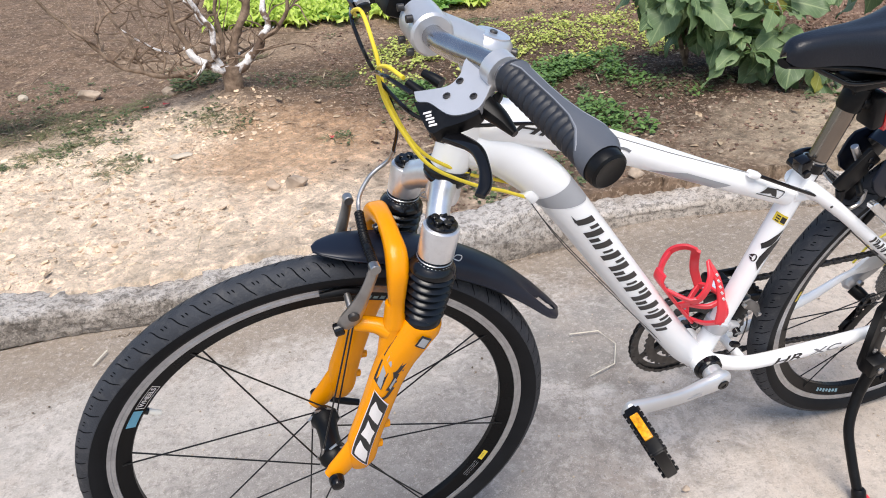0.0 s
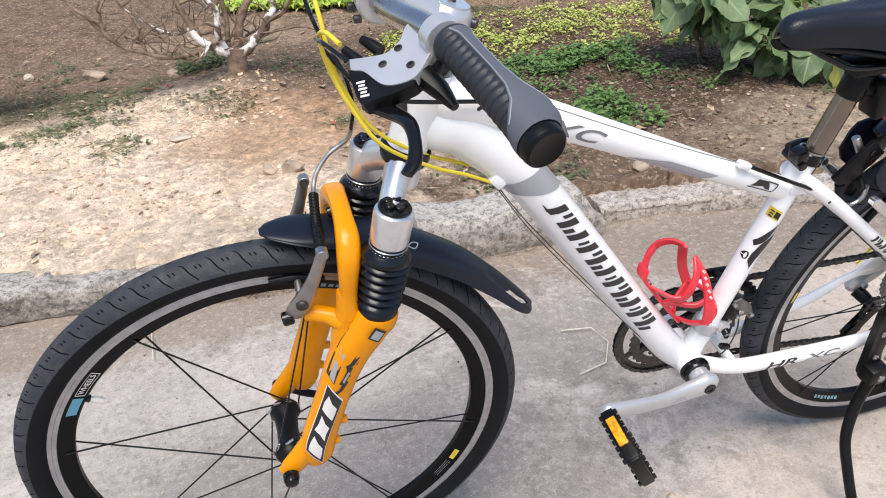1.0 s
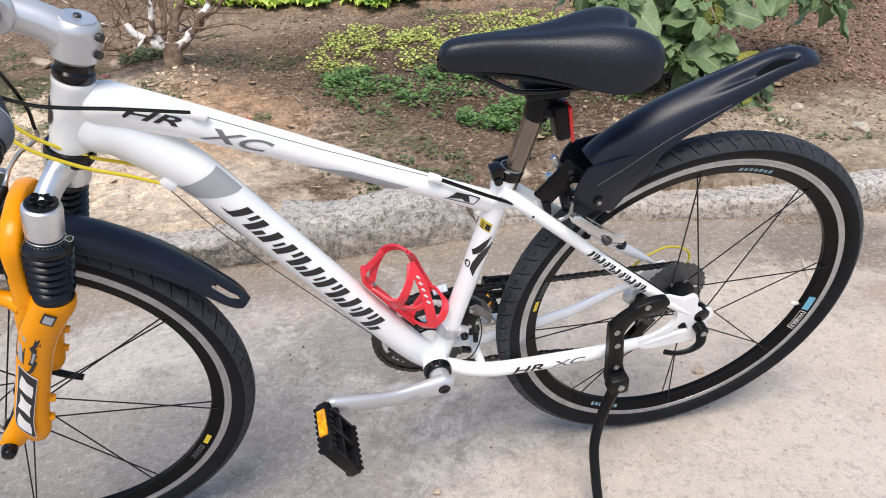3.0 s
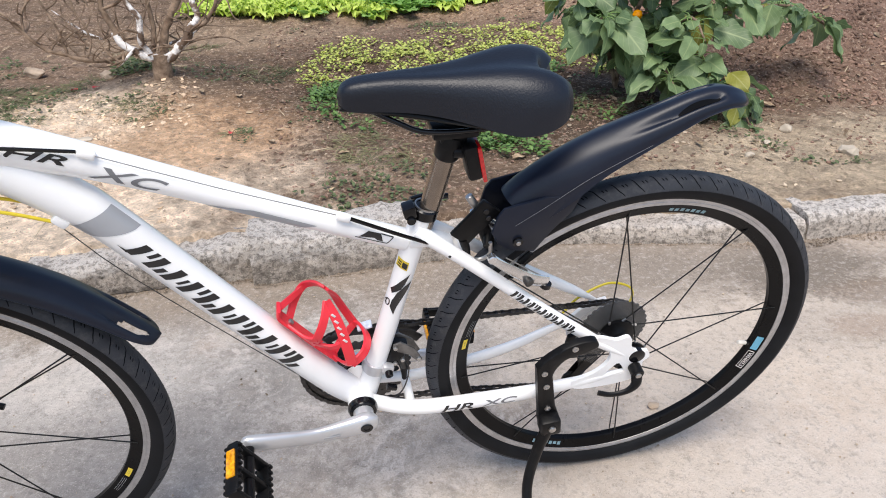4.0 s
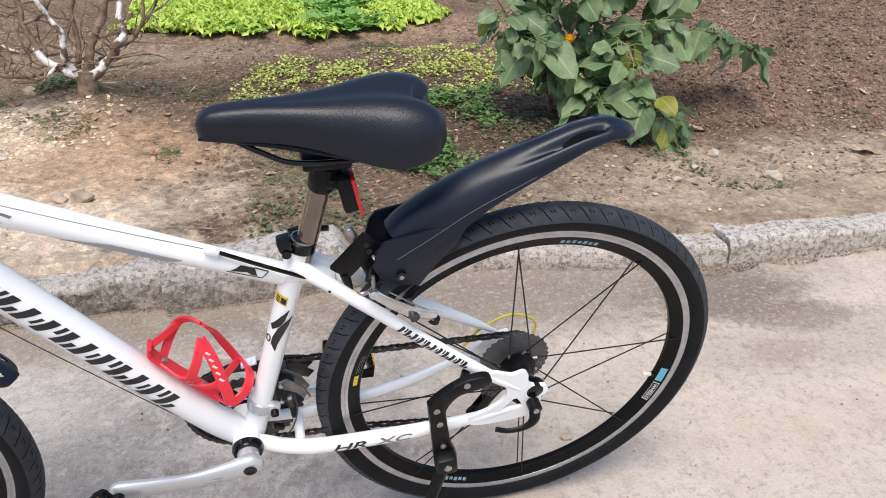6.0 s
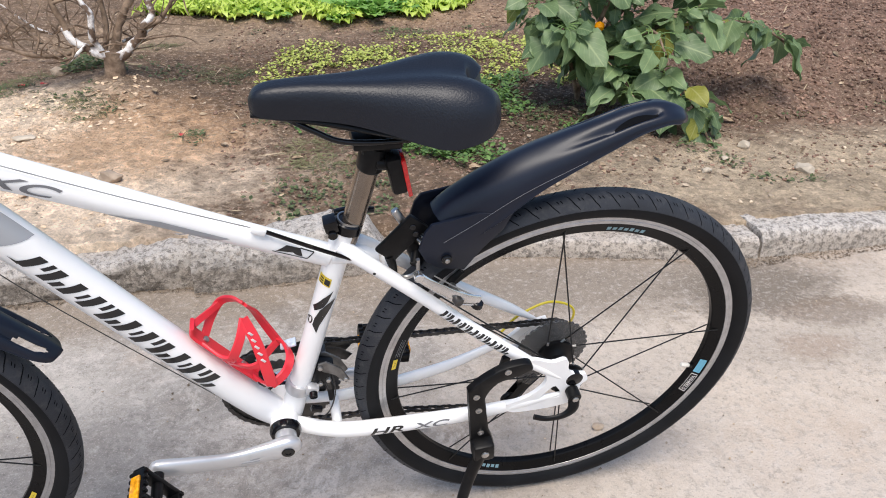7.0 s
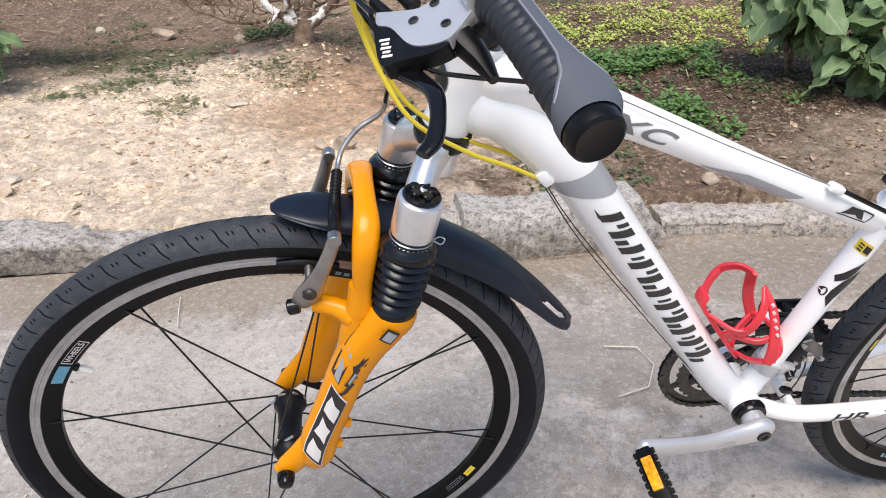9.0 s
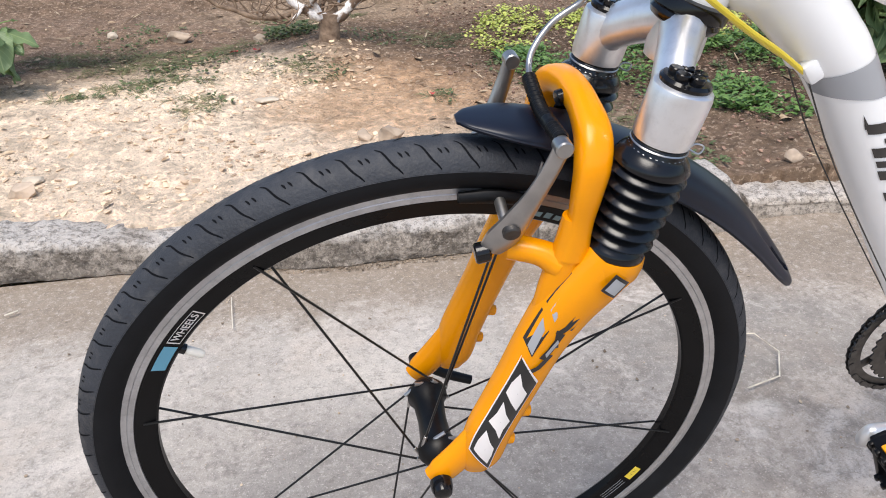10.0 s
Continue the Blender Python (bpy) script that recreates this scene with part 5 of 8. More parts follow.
    # skewer ends
    if s < 0:
        part("axle_nut", lathe(bmesh.new(), [(0.008, 0), (0.011, 0.002), (0.0105, 0.010), (0.0085, 0.016), (0.004, 0.018)], (0.001, -0.074, 0.3175), (0, -1, 0), seg=14), GLOSSB, fork, "black skewer nut")
    else:
        bm = cyl((0.001, 0.074, 0.3175), (0.001, 0.088, 0.3175), 0.008)
        sweep(bm, [(0.001, 0.084, 0.3160), (0.016, 0.090, 0.296), (0.040, 0.088, 0.280), (0.066, 0.084, 0.270)], [0.007, 0.0065, 0.006, 0.0055], seg=10)
        part("skewer_lever", bm, PLASTIC, fork, "black quick-release lever")
# brace over the tyre
bm = bmesh.new()
half = [(0.1010, -0.064, 0.575), (0.1035, -0.0645, 0.605), (0.1055, -0.064, 0.632), (0.1085, -0.059, 0.653), (0.1110, -0.045, 0.668), (0.1115, -0.020, 0.6765)]
girth = [0.0118, 0.0088, 0.0102, 0.0118, 0.0120, 0.0112]
sweep(bm, half + [(0.1115, 0, 0.6785)] + [mir(p, -1) for p in reversed(half)], girth + [0.0110] + girth[::-1], seg=20, flat=[1.1] * 5 + [1.0] * 3 + [1.1] * 5, side=(1, 0, 0), n=8, square=0.68)
arch = part("fork_brace", bm, ORANGE, fork, "amber brace arching over the tyre")
part("brace_bolt", cyl((0.106, 0.000, 0.6765), (0.0965, -0.001, 0.6745), 0.0064, seg=10), GLOSSB, arch, "black bolt")


def v_brake(name, at, label, tone=(0.30, 0.30, 0.305), rough=0.32, wide=1.0, bow=((0.050, 0.046, 0.562, 0.0130), (0.052, 0.052, 0.590, 0.0125), (0.060, 0.056, 0.625, 0.0110), (0.069, 0.058, 0.655, 0.0095), (0.075, 0.056, 0.676, 0.0090))):
    """A pair of brake arms. at(x, y, z) places a point given in the front fork's terms."""
    metal = mat("alloy_arm", tone, rough, metal=0.9, vary=0.12, scale=40)
    bm = bmesh.new()
    for s in (-1, 1):
        sweep(bm, [at(x, y * s, z) for x, y, z, r in bow], [r * wide for x, y, z, r in bow], seg=14, flat=0.5, n=6)
        x, y, z, r = bow[-1]
        cyl(at(x, (y - 0.006) * s, z), at(x, (y + 0.006) * s, z), 0.0066, bm=bm)
        if s < 0:
            arms = part(name, bm, metal, bike, label)
            bm = bmesh.new()
    part("brake_arm", bm, metal, arms, "opposite brake arm")
    for s in (-1, 1):
        bm = bmesh.new()
        lo, hi = at(0.020, 0.0205 * s, 0.606), at(0.082, 0.0205 * s, 0.596)
        sweep(bm, [lo, at(0.050, 0.0205 * s, 0.6045), hi], [0.0048, 0.0062, 0.0048], seg=10, flat=0.9)
        part("brake_pad", bm, PLASTIC, arms, "black rubber brake pad")
        part("pad_post", cyl(at(0.052, 0.024 * s, 0.603), at(0.052, 0.060 * s, 0.594), 0.0045), STEEL, arms, "steel pad post")
        part("spring", tube([at(0.058, 0.046 * s, 0.565), at(0.066, 0.048 * s, 0.60), at(0.076, 0.045 * s, 0.648)], 0.0010, seg=6), STEEL, arms, "steel return spring")
        part("pivot_bolt", cyl(at(bow[0][0] - 0.001, bow[0][1] * s, bow[0][2] - 0.002), at(bow[0][0] - 0.013, bow[0][1] * s, bow[0][2] - 0.004), 0.0085), GLOSSB, arms, "black pivot bolt")
        part("cable_bolt", cyl(at(0.052, 0.056 * s, 0.603), at(0.052, 0.066 * s, 0.600), 0.007), DARKSTEEL, arms, "dark fixing bolt")
    return arms


fb = v_brake("front_brake", lambda x, y, z: (x, y, z), "dark grey alloy rim brake on the fork", (0.36, 0.355, 0.35), 0.32, 1.0, ((0.041, 0.050, 0.577, 0.0100), (0.048, 0.054, 0.590, 0.0132), (0.056, 0.059, 0.608, 0.0112), (0.066, 0.064, 0.632, 0.0080), (0.0745, 0.068, 0.656, 0.0068), (0.0800, 0.070, 0.675, 0.0064)))
sleeve = spline([(0.080, -0.066, 0.678), (0.081, -0.045, 0.675), (0.082, -0.022, 0.672), (0.083, -0.004, 0.671), (0.085, 0.018, 0.672), (0.087, 0.038, 0.673)], 7)
part("rubber_sleeve", tube([tuple(q) for q in sleeve], [0.0061 if k % 2 else 0.0049 for k in range(len(sleeve))], seg=12, raw=True), PLASTIC, fb, "ribbed black rubber cable sleeve")
part("noodle", tube([(0.087, 0.036, 0.673), (0.090, 0.052, 0.679), (0.096, 0.060, 0.690), (0.112, 0.068, 0.706), (0.135, 0.070, 0.721), (0.140, 0.060, 0.740)], 0.0027, seg=10, n=8), STEEL, fb, "bent steel cable noodle")

# mudguards
def mudguard(name, line, widths, depths, label, slots, through_slots=None):
    """Channel-shaped blade along a line in x, z."""
    pts = spline([tuple(p) + (w, d) for p, w, d in zip(line, widths, depths)], 10)
    rows, slot_shade = [], {-1: [], 1: []}
    for i, q in enumerate(pts):
        t = np.array(pts[min(i + 1, len(pts) - 1)][:2]) - np.array(pts[max(i - 1, 0)][:2])
        t = t / np.linalg.norm(t)
        n = np.array([-t[1], t[0]])
        if n[1] < 0:
            n = -n
        w, d = q[2], q[3]
        sec = [(math.sin(a), -(1 - max(0.0, 1 - abs(math.sin(a)) ** 2.4) ** 0.5)) for a in np.linspace(-math.pi / 2, math.pi / 2, 41)]
        sec = [(-1.05, -1.12)] + sec + [(1.05, -1.12)]
        # flutes that deepen towards the tail
        x0, x1, deep = slots
        g = deep * float(sstep(q[0], x0, x1 - 0.25 * (x1 - x0))) * (1 - float(sstep(q[0], x1 - 0.12 * (x1 - x0), x1)))
        ridge = 0.0022 * float(sstep(q[0], x0 - 0.10, x0))
        fl = lambda u: -g * math.exp(-((abs(u) - 0.56) / 0.15) ** 2) + ridge * math.exp(-(u / 0.30) ** 2)
        outer = [(q[0] + n[0] * (d * v + fl(u)), u * w, q[1] + n[1] * (d * v + fl(u))) for u, v in sec]
        inner = [(q[0] + n[0] * (d * v - 0.0025 + fl(u)), u * w * 0.93, q[1] + n[1] * (d * v - 0.0025 + fl(u))) for u, v in reversed(sec)]
        rows.append(outer + inner)
        a, b = x1 - 0.52 * (x1 - x0) * (0.75 if x0 < 0.5 else 0.85), x1 - 0.05 * (x1 - x0)
        if a < q[0] < b:
            hw = 0.15 * math.sin(math.pi * (q[0] - a) / (b - a)) ** 0.6
            for s in (-1, 1):
                us = [0.56 + hw * k for k in (-1, -0.5, 0, 0.5, 1)]
                deep2 = [-d * (1 - max(0.0, 1 - u ** 2.4) ** 0.5) + fl(u) + 0.0006 for u in us]
                slot_shade[s].append([(q[0] + n[0] * v, s * u * w, q[1] + n[1] * v) for u, v in zip(us, deep2)])
    bm = polyring(rows)
    if through_slots:
        bm.verts.index_update()
        bm.verts.ensure_lookup_table()
        K = len(rows[0]) // 2
        a, b = through_slots
        V = lambda i, j: bm.verts[i * 2 * K + j]
        inside = lambda i, j: bm.verts[i * 2 * K + 2 * K - 1 - j]
        open_cells = set()
        for i in range(len(rows) - 1):
            x = (pts[i][0] + pts[i + 1][0]) / 2
            if not a < x < b:
                continue
            hw = 0.17 * math.sin(math.pi * (x - a) / (b - a)) ** 0.35
            for j in range(1, K - 2):
                u = 0.5 * (math.sin(-math.pi / 2 + math.pi * (j - 1) / 40) + math.sin(-math.pi / 2 + math.pi * j / 40))
                if abs(abs(u) - 0.52) < hw:
                    open_cells.add((i, j))
        cut = {frozenset(v.index for v in q) for i, j in open_cells for q in ((V(i, j), V(i, j + 1), V(i + 1, j), V(i + 1, j + 1)), (inside(i, j), inside(i, j + 1), inside(i + 1, j), inside(i + 1, j + 1)))}
        bmesh.ops.delete(bm, geom=[f for f in bm.faces if frozenset(v.index for v in f.verts) in cut], context="FACES_ONLY")
        for i, j in open_cells:
            for (di, dj), (p, q) in (((-1, 0), ((i, j), (i, j + 1))), ((1, 0), ((i + 1, j), (i + 1, j + 1))), ((0, -1), ((i, j), (i + 1, j))), ((0, 1), ((i, j + 1), (i + 1, j + 1)))):
                if (i + di, j + dj) not in open_cells:
                    bm.faces.new((V(*p), V(*q), inside(*q), inside(*p)))
    ob = part(name, bm, FENDER, bike, label, deg=50)
    # without cut openings, dark sheets in the flutes paint their shade
    for s in () if through_slots else (-1, 1):
        part("slot_shade", polyring(slot_shade[s], caps=False, closed_ring=False), GROOVE, ob, "dark sheet painting the shade of a tail opening")
    return ob


ff = mudguard("front_mudguard", [(0.020, 0.665), (0.032, 0.666), (0.064, 0.664), (0.12, 0.654), (0.19, 0.626), (0.252, 0.585), (0.298, 0.541), (0.332, 0.501), (0.345, 0.484), (0.353, 0.473), (0.356, 0.468)],
              [0.005, 0.016, 0.028, 0.031, 0.032, 0.032, 0.031, 0.029, 0.026, 0.019, 0.007], [0.001, 0.003, 0.007, 0.014, 0.021, 0.020, 0.016, 0.012, 0.009, 0.006, 0.003], "black plastic front mudguard clipped under the fork crown", (0.278, 0.343, 0.008), (0.318, 0.346))
rf = mudguard("rear_mudguard", [(0.848, 0.653), (0.858, 0.664), (0.876, 0.679), (0.912, 0.702), (0.96, 0.727), (1.017, 0.750), (1.065, 0.768), (1.105, 0.782), (1.143, 0.788), (1.172, 0.780), (1.186, 0.766)],
              [0.034, 0.035, 0.036, 0.038, 0.037, 0.035, 0.032, 0.030, 0.028, 0.022, 0.008], [0.040, 0.048, 0.052, 0.048, 0.038, 0.029, 0.023, 0.018, 0.014, 0.010, 0.004], "long black plastic rear mudguard over the tyre", (0.98, 1.143, 0.010))
CHEEK = [(0.841, 0.652), (0.8325, 0.640), (0.8255, 0.612), (0.836, 0.592), (0.853, 0.579), (0.890, 0.572), (0.913, 0.606), (0.939, 0.636), (0.950, 0.662), (0.900, 0.664)]
part("mudguard_foot", prism(CHEEK, -0.0375, -0.0335), FENDER, rf, "black mounting cheek")
part("mudguard_foot", prism(CHEEK, 0.0335, 0.0375), FENDER, rf, "black mounting cheek")
part("mudguard_bolt", cyl((0.864, -0.036, 0.5945), (0.864, -0.042, 0.594), 0.0075), GLOSSB, rf, "black bolt with a steel centre")
part("bolt_centre", cyl((0.864, -0.0415, 0.594), (0.864, -0.0435, 0.594), 0.0035, seg=10), STEEL, rf)
part("seam", tube([(0.858, -0.0378, 0.622), (0.90, -0.0385, 0.650), (0.96, -0.0375, 0.690), (1.04, -0.0345, 0.730)], 0.00025, seg=5), GRIPL, rf, "fine moulding seam")
bm = block((0.070, 0.008, 0.033), pose(0.8055, -0.020, 0.6225, 0, -49, 0), bevel=0.003)
sweep(bm, [(0.790, -0.019, 0.594), (0.794, -0.020, 0.580), (0.799, -0.020, 0.564)], [0.007, 0.006, 0.003], seg=10)
brk = part("mudguard_bracket", bm, PLASTIC, rf, "black hinged bracket with strap")
for x, z in ((0.8190, 0.6420), (0.8235, 0.6305)):
    part("bracket_bolt", cyl((x, -0.023, z), (x, -0.0260, z), 0.0045, seg=12), GLOSSB, brk)
part("barrel_adjuster", cyl((0.797, -0.008, 0.660), (0.812, -0.012, 0.636), 0.0055), STEEL, rf, "small ribbed steel adjuster")
part("bracket_arm", tube([(0.812, -0.012, 0.625), (0.826, -0.006, 0.590), (0.835, 0.0, 0.560)], [0.008, 0.010, 0.008], seg=10), PLASTIC, rf)

# rear brake lies along the stays
def rear_at(x, y, z):
    u, v = z - 0.562, x - 0.050
    return (0.912 - 0.096 * u / 0.114 + 0.30 * v, y * 0.95, 0.517 + 0.046 * u / 0.114 + 0.75 * v)


rb = v_brake("rear_brake", rear_at, "silver rim brake on the seat stays", (0.66, 0.66, 0.66), 0.18, 0.78)
part("rubber_sleeve", tube([(0.822, -0.030, 0.585), (0.828, -0.008, 0.594), (0.826, 0.010, 0.590)], [0.006, 0.006, 0.005], seg=10), PLASTIC, rb, "black rubber cable sleeve")

# saddle
rows = []
SX = [0.631 + (q - 0.626) * 1.03 for q in (0.626, 0.633, 0.650, 0.690, 0.730, 0.770, 0.805, 0.835, 0.862, 0.884, 0.896)]
TOP = [0.822, 0.833, 0.839, 0.842, 0.843, 0.846, 0.851, 0.854, 0.852, 0.845, 0.834]
HALF = [0.006, 0.015, 0.020, 0.024, 0.031, 0.044, 0.060, 0.072, 0.075, 0.070, 0.056]
LOW = [0.812, 0.808, 0.806, 0.804, 0.800, 0.793, 0.786, 0.783, 0.788, 0.797, 0.806]
DIP = [0.0, 0.0, 0.0, 0.0, 0.001, 0.002, 0.004, 0.007, 0.011, 0.016, 0.020]
prof = spline(list(zip(SX, TOP, HALF, LOW, DIP)), 5)
for x, top, hw, low, dip in prof:
    row = []
    for k in range(33):
        a = -1 + 2 * k / 32
        e = abs(a)
        z = top - dip * math.exp(-(a / 0.20) ** 2) - (top - low) * (e ** 3.2)
        notch = 0.024 * sstep(x, 0.878, 0.908) * math.exp(-(a / 0.24) ** 2)
        row.append((x - float(notch), hw * math.sin(a * math.pi / 2 * 0.98), z))
    row += [(x, hw * 0.86 * u, low - 0.001 + 0.010 * (1 - u * u)) for u in np.linspace(0.95, -0.95, 12)]
    rows.append(row)
saddle = part("saddle", polyring(rows), LEATHER, bike, "black grained vinyl saddle with a split tail", deg=60)
part("saddle_base", tube([(0.632, 0, 0.806), (0.70, 0, 0.799), (0.77, 0, 0.789), (0.84, 0, 0.782), (0.878, 0, 0.790)], [0.005, 0.008, 0.010, 0.011, 0.006], seg=20, flat=[2.2, 2.6, 3.6, 5.2, 7.5]), PLASTIC, saddle, "black plastic underside")
for s in (-1, 1):
    part("saddle_rail", tube([(0.672, 0.010 * s, 0.800), (0.700, 0.016 * s, 0.786), (0.735, 0.021 * s, 0.772), (0.800, 0.021 * s, 0.769), (0.845, 0.028 * s, 0.780)], 0.0036, seg=10), GLOSSB, saddle, "black steel rail")
part("tail_bumper", tube([(0.845, -0.066, 0.789), (0.872, -0.064, 0.795), (0.886, -0.055, 0.802)], [0.004, 0.006, 0.004], seg=10), PLASTIC, saddle, "smooth black corner bumper")
bm = bmesh.new()
sweep(bm, [(0.7350, 0, 0.610), (0.7470, 0, 0.650), (0.7660, 0, 0.726)], 0.0142, seg=24, n=2)
post = part("seatpost", bm, BRONZE, bike, "smoky bronze metal seatpost")
bm = bmesh.new()
lathe(bm, [(0.0150, 0), (0.0172, 0.004), (0.0176, 0.016), (0.0180, 0.026), (0.0155, 0.034)], (0.7655, 0, 0.720), (0.24, 0, 0.97), seg=24)
block((0.060, 0.044, 0.014), pose(0.774, 0, 0.764, 0, 0, 0), bm, 0.004)
cyl((0.756, 0, 0.752), (0.791, 0, 0.752), 0.012, bm=bm)
part("post_head", bm, PLASTIC, post, "black seatpost head and rail clamp")
bm = bmesh.new()
lathe(bm, [(0.0172, 0), (0.0190, 0.001), (0.0190, 0.014), (0.0172, 0.016)], (0.7365, 0, 0.629), (0.24, 0, 0.97), seg=28)
block((0.018, 0.022, 0.018), pose(0.7155, -0.006, 0.645, 0, -14, 0), bm, 0.003)
cyl((0.717, -0.020, 0.634), (0.717, 0.020, 0.636), 0.0062, bm=bm)
sweep(bm, [(0.722, 0.022, 0.640), (0.748, 0.027, 0.640), (0.776, 0.020, 0.643)], [0.006, 0.0065, 0.004], seg=10)
part("seat_clamp", bm, GLOSSB, bike, "black quick-release seat clamp")
part("clamp_ring", lathe(bmesh.new(), [(0.0148, 0), (0.0168, 0), (0.0168, 0.002), (0.0148, 0.002)], (0.7405, 0, 0.6445), (0.24, 0, 0.97), seg=24, closed=True), STEEL, bike, "thin steel shim ring")
# rear light on the post
bm = block((0.020, 0.034, 0.052), pose(0.797, -0.012, 0.722, 0, -12, 0), bevel=0.005)
cyl((0.772, -0.012, 0.735), (0.792, -0.012, 0.732), 0.008, bm=bm)
rl = part("rear_light", bm, PLASTIC, bike, "black rear reflector housing on the seatpost")
part("reflector_lens", block((0.006, 0.036, 0.054), pose(0.8085, -0.012, 0.720, 0, -12, 0), bevel=0.002), REDLENS, rl, "red reflector lens")

# crankset
BB = (0.632, 0, 0.284)
bm = bmesh.new()
lathe(bm, [(0.018, -0.033), (0.0235, -0.034), (0.0240, -0.040), (0.0215, -0.046), (0.012, -0.047)], BB, seg=28)
part("bottom_bracket_cup", bm, GLOSSB, bike, "black threaded bottom bracket cup")
bm = bmesh.new()
lathe(bm, [(0.018, 0.033), (0.0235, 0.034), (0.0240, 0.040), (0.012, 0.044)], BB, seg=28)
part("bottom_bracket_cup", bm, GLOSSB, bike, "black threaded bottom bracket cup")
bm = bmesh.new()
cyl((0.632, -0.044, 0.284), (0.632, -0.076, 0.284), 0.0165, bm=bm)
sweep(bm, [(0.6535, -0.066, 0.2845), (0.6490, -0.0665, 0.2845), (0.634, -0.067, 0.284), (0.604, -0.070, 0.281), (0.553, -0.077, 0.2825), (0.500, -0.084, 0.294), (0.458, -0.088, 0.303), (0.4465, -0.089, 0.306), (0.4425, -0.089, 0.307)], [0.0040, 0.0130, 0.0195, 0.0178, 0.0150, 0.0150, 0.0158, 0.0125, 0.0040], seg=20, flat=[0.6, 0.6, 0.62, 0.56, 0.52, 0.54, 0.58, 0.55, 0.5], n=8, square=0.85)
crank = part("crank_arm", bm, ALLOYP, bike, "silver forged crank arm")
part("crank_bolt", lathe(bmesh.new(), [(0.0095, 0), (0.010, 0.001), (0.0085, 0.0022), (0.0045, 0.0022), (0.0042, 0.001)], (0.6335, -0.0788, 0.2845), (0, -1, 0), seg=20), GLOSSB, crank, "dark socket bolt")
part("grey_mark", block((0.034, 0.0006, 0.0035), pose(0.575, -0.0830, 0.2800, 0, -4, 0), bevel=0.0002), GREY_DECAL, crank, "worn grey mark")
bm = bmesh.new()
cyl((0.632, 0.040, 0.284), (0.632, 0.072, 0.284), 0.0165, bm=bm)
sweep(bm, [(0.630, 0.064, 0.284), (0.700, 0.070, 0.272), (0.808, 0.080, 0.258)], [0.0175, 0.0135, 0.0130], seg=16, flat=0.58)
part("crank_arm", bm, ALLOY, bike, "silver forged crank arm")


def chainring(r, y, teeth, material, label):
    out = []
    for k in range(teeth):
        for da, rr in ((0.0, r - 0.0035), (0.30, r), (0.55, r), (0.85, r - 0.0035)):
            a = 2 * math.pi * (k + da) / teeth
            out.append((rr * math.cos(a), rr * math.sin(a)))
    bm = bmesh.new()
    n = len(out)
    inn = (0.84 if r > 0.08 else 0.74) * r
    loops = []
    for yy in (y - 0.001, y + 0.001):
        o = [bm.verts.new((BB[0] + u, yy, BB[2] + v)) for u, v in out]
        i = [bm.verts.new((BB[0] + inn * u / math.hypot(u, v), yy, BB[2] + inn * v / math.hypot(u, v))) for u, v in out]
        loops.append((o, i))
        for k in range(n):
            bm.faces.new((o[k], o[(k + 1) % n], i[(k + 1) % n], i[k]))
    for j in (0, 1):
        for k in range(n):
            bm.faces.new((loops[0][j][k], loops[0][j][(k + 1) % n], loops[1][j][(k + 1) % n], loops[1][j][k]))
    for k in range(4):
        a = radians(35 + 90 * k)
        sweep(bm, [(BB[0] + 0.012 * math.cos(a), y + 0.004, BB[2] + 0.012 * math.sin(a)), (BB[0] + inn * 1.06 * math.cos(a), y + 0.003, BB[2] + inn * 1.06 * math.sin(a))], [0.010, 0.007], seg=8, n=2, flat=0.35)
    return part("chainring", bm, material, bike, label)


chainring(0.094, 0.050, 44, DARKSTEEL, "large dark steel chainring")
chainring(0.072, 0.042, 34, DARKSTEEL, "middle dark steel chainring")
chainring(0.046, 0.035, 22, DARKSTEEL, "small dark steel chainring")

# pedals
def pedal(c, y0, tilt, s):
    m = Matrix.Translation(c) @ pose(0, 0, 0, 0, tilt, 0) @ Matrix.Diagonal((0.92, 0.86, 0.92, 1))
    bm = bmesh.new()
    cyl(m @ Vector((0, y0, 0)), m @ Vector((0, s * 0.115, 0)), 0.008, bm=bm)
    for x in (-0.040, 0.040):
        block((0.010, 0.092, 0.024), m @ pose(x, s * 0.068, 0), bm, 0.003)
        for z in (-0.012, 0.012):
            for k in range(8):
                block((0.009, 0.006, 0.006), m @ pose(x, s * (0.026 + 0.012 * k), z), bm, 0.0015)
    for y in (0.022, 0.066, 0.113):
        block((0.088, 0.009, 0.020), m @ pose(0, s * y, 0), bm, 0.003)
    p = part("pedal", bm, PLASTIC, bike, "black plastic cage pedal with amber reflectors")
    for x in (-0.0465, 0.0465):
        part("pedal_reflector", block((0.005, 0.052, 0.015), m @ pose(x, s * 0.062, 0), bevel=0.0015), AMBERLENS, p, "amber reflector")


pedal((0.455, -0.092, 0.302), 0.004, 62, -1)
pedal((0.812, 0.086, 0.258), -0.004, 4, 1)

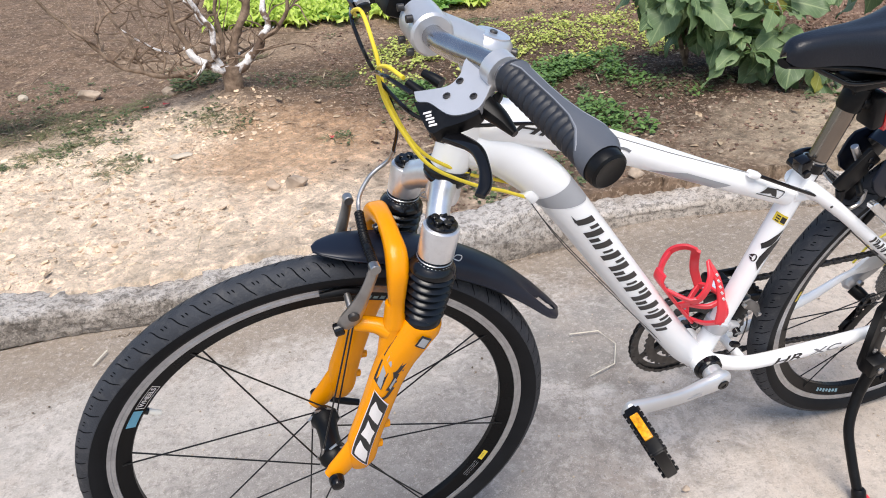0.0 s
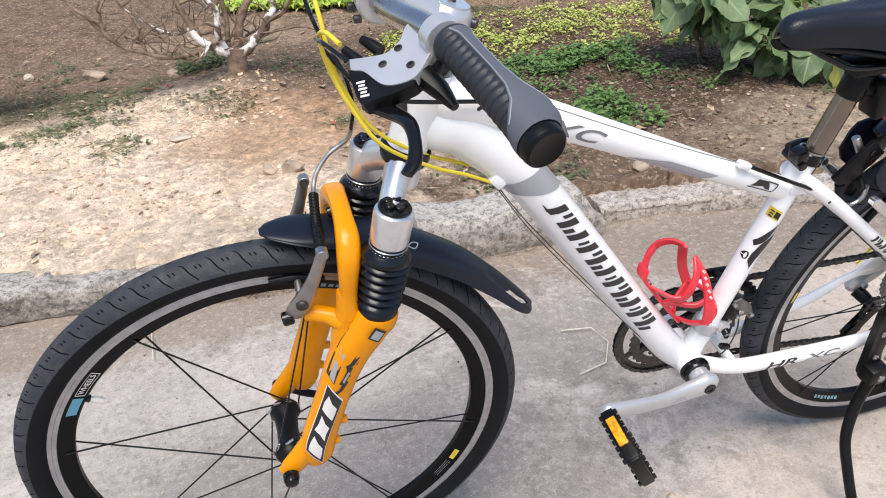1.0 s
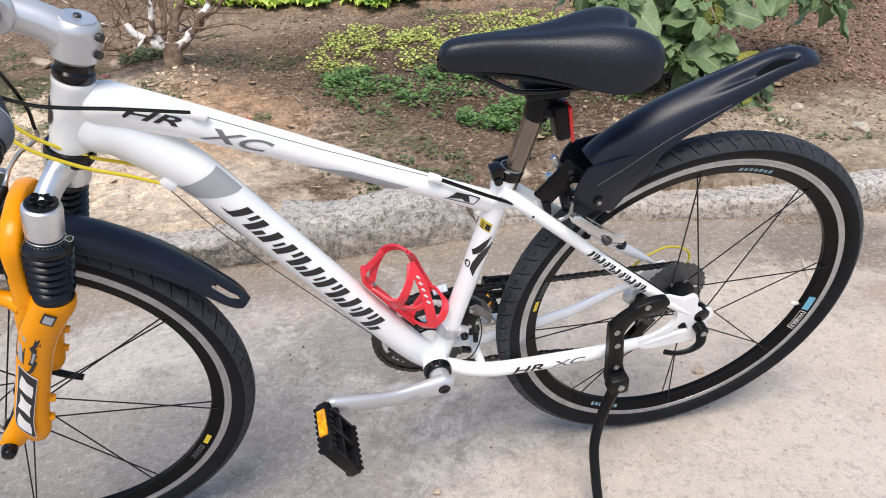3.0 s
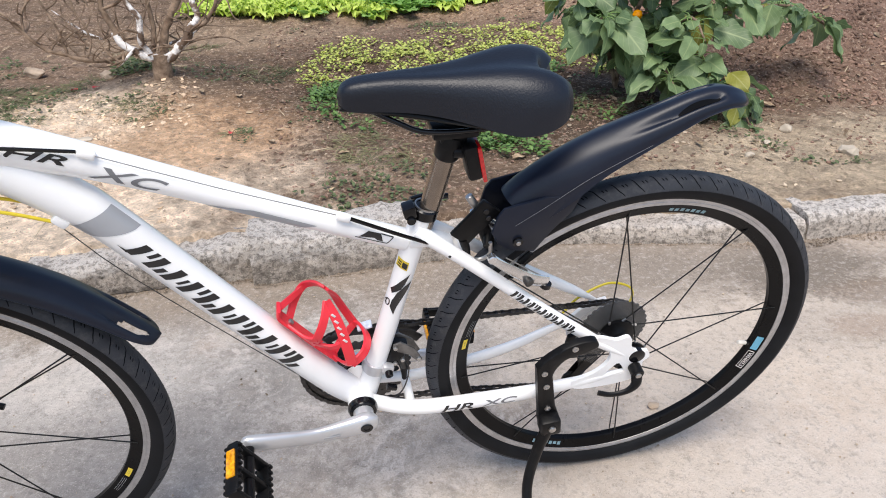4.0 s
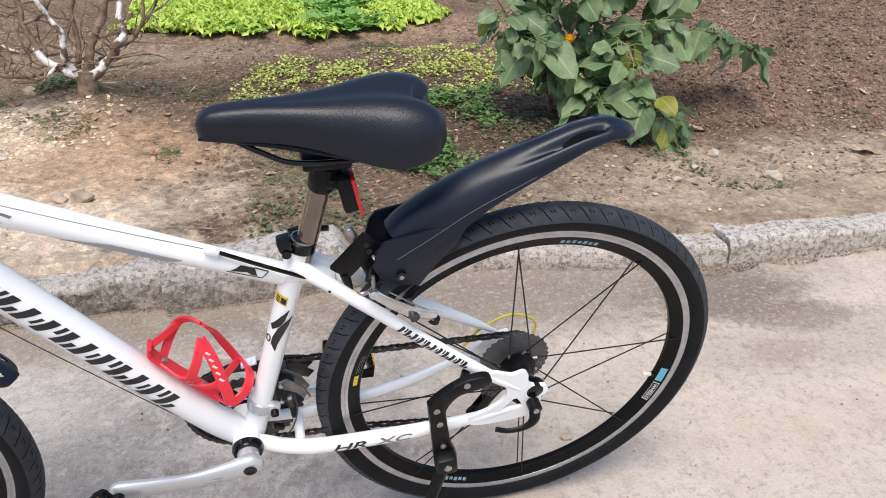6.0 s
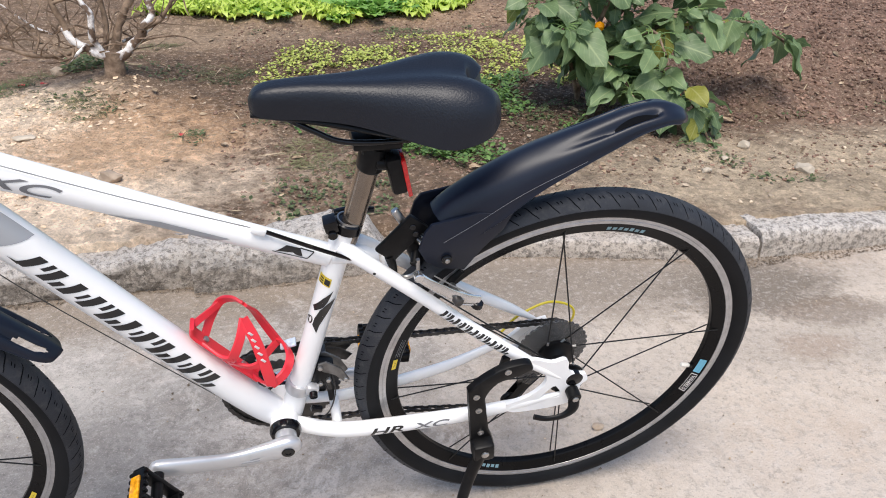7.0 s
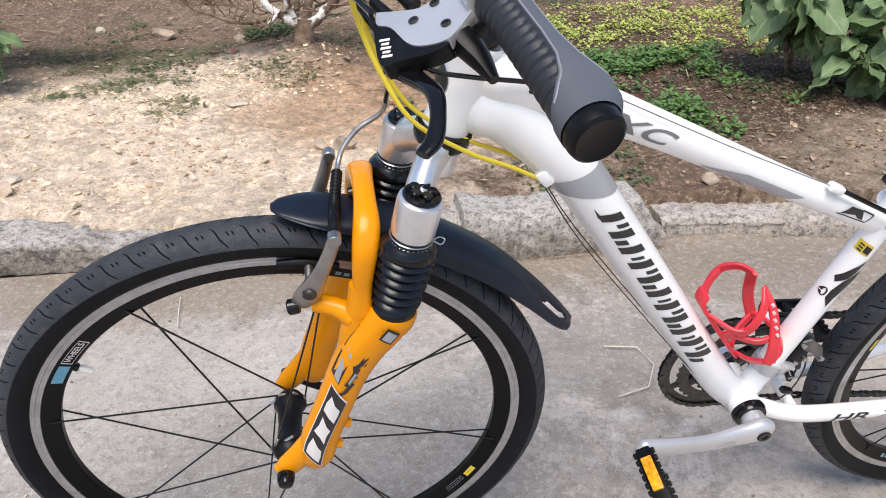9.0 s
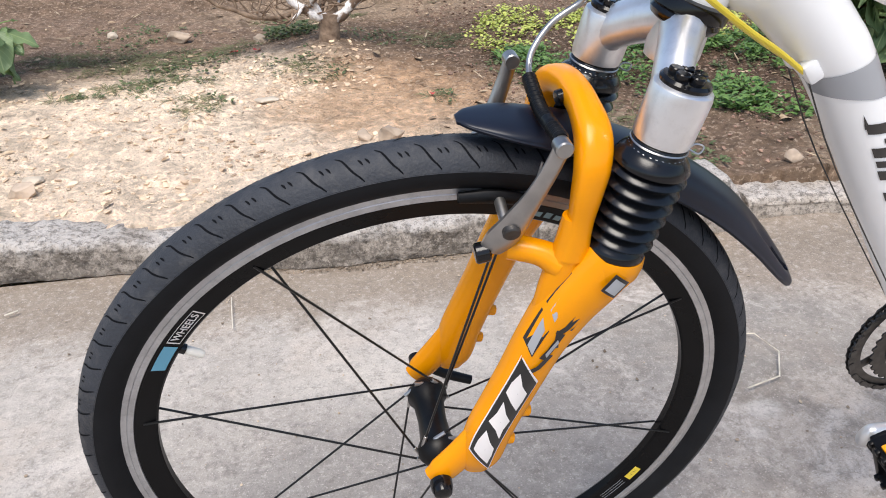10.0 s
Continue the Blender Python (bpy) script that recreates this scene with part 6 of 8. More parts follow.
# cassette, chain and derailleurs
for k, (r, y) in enumerate(((0.062, 0.018), (0.055, 0.022), (0.048, 0.026), (0.042, 0.030), (0.036, 0.034), (0.031, 0.038))):
    bm = bmesh.new()
    n = int(r * 500)
    pr = []
    for j in range(n):
        pr += [(2 * math.pi * j / n, r - 0.003), (2 * math.pi * (j + 0.3) / n, r), (2 * math.pi * (j + 0.6) / n, r)]
    prism([(REAR[0] + q * math.cos(a), REAR[2] + q * math.sin(a)) for a, q in pr], y, y + 0.002, bm, bevel=0)
    part("sprocket", bm, COGS if k % 2 else DARKSTEEL, bike, "dull steel cassette sprocket")
part("spoke_guard", lathe(bmesh.new(), [(0.030, 0.0142), (0.079, 0.0142), (0.081, 0.0148), (0.079, 0.0154), (0.030, 0.0154)], REAR, seg=64, closed=True), SMOKE, bike, "clear plastic spoke guard disc")


def chain(path, name):
    pts = [np.array(p, float) for p in path]
    seglen = [np.linalg.norm(b - a) for a, b in zip(pts, pts[1:])]
    total, pitch = sum(seglen), 0.0127
    cum = np.r_[0, np.cumsum(seglen)]
    at = lambda s: np.array([np.interp(s, cum, [p[k] for p in pts]) for k in range(3)])
    bm = bmesh.new()
    for k in range(int(total / pitch)):
        a, b = Vector(at(k * pitch)), Vector(at((k + 1) * pitch))
        d = (b - a).normalized()
        up = Vector((-d.z, 0, d.x)).normalized()
        off = 0.0034 if k % 2 else 0.0024
        for s in (-1, 1):
            y = Vector((0, s * off, 0))
            outline = []
            for cpt, rng in ((a, (90, 150, 210, 270)), (b, (-90, -30, 30, 90))):
                for g in rng:
                    g = radians(g)
                    outline.append(cpt + d * math.cos(g) * 0.0042 + up * math.sin(g) * 0.0042 + y)
            mid = (a + b) / 2
            outline.insert(4, mid - up * 0.003 + y)
            outline.append(mid + up * 0.003 + y)
            f0 = [bm.verts.new(p) for p in outline]
            f1 = [bm.verts.new(p + Vector((0, s * 0.001, 0))) for p in outline]
            bm.faces.new(f0)
            bm.faces.new(f1)
            for i in range(len(f0)):
                bm.faces.new((f0[i], f0[(i + 1) % len(f0)], f1[(i + 1) % len(f1)], f1[i]))
        cyl(a + Vector((0, -0.0046, 0)), a + Vector((0, 0.0046, 0)), 0.0022, seg=6, bm=bm)
    return part(name, bm, DARKSTEEL, bike, "oily dark bicycle chain")


arc = lambda c, r, a0, a1, y0, y1, n=14: [(c[0] + r * math.cos(radians(a0 + (a1 - a0) * k / n)), y0 + (y1 - y0) * k / n, c[2] + r * math.sin(radians(a0 + (a1 - a0) * k / n))) for k in range(n + 1)]
chain(arc(REAR, 0.042, 60, 95, 0.040, 0.040, 4) + arc(BB, 0.092, 92, 262, 0.050, 0.050, 30) + [(0.80, 0.048, 0.190), (1.010, 0.042, 0.166)] + arc((1.026, 0, 0.182), 0.018, 230, 400, 0.041, 0.041, 10) + [(1.043, 0.041, 0.205)] + arc((1.056, 0, 0.236), 0.018, 190, 20, 0.041, 0.041, 8) + arc(REAR, 0.042, -45, 60, 0.040, 0.040, 8), "chain")
P_UP, P_LOW = (1.056, 0, 0.236), (1.026, 0, 0.182)
bm = bmesh.new()
sweep(bm, [(1.082, 0.072, 0.312), (1.074, 0.080, 0.288), (1.058, 0.086, 0.270), (1.040, 0.086, 0.258), (1.030, 0.080, 0.250)], [0.010, 0.014, 0.018, 0.019, 0.010], seg=18, flat=0.75)
rd = part("rear_derailleur", bm, ALLOYP, bike, "silver and black rear derailleur")
bm = bmesh.new()
for y in (0.034, 0.0475):
    sweep(bm, [(1.062, y, 0.244), (1.044, y, 0.214), (1.022, y, 0.172)], [0.012, 0.010, 0.012], seg=14, flat=0.10)
sweep(bm, [(1.046, 0.078, 0.246), (1.052, 0.060, 0.240), (1.056, 0.048, 0.237)], [0.013, 0.012, 0.010], seg=12)
part("derailleur_cage", bm, PLASTIC, rd, "black derailleur cage")
for p in (P_UP, P_LOW):
    part("pulley", cyl((p[0], 0.038, p[2]), (p[0], 0.046, p[2]), 0.016, seg=20), PLASTIC, rd, "black jockey wheel")
part("pivot_pin", cyl((1.044, 0.070, 0.268), (1.044, 0.062, 0.268), 0.006, seg=12), STEEL, rd, "steel pivot pin")
bm = bmesh.new()
prism([(0.655, 0.366), (0.690, 0.372), (0.725, 0.368), (0.745, 0.350), (0.735, 0.338), (0.700, 0.352), (0.660, 0.350)], 0.040, 0.042, bm)
prism([(0.655, 0.372), (0.690, 0.380), (0.725, 0.374), (0.745, 0.354), (0.735, 0.342), (0.700, 0.356), (0.660, 0.354)], 0.056, 0.058, bm)
block((0.022, 0.030, 0.030), pose(0.690, 0.026, 0.372, 0, 10, 0), bm, 0.004)
sweep(bm, [(0.688, 0.010, 0.395), (0.694, 0.022, 0.372), (0.704, 0.030, 0.340)], [0.006, 0.007, 0.005], seg=10)
cyl((0.694, -0.004, 0.378), (0.706, -0.004, 0.330), 0.0055, bm=bm)
cyl((0.700, 0.014, 0.362), (0.708, 0.014, 0.322), 0.0045, bm=bm)
part("front_derailleur", bm, DARKSTEEL, bike, "dark steel front derailleur with cage")
bm = block((0.026, 0.020, 0.046), pose(0.694, -0.002, 0.368, 0, 16, 0), bevel=0.005)
sweep(bm, [(0.676, -0.004, 0.346), (0.690, -0.004, 0.350), (0.698, 0.002, 0.362)], [0.009, 0.010, 0.008], seg=12)
sweep(bm, [(0.698, 0.0, 0.350), (0.705, 0.0, 0.325), (0.706, -0.002, 0.300)], [0.008, 0.006, 0.004], seg=10)
fd = part("derailleur_body", bm, PLASTIC, bike, "black front derailleur body on its clamp")
bm = bmesh.new()
for y in (-0.013, 0.008):
    prism([(0.688, 0.392), (0.700, 0.396), (0.722, 0.378), (0.734, 0.352), (0.728, 0.346), (0.712, 0.366), (0.694, 0.376)], y, y + 0.003, bm, 0.001)
part("derailleur_link", bm, COGS, fd, "dull steel derailleur link")
for x, z in ((0.691, 0.386), (0.702, 0.358), (0.690, 0.352), (0.728, 0.356)):
    part("pivot_pin", cyl((x, -0.010, z), (x, -0.0165, z), 0.0036, seg=12), STEEL, fd, "steel pivot pin")
part("shift_cable", tube([(0.706, -0.004, 0.372), (0.712, -0.012, 0.330), (0.700, -0.016, 0.286), (0.676, -0.012, 0.262)], 0.0012, seg=6), DARKSTEEL, fd, "thin bare shift cable")
part("derailleur_plate", block((0.024, 0.016, 0.004), pose(0.648, 0.026, 0.405, 0, -14, 0), bevel=0.001), CLEAR_LABEL, bike, "pale blue label on the derailleur")
part("bottle_bolt", block((0.016, 0.012, 0.010), pose(0.607, -0.004, 0.362, 0, 50, 0), bevel=0.003), GLOSSB, bike, "black rubber cable block on the down tube")
part("cable_guide", block((0.018, 0.010, 0.009), pose(0.681, -0.030, 0.315, 0, 20, 0), bevel=0.003), GLOSSB, bike, "black cable guide")
# rear skewer
bm = cyl((1.077, -0.070, 0.328), (1.077, -0.090, 0.326), 0.0108)
sweep(bm, [(1.077, -0.083, 0.326), (1.075, -0.092, 0.308), (1.060, -0.094, 0.295), (1.035, -0.092, 0.290), (1.014, -0.088, 0.294)], [0.010, 0.009, 0.0062, 0.0052, 0.0052], seg=12, flat=0.7)
qr = part("skewer_lever", bm, PLASTIC, bike, "black curved quick-release lever")
part("skewer_bolt", cyl((1.077, -0.0895, 0.326), (1.077, -0.0925, 0.326), 0.0052, seg=14), STEEL, qr, "steel bolt head")
part("axle_end", lathe(bmesh.new(), [(0.010, 0.058), (0.014, 0.060), (0.014, 0.068), (0.010, 0.070)], (1.079, -0.13, 0.349), seg=20), GLOSSB, bike, "black axle lock nut")

# kickstand
bm = bmesh.new()
prism([tuple(q) for q in spline([(0.899, 0.378), (0.913, 0.395), (0.932, 0.410), (0.954, 0.422), (0.983, 0.4255), (0.9935, 0.418), (0.992, 0.408), (0.965, 0.397), (0.944, 0.390), (0.929, 0.367), (0.929, 0.343), (0.940, 0.284), (0.952, 0.250), (0.948, 0.234), (0.930, 0.226), (0.917, 0.240), (0.912, 0.276), (0.904, 0.336), (0.899, 0.378)], 3)][:-1], -0.092, -0.079, bm, 0.003)
prism([(0.962, 0.396), (0.976, 0.404), (0.968, 0.345), (0.956, 0.345)], -0.052, -0.044, bm, 0.003)
block((0.034, 0.030, 0.036), pose(0.931, -0.098, 0.250, 0, -6, 0), bm, 0.005)
stand = part("kickstand", bm, PLASTIC, bike, "black alloy kickstand clamped to the stays, folded down")
for x, z, y in ((0.9555, 0.414, -0.092), (0.912, 0.367, -0.092), (0.9185, 0.335, -0.092), (0.927, 0.280, -0.092)):
    part("stand_bolt", lathe(bmesh.new(), [(0.0052, 0), (0.0052, 0.0022), (0.0028, 0.0026), (0.0026, 0.001)], (x, y + 0.0005, z), (0, -1, 0), seg=14), STEEL, stand, "steel socket bolt")
part("stand_bolt", cyl((0.931, -0.1125, 0.252), (0.931, -0.1165, 0.252), 0.0062, seg=16), STEEL, stand, "bright pivot bolt")
FOOT = Vector((0.887, -0.2165, 0.0365))
part("stand_leg", tube([(0.929, -0.102, 0.246), (0.911, -0.112, 0.194), (0.893, -0.136, 0.140), (0.888, -0.172, 0.092), FOOT + Vector((0, 0.004, 0.006))], [0.0105, 0.0095, 0.0088, 0.0086, 0.0086], seg=16, n=8), PLASTIC, stand, "curved black stand leg")
part("stand_foot", lathe(bmesh.new(), [(0.0115, -0.004), (0.0125, 0.0), (0.0120, 0.018), (0.0095, 0.022)], FOOT, (0.0, 0.45, 0.89), seg=16), PLASTIC, stand, "black plastic foot")
part("stand_tip", block((0.014, 0.010, 0.010), pose(FOOT.x + 0.009, FOOT.y - 0.003, FOOT.z + 0.004, 10, 0, 0), bevel=0.003), RED, stand, "red adjuster on the foot")

# bottle cage: s along the down tube, o outward from its axis, y sideways
def cg(s, o, y):
    d, n = Vector((0.613, 0, -0.790)), Vector((0.790, 0, 0.613))
    return Vector((0.503, 0, 0.447)) + d * s + n * o + Vector((0, y, 0))


bm = bmesh.new()


def band(line, half, thick=0.0022):
    """A flat strap along the line, its face turned to the bottle's axis."""
    rows = []
    pts = spline([tuple(q) for q in line], 8)
    for i, q in enumerate(pts):
        p = cg(*q)
        d = (cg(*pts[min(i + 1, len(pts) - 1)]) - cg(*pts[max(i - 1, 0)])).normalized()
        r = p - cg(q[0], 0.072, 0)
        r = (r - d * r.dot(d)).normalized()
        w = d.cross(r)
        rows.append([p + w * half * a + r * thick * b for a, b in ((-1, -0.4), (-0.85, -1), (0.85, -1), (1, -0.4), (1, 0.4), (0.85, 1), (-0.85, 1), (-1, 0.4))])
    polyring(rows, bm)


band([(-0.022, 0.044, 0.0), (-0.016, 0.037, 0.0), (-0.006, 0.0325, 0.0), (0.03, 0.031, 0.0), (0.07, 0.030, 0.0), (0.118, 0.030, 0.0)], 0.012, 0.0028)
CURVES = [[(0.012, 0.033, 0.010), (0.006, 0.050, 0.030), (-0.002, 0.075, 0.036), (0.001, 0.095, 0.028), (0.012, 0.105, 0.018)], [(0.012, 0.105, 0.018), (0.040, 0.098, 0.030), (0.075, 0.086, 0.037), (0.114, 0.076, 0.036)],
          [(0.0100, 0.106, -0.014), (0.020, 0.090, -0.034), (0.036, 0.062, -0.038), (0.056, 0.034, -0.014)], [(0.0100, 0.106, -0.014), (0.042, 0.098, -0.031), (0.080, 0.080, -0.042), (0.112, 0.062, -0.043)],
          [(0.112, 0.062, -0.043), (0.118, 0.082, -0.030), (0.121, 0.091, -0.004), (0.118, 0.086, 0.024), (0.114, 0.076, 0.036)], [(0.112, 0.062, -0.043), (0.116, 0.043, -0.024), (0.112, 0.032, -0.006)], [(0.112, 0.032, 0.006), (0.116, 0.046, 0.024), (0.114, 0.076, 0.036)],
          [(-0.016, 0.040, 0.006), (-0.006, 0.056, 0.024), (-0.001, 0.072, 0.035)], [(0.010, 0.033, -0.008), (0.030, 0.046, -0.030), (0.038, 0.060, -0.038)], [(0.050, 0.044, -0.026), (0.066, 0.064, -0.038), (0.070, 0.084, -0.040)]]
for k, line in enumerate(CURVES):
    band(line, (0.0066, 0.0072, 0.0066, 0.0080, 0.0080, 0.0060, 0.0060, 0.0050, 0.0050, 0.0046)[k])
cage = part("bottle_cage", bm, RED, bike, "glossy red plastic bottle cage, empty")
for s in (0.012, 0.085):
    part("cage_bolt", cyl(cg(s, 0.0335, 0), cg(s, 0.0375, 0), 0.0048, seg=12), STEEL, cage, "steel mounting bolt")
for k in range(5):
    part("pale_mark", block((0.0035, 0.0008, 0.008), Matrix.Translation(cg(0.066 - 0.0100 * k, 0.0885 + 0.0036 * k, -0.0440 + 0.0034 * k)) @ pose(0, 0, 0, 0, -40, 0), bevel=0.0002), WHITE_DECAL, cage, "small white mark")

# cables
def cable(name, pts, r, material, label, n=8):
    return part(name, tube(pts, r, seg=8, n=n), material, bike, label)


cable("gear_cable", [(0.116, -0.094, 0.909), (0.108, -0.064, 0.908), (0.106, -0.034, 0.890), (0.114, -0.022, 0.852), (0.130, -0.032, 0.815), (0.155, -0.045, 0.778), (0.205, -0.042, 0.742), (0.250, -0.028, 0.714), (0.284, -0.018, 0.691)], 0.0022, YCABLE, "yellow gear cable housing looping to the down tube")
cable("gear_cable", [(0.112, 0.086, 0.901), (0.106, 0.070, 0.912), (0.108, 0.030, 0.925), (0.112, -0.005, 0.895), (0.120, -0.014, 0.845), (0.150, -0.020, 0.785), (0.200, -0.018, 0.745), (0.245, 0.0, 0.715), (0.284, 0.012, 0.691)], 0.0022, YCABLE, "yellow gear cable housing looping to the down tube")
cable("brake_cable", [(0.112, 0.110, 0.900), (0.105, 0.070, 0.900), (0.112, 0.040, 0.870), (0.134, 0.040, 0.820), (0.143, 0.050, 0.775), (0.140, 0.060, 0.740)], 0.0023, GLOSSB, "black brake cable housing")
cable("brake_cable", [(0.116, -0.118, 0.906), (0.102, -0.074, 0.905), (0.108, -0.014, 0.876), (0.138, -0.030, 0.838), (0.171, -0.033, 0.820), (0.205, -0.033, 0.812), (0.260, -0.030, 0.803), (0.333, -0.019, 0.785)], 0.0023, GLOSSB, "black brake cable housing")
cable("brake_wire", [(0.350, -0.017, 0.776), (0.480, -0.016, 0.715), (0.618, -0.014, 0.655)], 0.0007, STEEL, "bare steel cable", 2)
cable("brake_cable", [(0.634, -0.015, 0.648), (0.700, -0.022, 0.617), (0.768, -0.026, 0.5855)], 0.0028, GLOSSB, "black brake cable housing")
cable("cable_ferrule", [(0.764, -0.026, 0.5875), (0.789, -0.026, 0.569)], 0.0036, STEEL, "steel cable ferrule", 2)
cable("brake_noodle", [(0.789, -0.026, 0.569), (0.811, -0.028, 0.561), (0.8265, -0.030, 0.571), (0.8265, -0.030, 0.592)], 0.0030, STEEL, "bent steel cable noodle")
for y in (-0.020, 0.010):
    cable("gear_wire", [(0.290, y, 0.683), (0.345, y, 0.600), (0.470, y * 0.8, 0.442), (0.615, y * 0.5, 0.262)], 0.0007, DARKSTEEL, "thin dark shift wire", 3)
cable("gear_cable", [(1.000, 0.066, 0.330), (1.030, 0.072, 0.360), (1.082, 0.076, 0.380), (1.126, 0.074, 0.364), (1.130, 0.074, 0.328), (1.095, 0.074, 0.290)], 0.0022, YCABLE, "yellow gear cable housing behind the cassette")
part("bar_block", block((0.030, 0.050, 0.030), pose(0.150, 0.060, 0.925, 0, 20, 0), bevel=0.006), PLASTIC, bar, "black plastic mount on the handlebar")

# ---- kerb of worn concrete lengths ----
rng = np.random.default_rng(11)
kerb = tagged(new("kerb"), "low worn concrete kerb between path and garden", "kerb", "", "structure")


def kerb_stone(x0, x1, height, wear, dy=0.0, depth=0.110, slope=False):
    n = max(6, int((x1 - x0) / 0.011))
    sec = [(0.0, -0.03), (0.0, 0.25), (0.002, 0.55), (0.006, 0.82), (0.016, 0.96), (0.034, 1.0), (0.06, 1.0), (0.09, 1.0), (0.115, 0.99), (0.135, 0.95), (0.145, 0.80), (0.145, 0.30)]
    # finer steps across the section
    sec = [(q[0] * depth / 0.145, q[1]) for q in spline(sec, 3)]
    rows = []
    for i in range(n + 1):
        u = i / n
        x = x0 + (x1 - x0) * u
        end = 1 - 0.15 * (math.exp(-(u * (x1 - x0) / 0.012)) + math.exp(-((1 - u) * (x1 - x0) / 0.012)))
        slump = float(sstep(x, x1 - 0.08, x1)) if slope else 0.0
        h = height * (1 - 0.62 * slump) * (1 + wear * float(fbm(np.array(x * 1.0), np.array(3.0), 2.3, 3))) * (0.92 + 0.08 * end)
        row = []
        for yo, zf in sec:
            a = np.array(x)
            b = np.array(yo + zf)
            k = wear * 0.034 * float(fbm(a + 5, b * 0.25, 14, 5, 0.72)) + 0.005 * float(fbm(a + 9, b * 0.3, 46, 3, 0.7))
            row.append((x, float(kerb_front(x)) + dy + yo + k * 0.7 + (1 - end) * 0.004, ZG + (h * zf + (k * zf if zf > 0.5 else 0)) ))
        rows.append(row)
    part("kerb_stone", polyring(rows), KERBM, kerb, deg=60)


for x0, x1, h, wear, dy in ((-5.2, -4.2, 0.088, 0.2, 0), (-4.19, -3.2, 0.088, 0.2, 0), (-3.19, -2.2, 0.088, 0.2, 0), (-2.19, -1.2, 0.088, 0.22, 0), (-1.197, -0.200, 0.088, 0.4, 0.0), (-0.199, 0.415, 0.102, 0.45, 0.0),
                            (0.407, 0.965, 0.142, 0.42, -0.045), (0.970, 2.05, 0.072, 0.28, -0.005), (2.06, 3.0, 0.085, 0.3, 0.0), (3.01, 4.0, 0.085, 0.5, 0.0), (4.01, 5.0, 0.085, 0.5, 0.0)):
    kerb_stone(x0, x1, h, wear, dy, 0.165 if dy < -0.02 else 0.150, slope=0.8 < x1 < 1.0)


def rock(name, x, y, size, label, material, group="", squash=0.55, z=None, turn=0.0, sharp=0.25, sink=0.25):
    bm = bmesh.new()
    seed = rng.random() * 100
    rnd = random.Random(int(seed * 1000))
    for _ in range(26):
        bm.verts.new(Vector((rnd.gauss(0, 1), rnd.gauss(0, 1), rnd.gauss(0, 1))).normalized() * 0.5 * rnd.uniform(0.85, 1.1))
    hull = bmesh.ops.convex_hull(bm, input=bm.verts[:])
    bmesh.ops.delete(bm, geom=[v for v in bm.verts if not v.link_faces], context="VERTS")
    bmesh.ops.bevel(bm, geom=bm.edges[:], offset=0.035, segments=2, affect="EDGES", clamp_overlap=True)
    bmesh.ops.triangulate(bm, faces=bm.faces[:])
    bmesh.ops.subdivide_edges(bm, edges=bm.edges[:], cuts=1, use_grid_fill=True)
    for v in bm.verts:
        n = noise.noise(v.co * 2.2 + Vector((seed, 0, 0)))
        v.co *= 1 + sharp * n + 0.06 * noise.noise(v.co * 9 + Vector((seed, 3, 0)))
        v.co = Vector((v.co.x * size[0], v.co.y * size[1], v.co.z * size[2]))
    me = bpy.data.meshes.new(name)
    bm.to_mesh(me)
    bm.free()
    smooth(me, 26)
    me.materials.append(material)
    ob = new(name, me)
    zz = (float(soil_height(x, y)) if y > 1.0 else ZG - 0.004 + float(path_rise(x))) if z is None else z
    ob.matrix_world = pose(x, y, zz + size[2] * (0.5 - sink), 0, 0, turn)
    return tagged(ob, label, "stone", group)


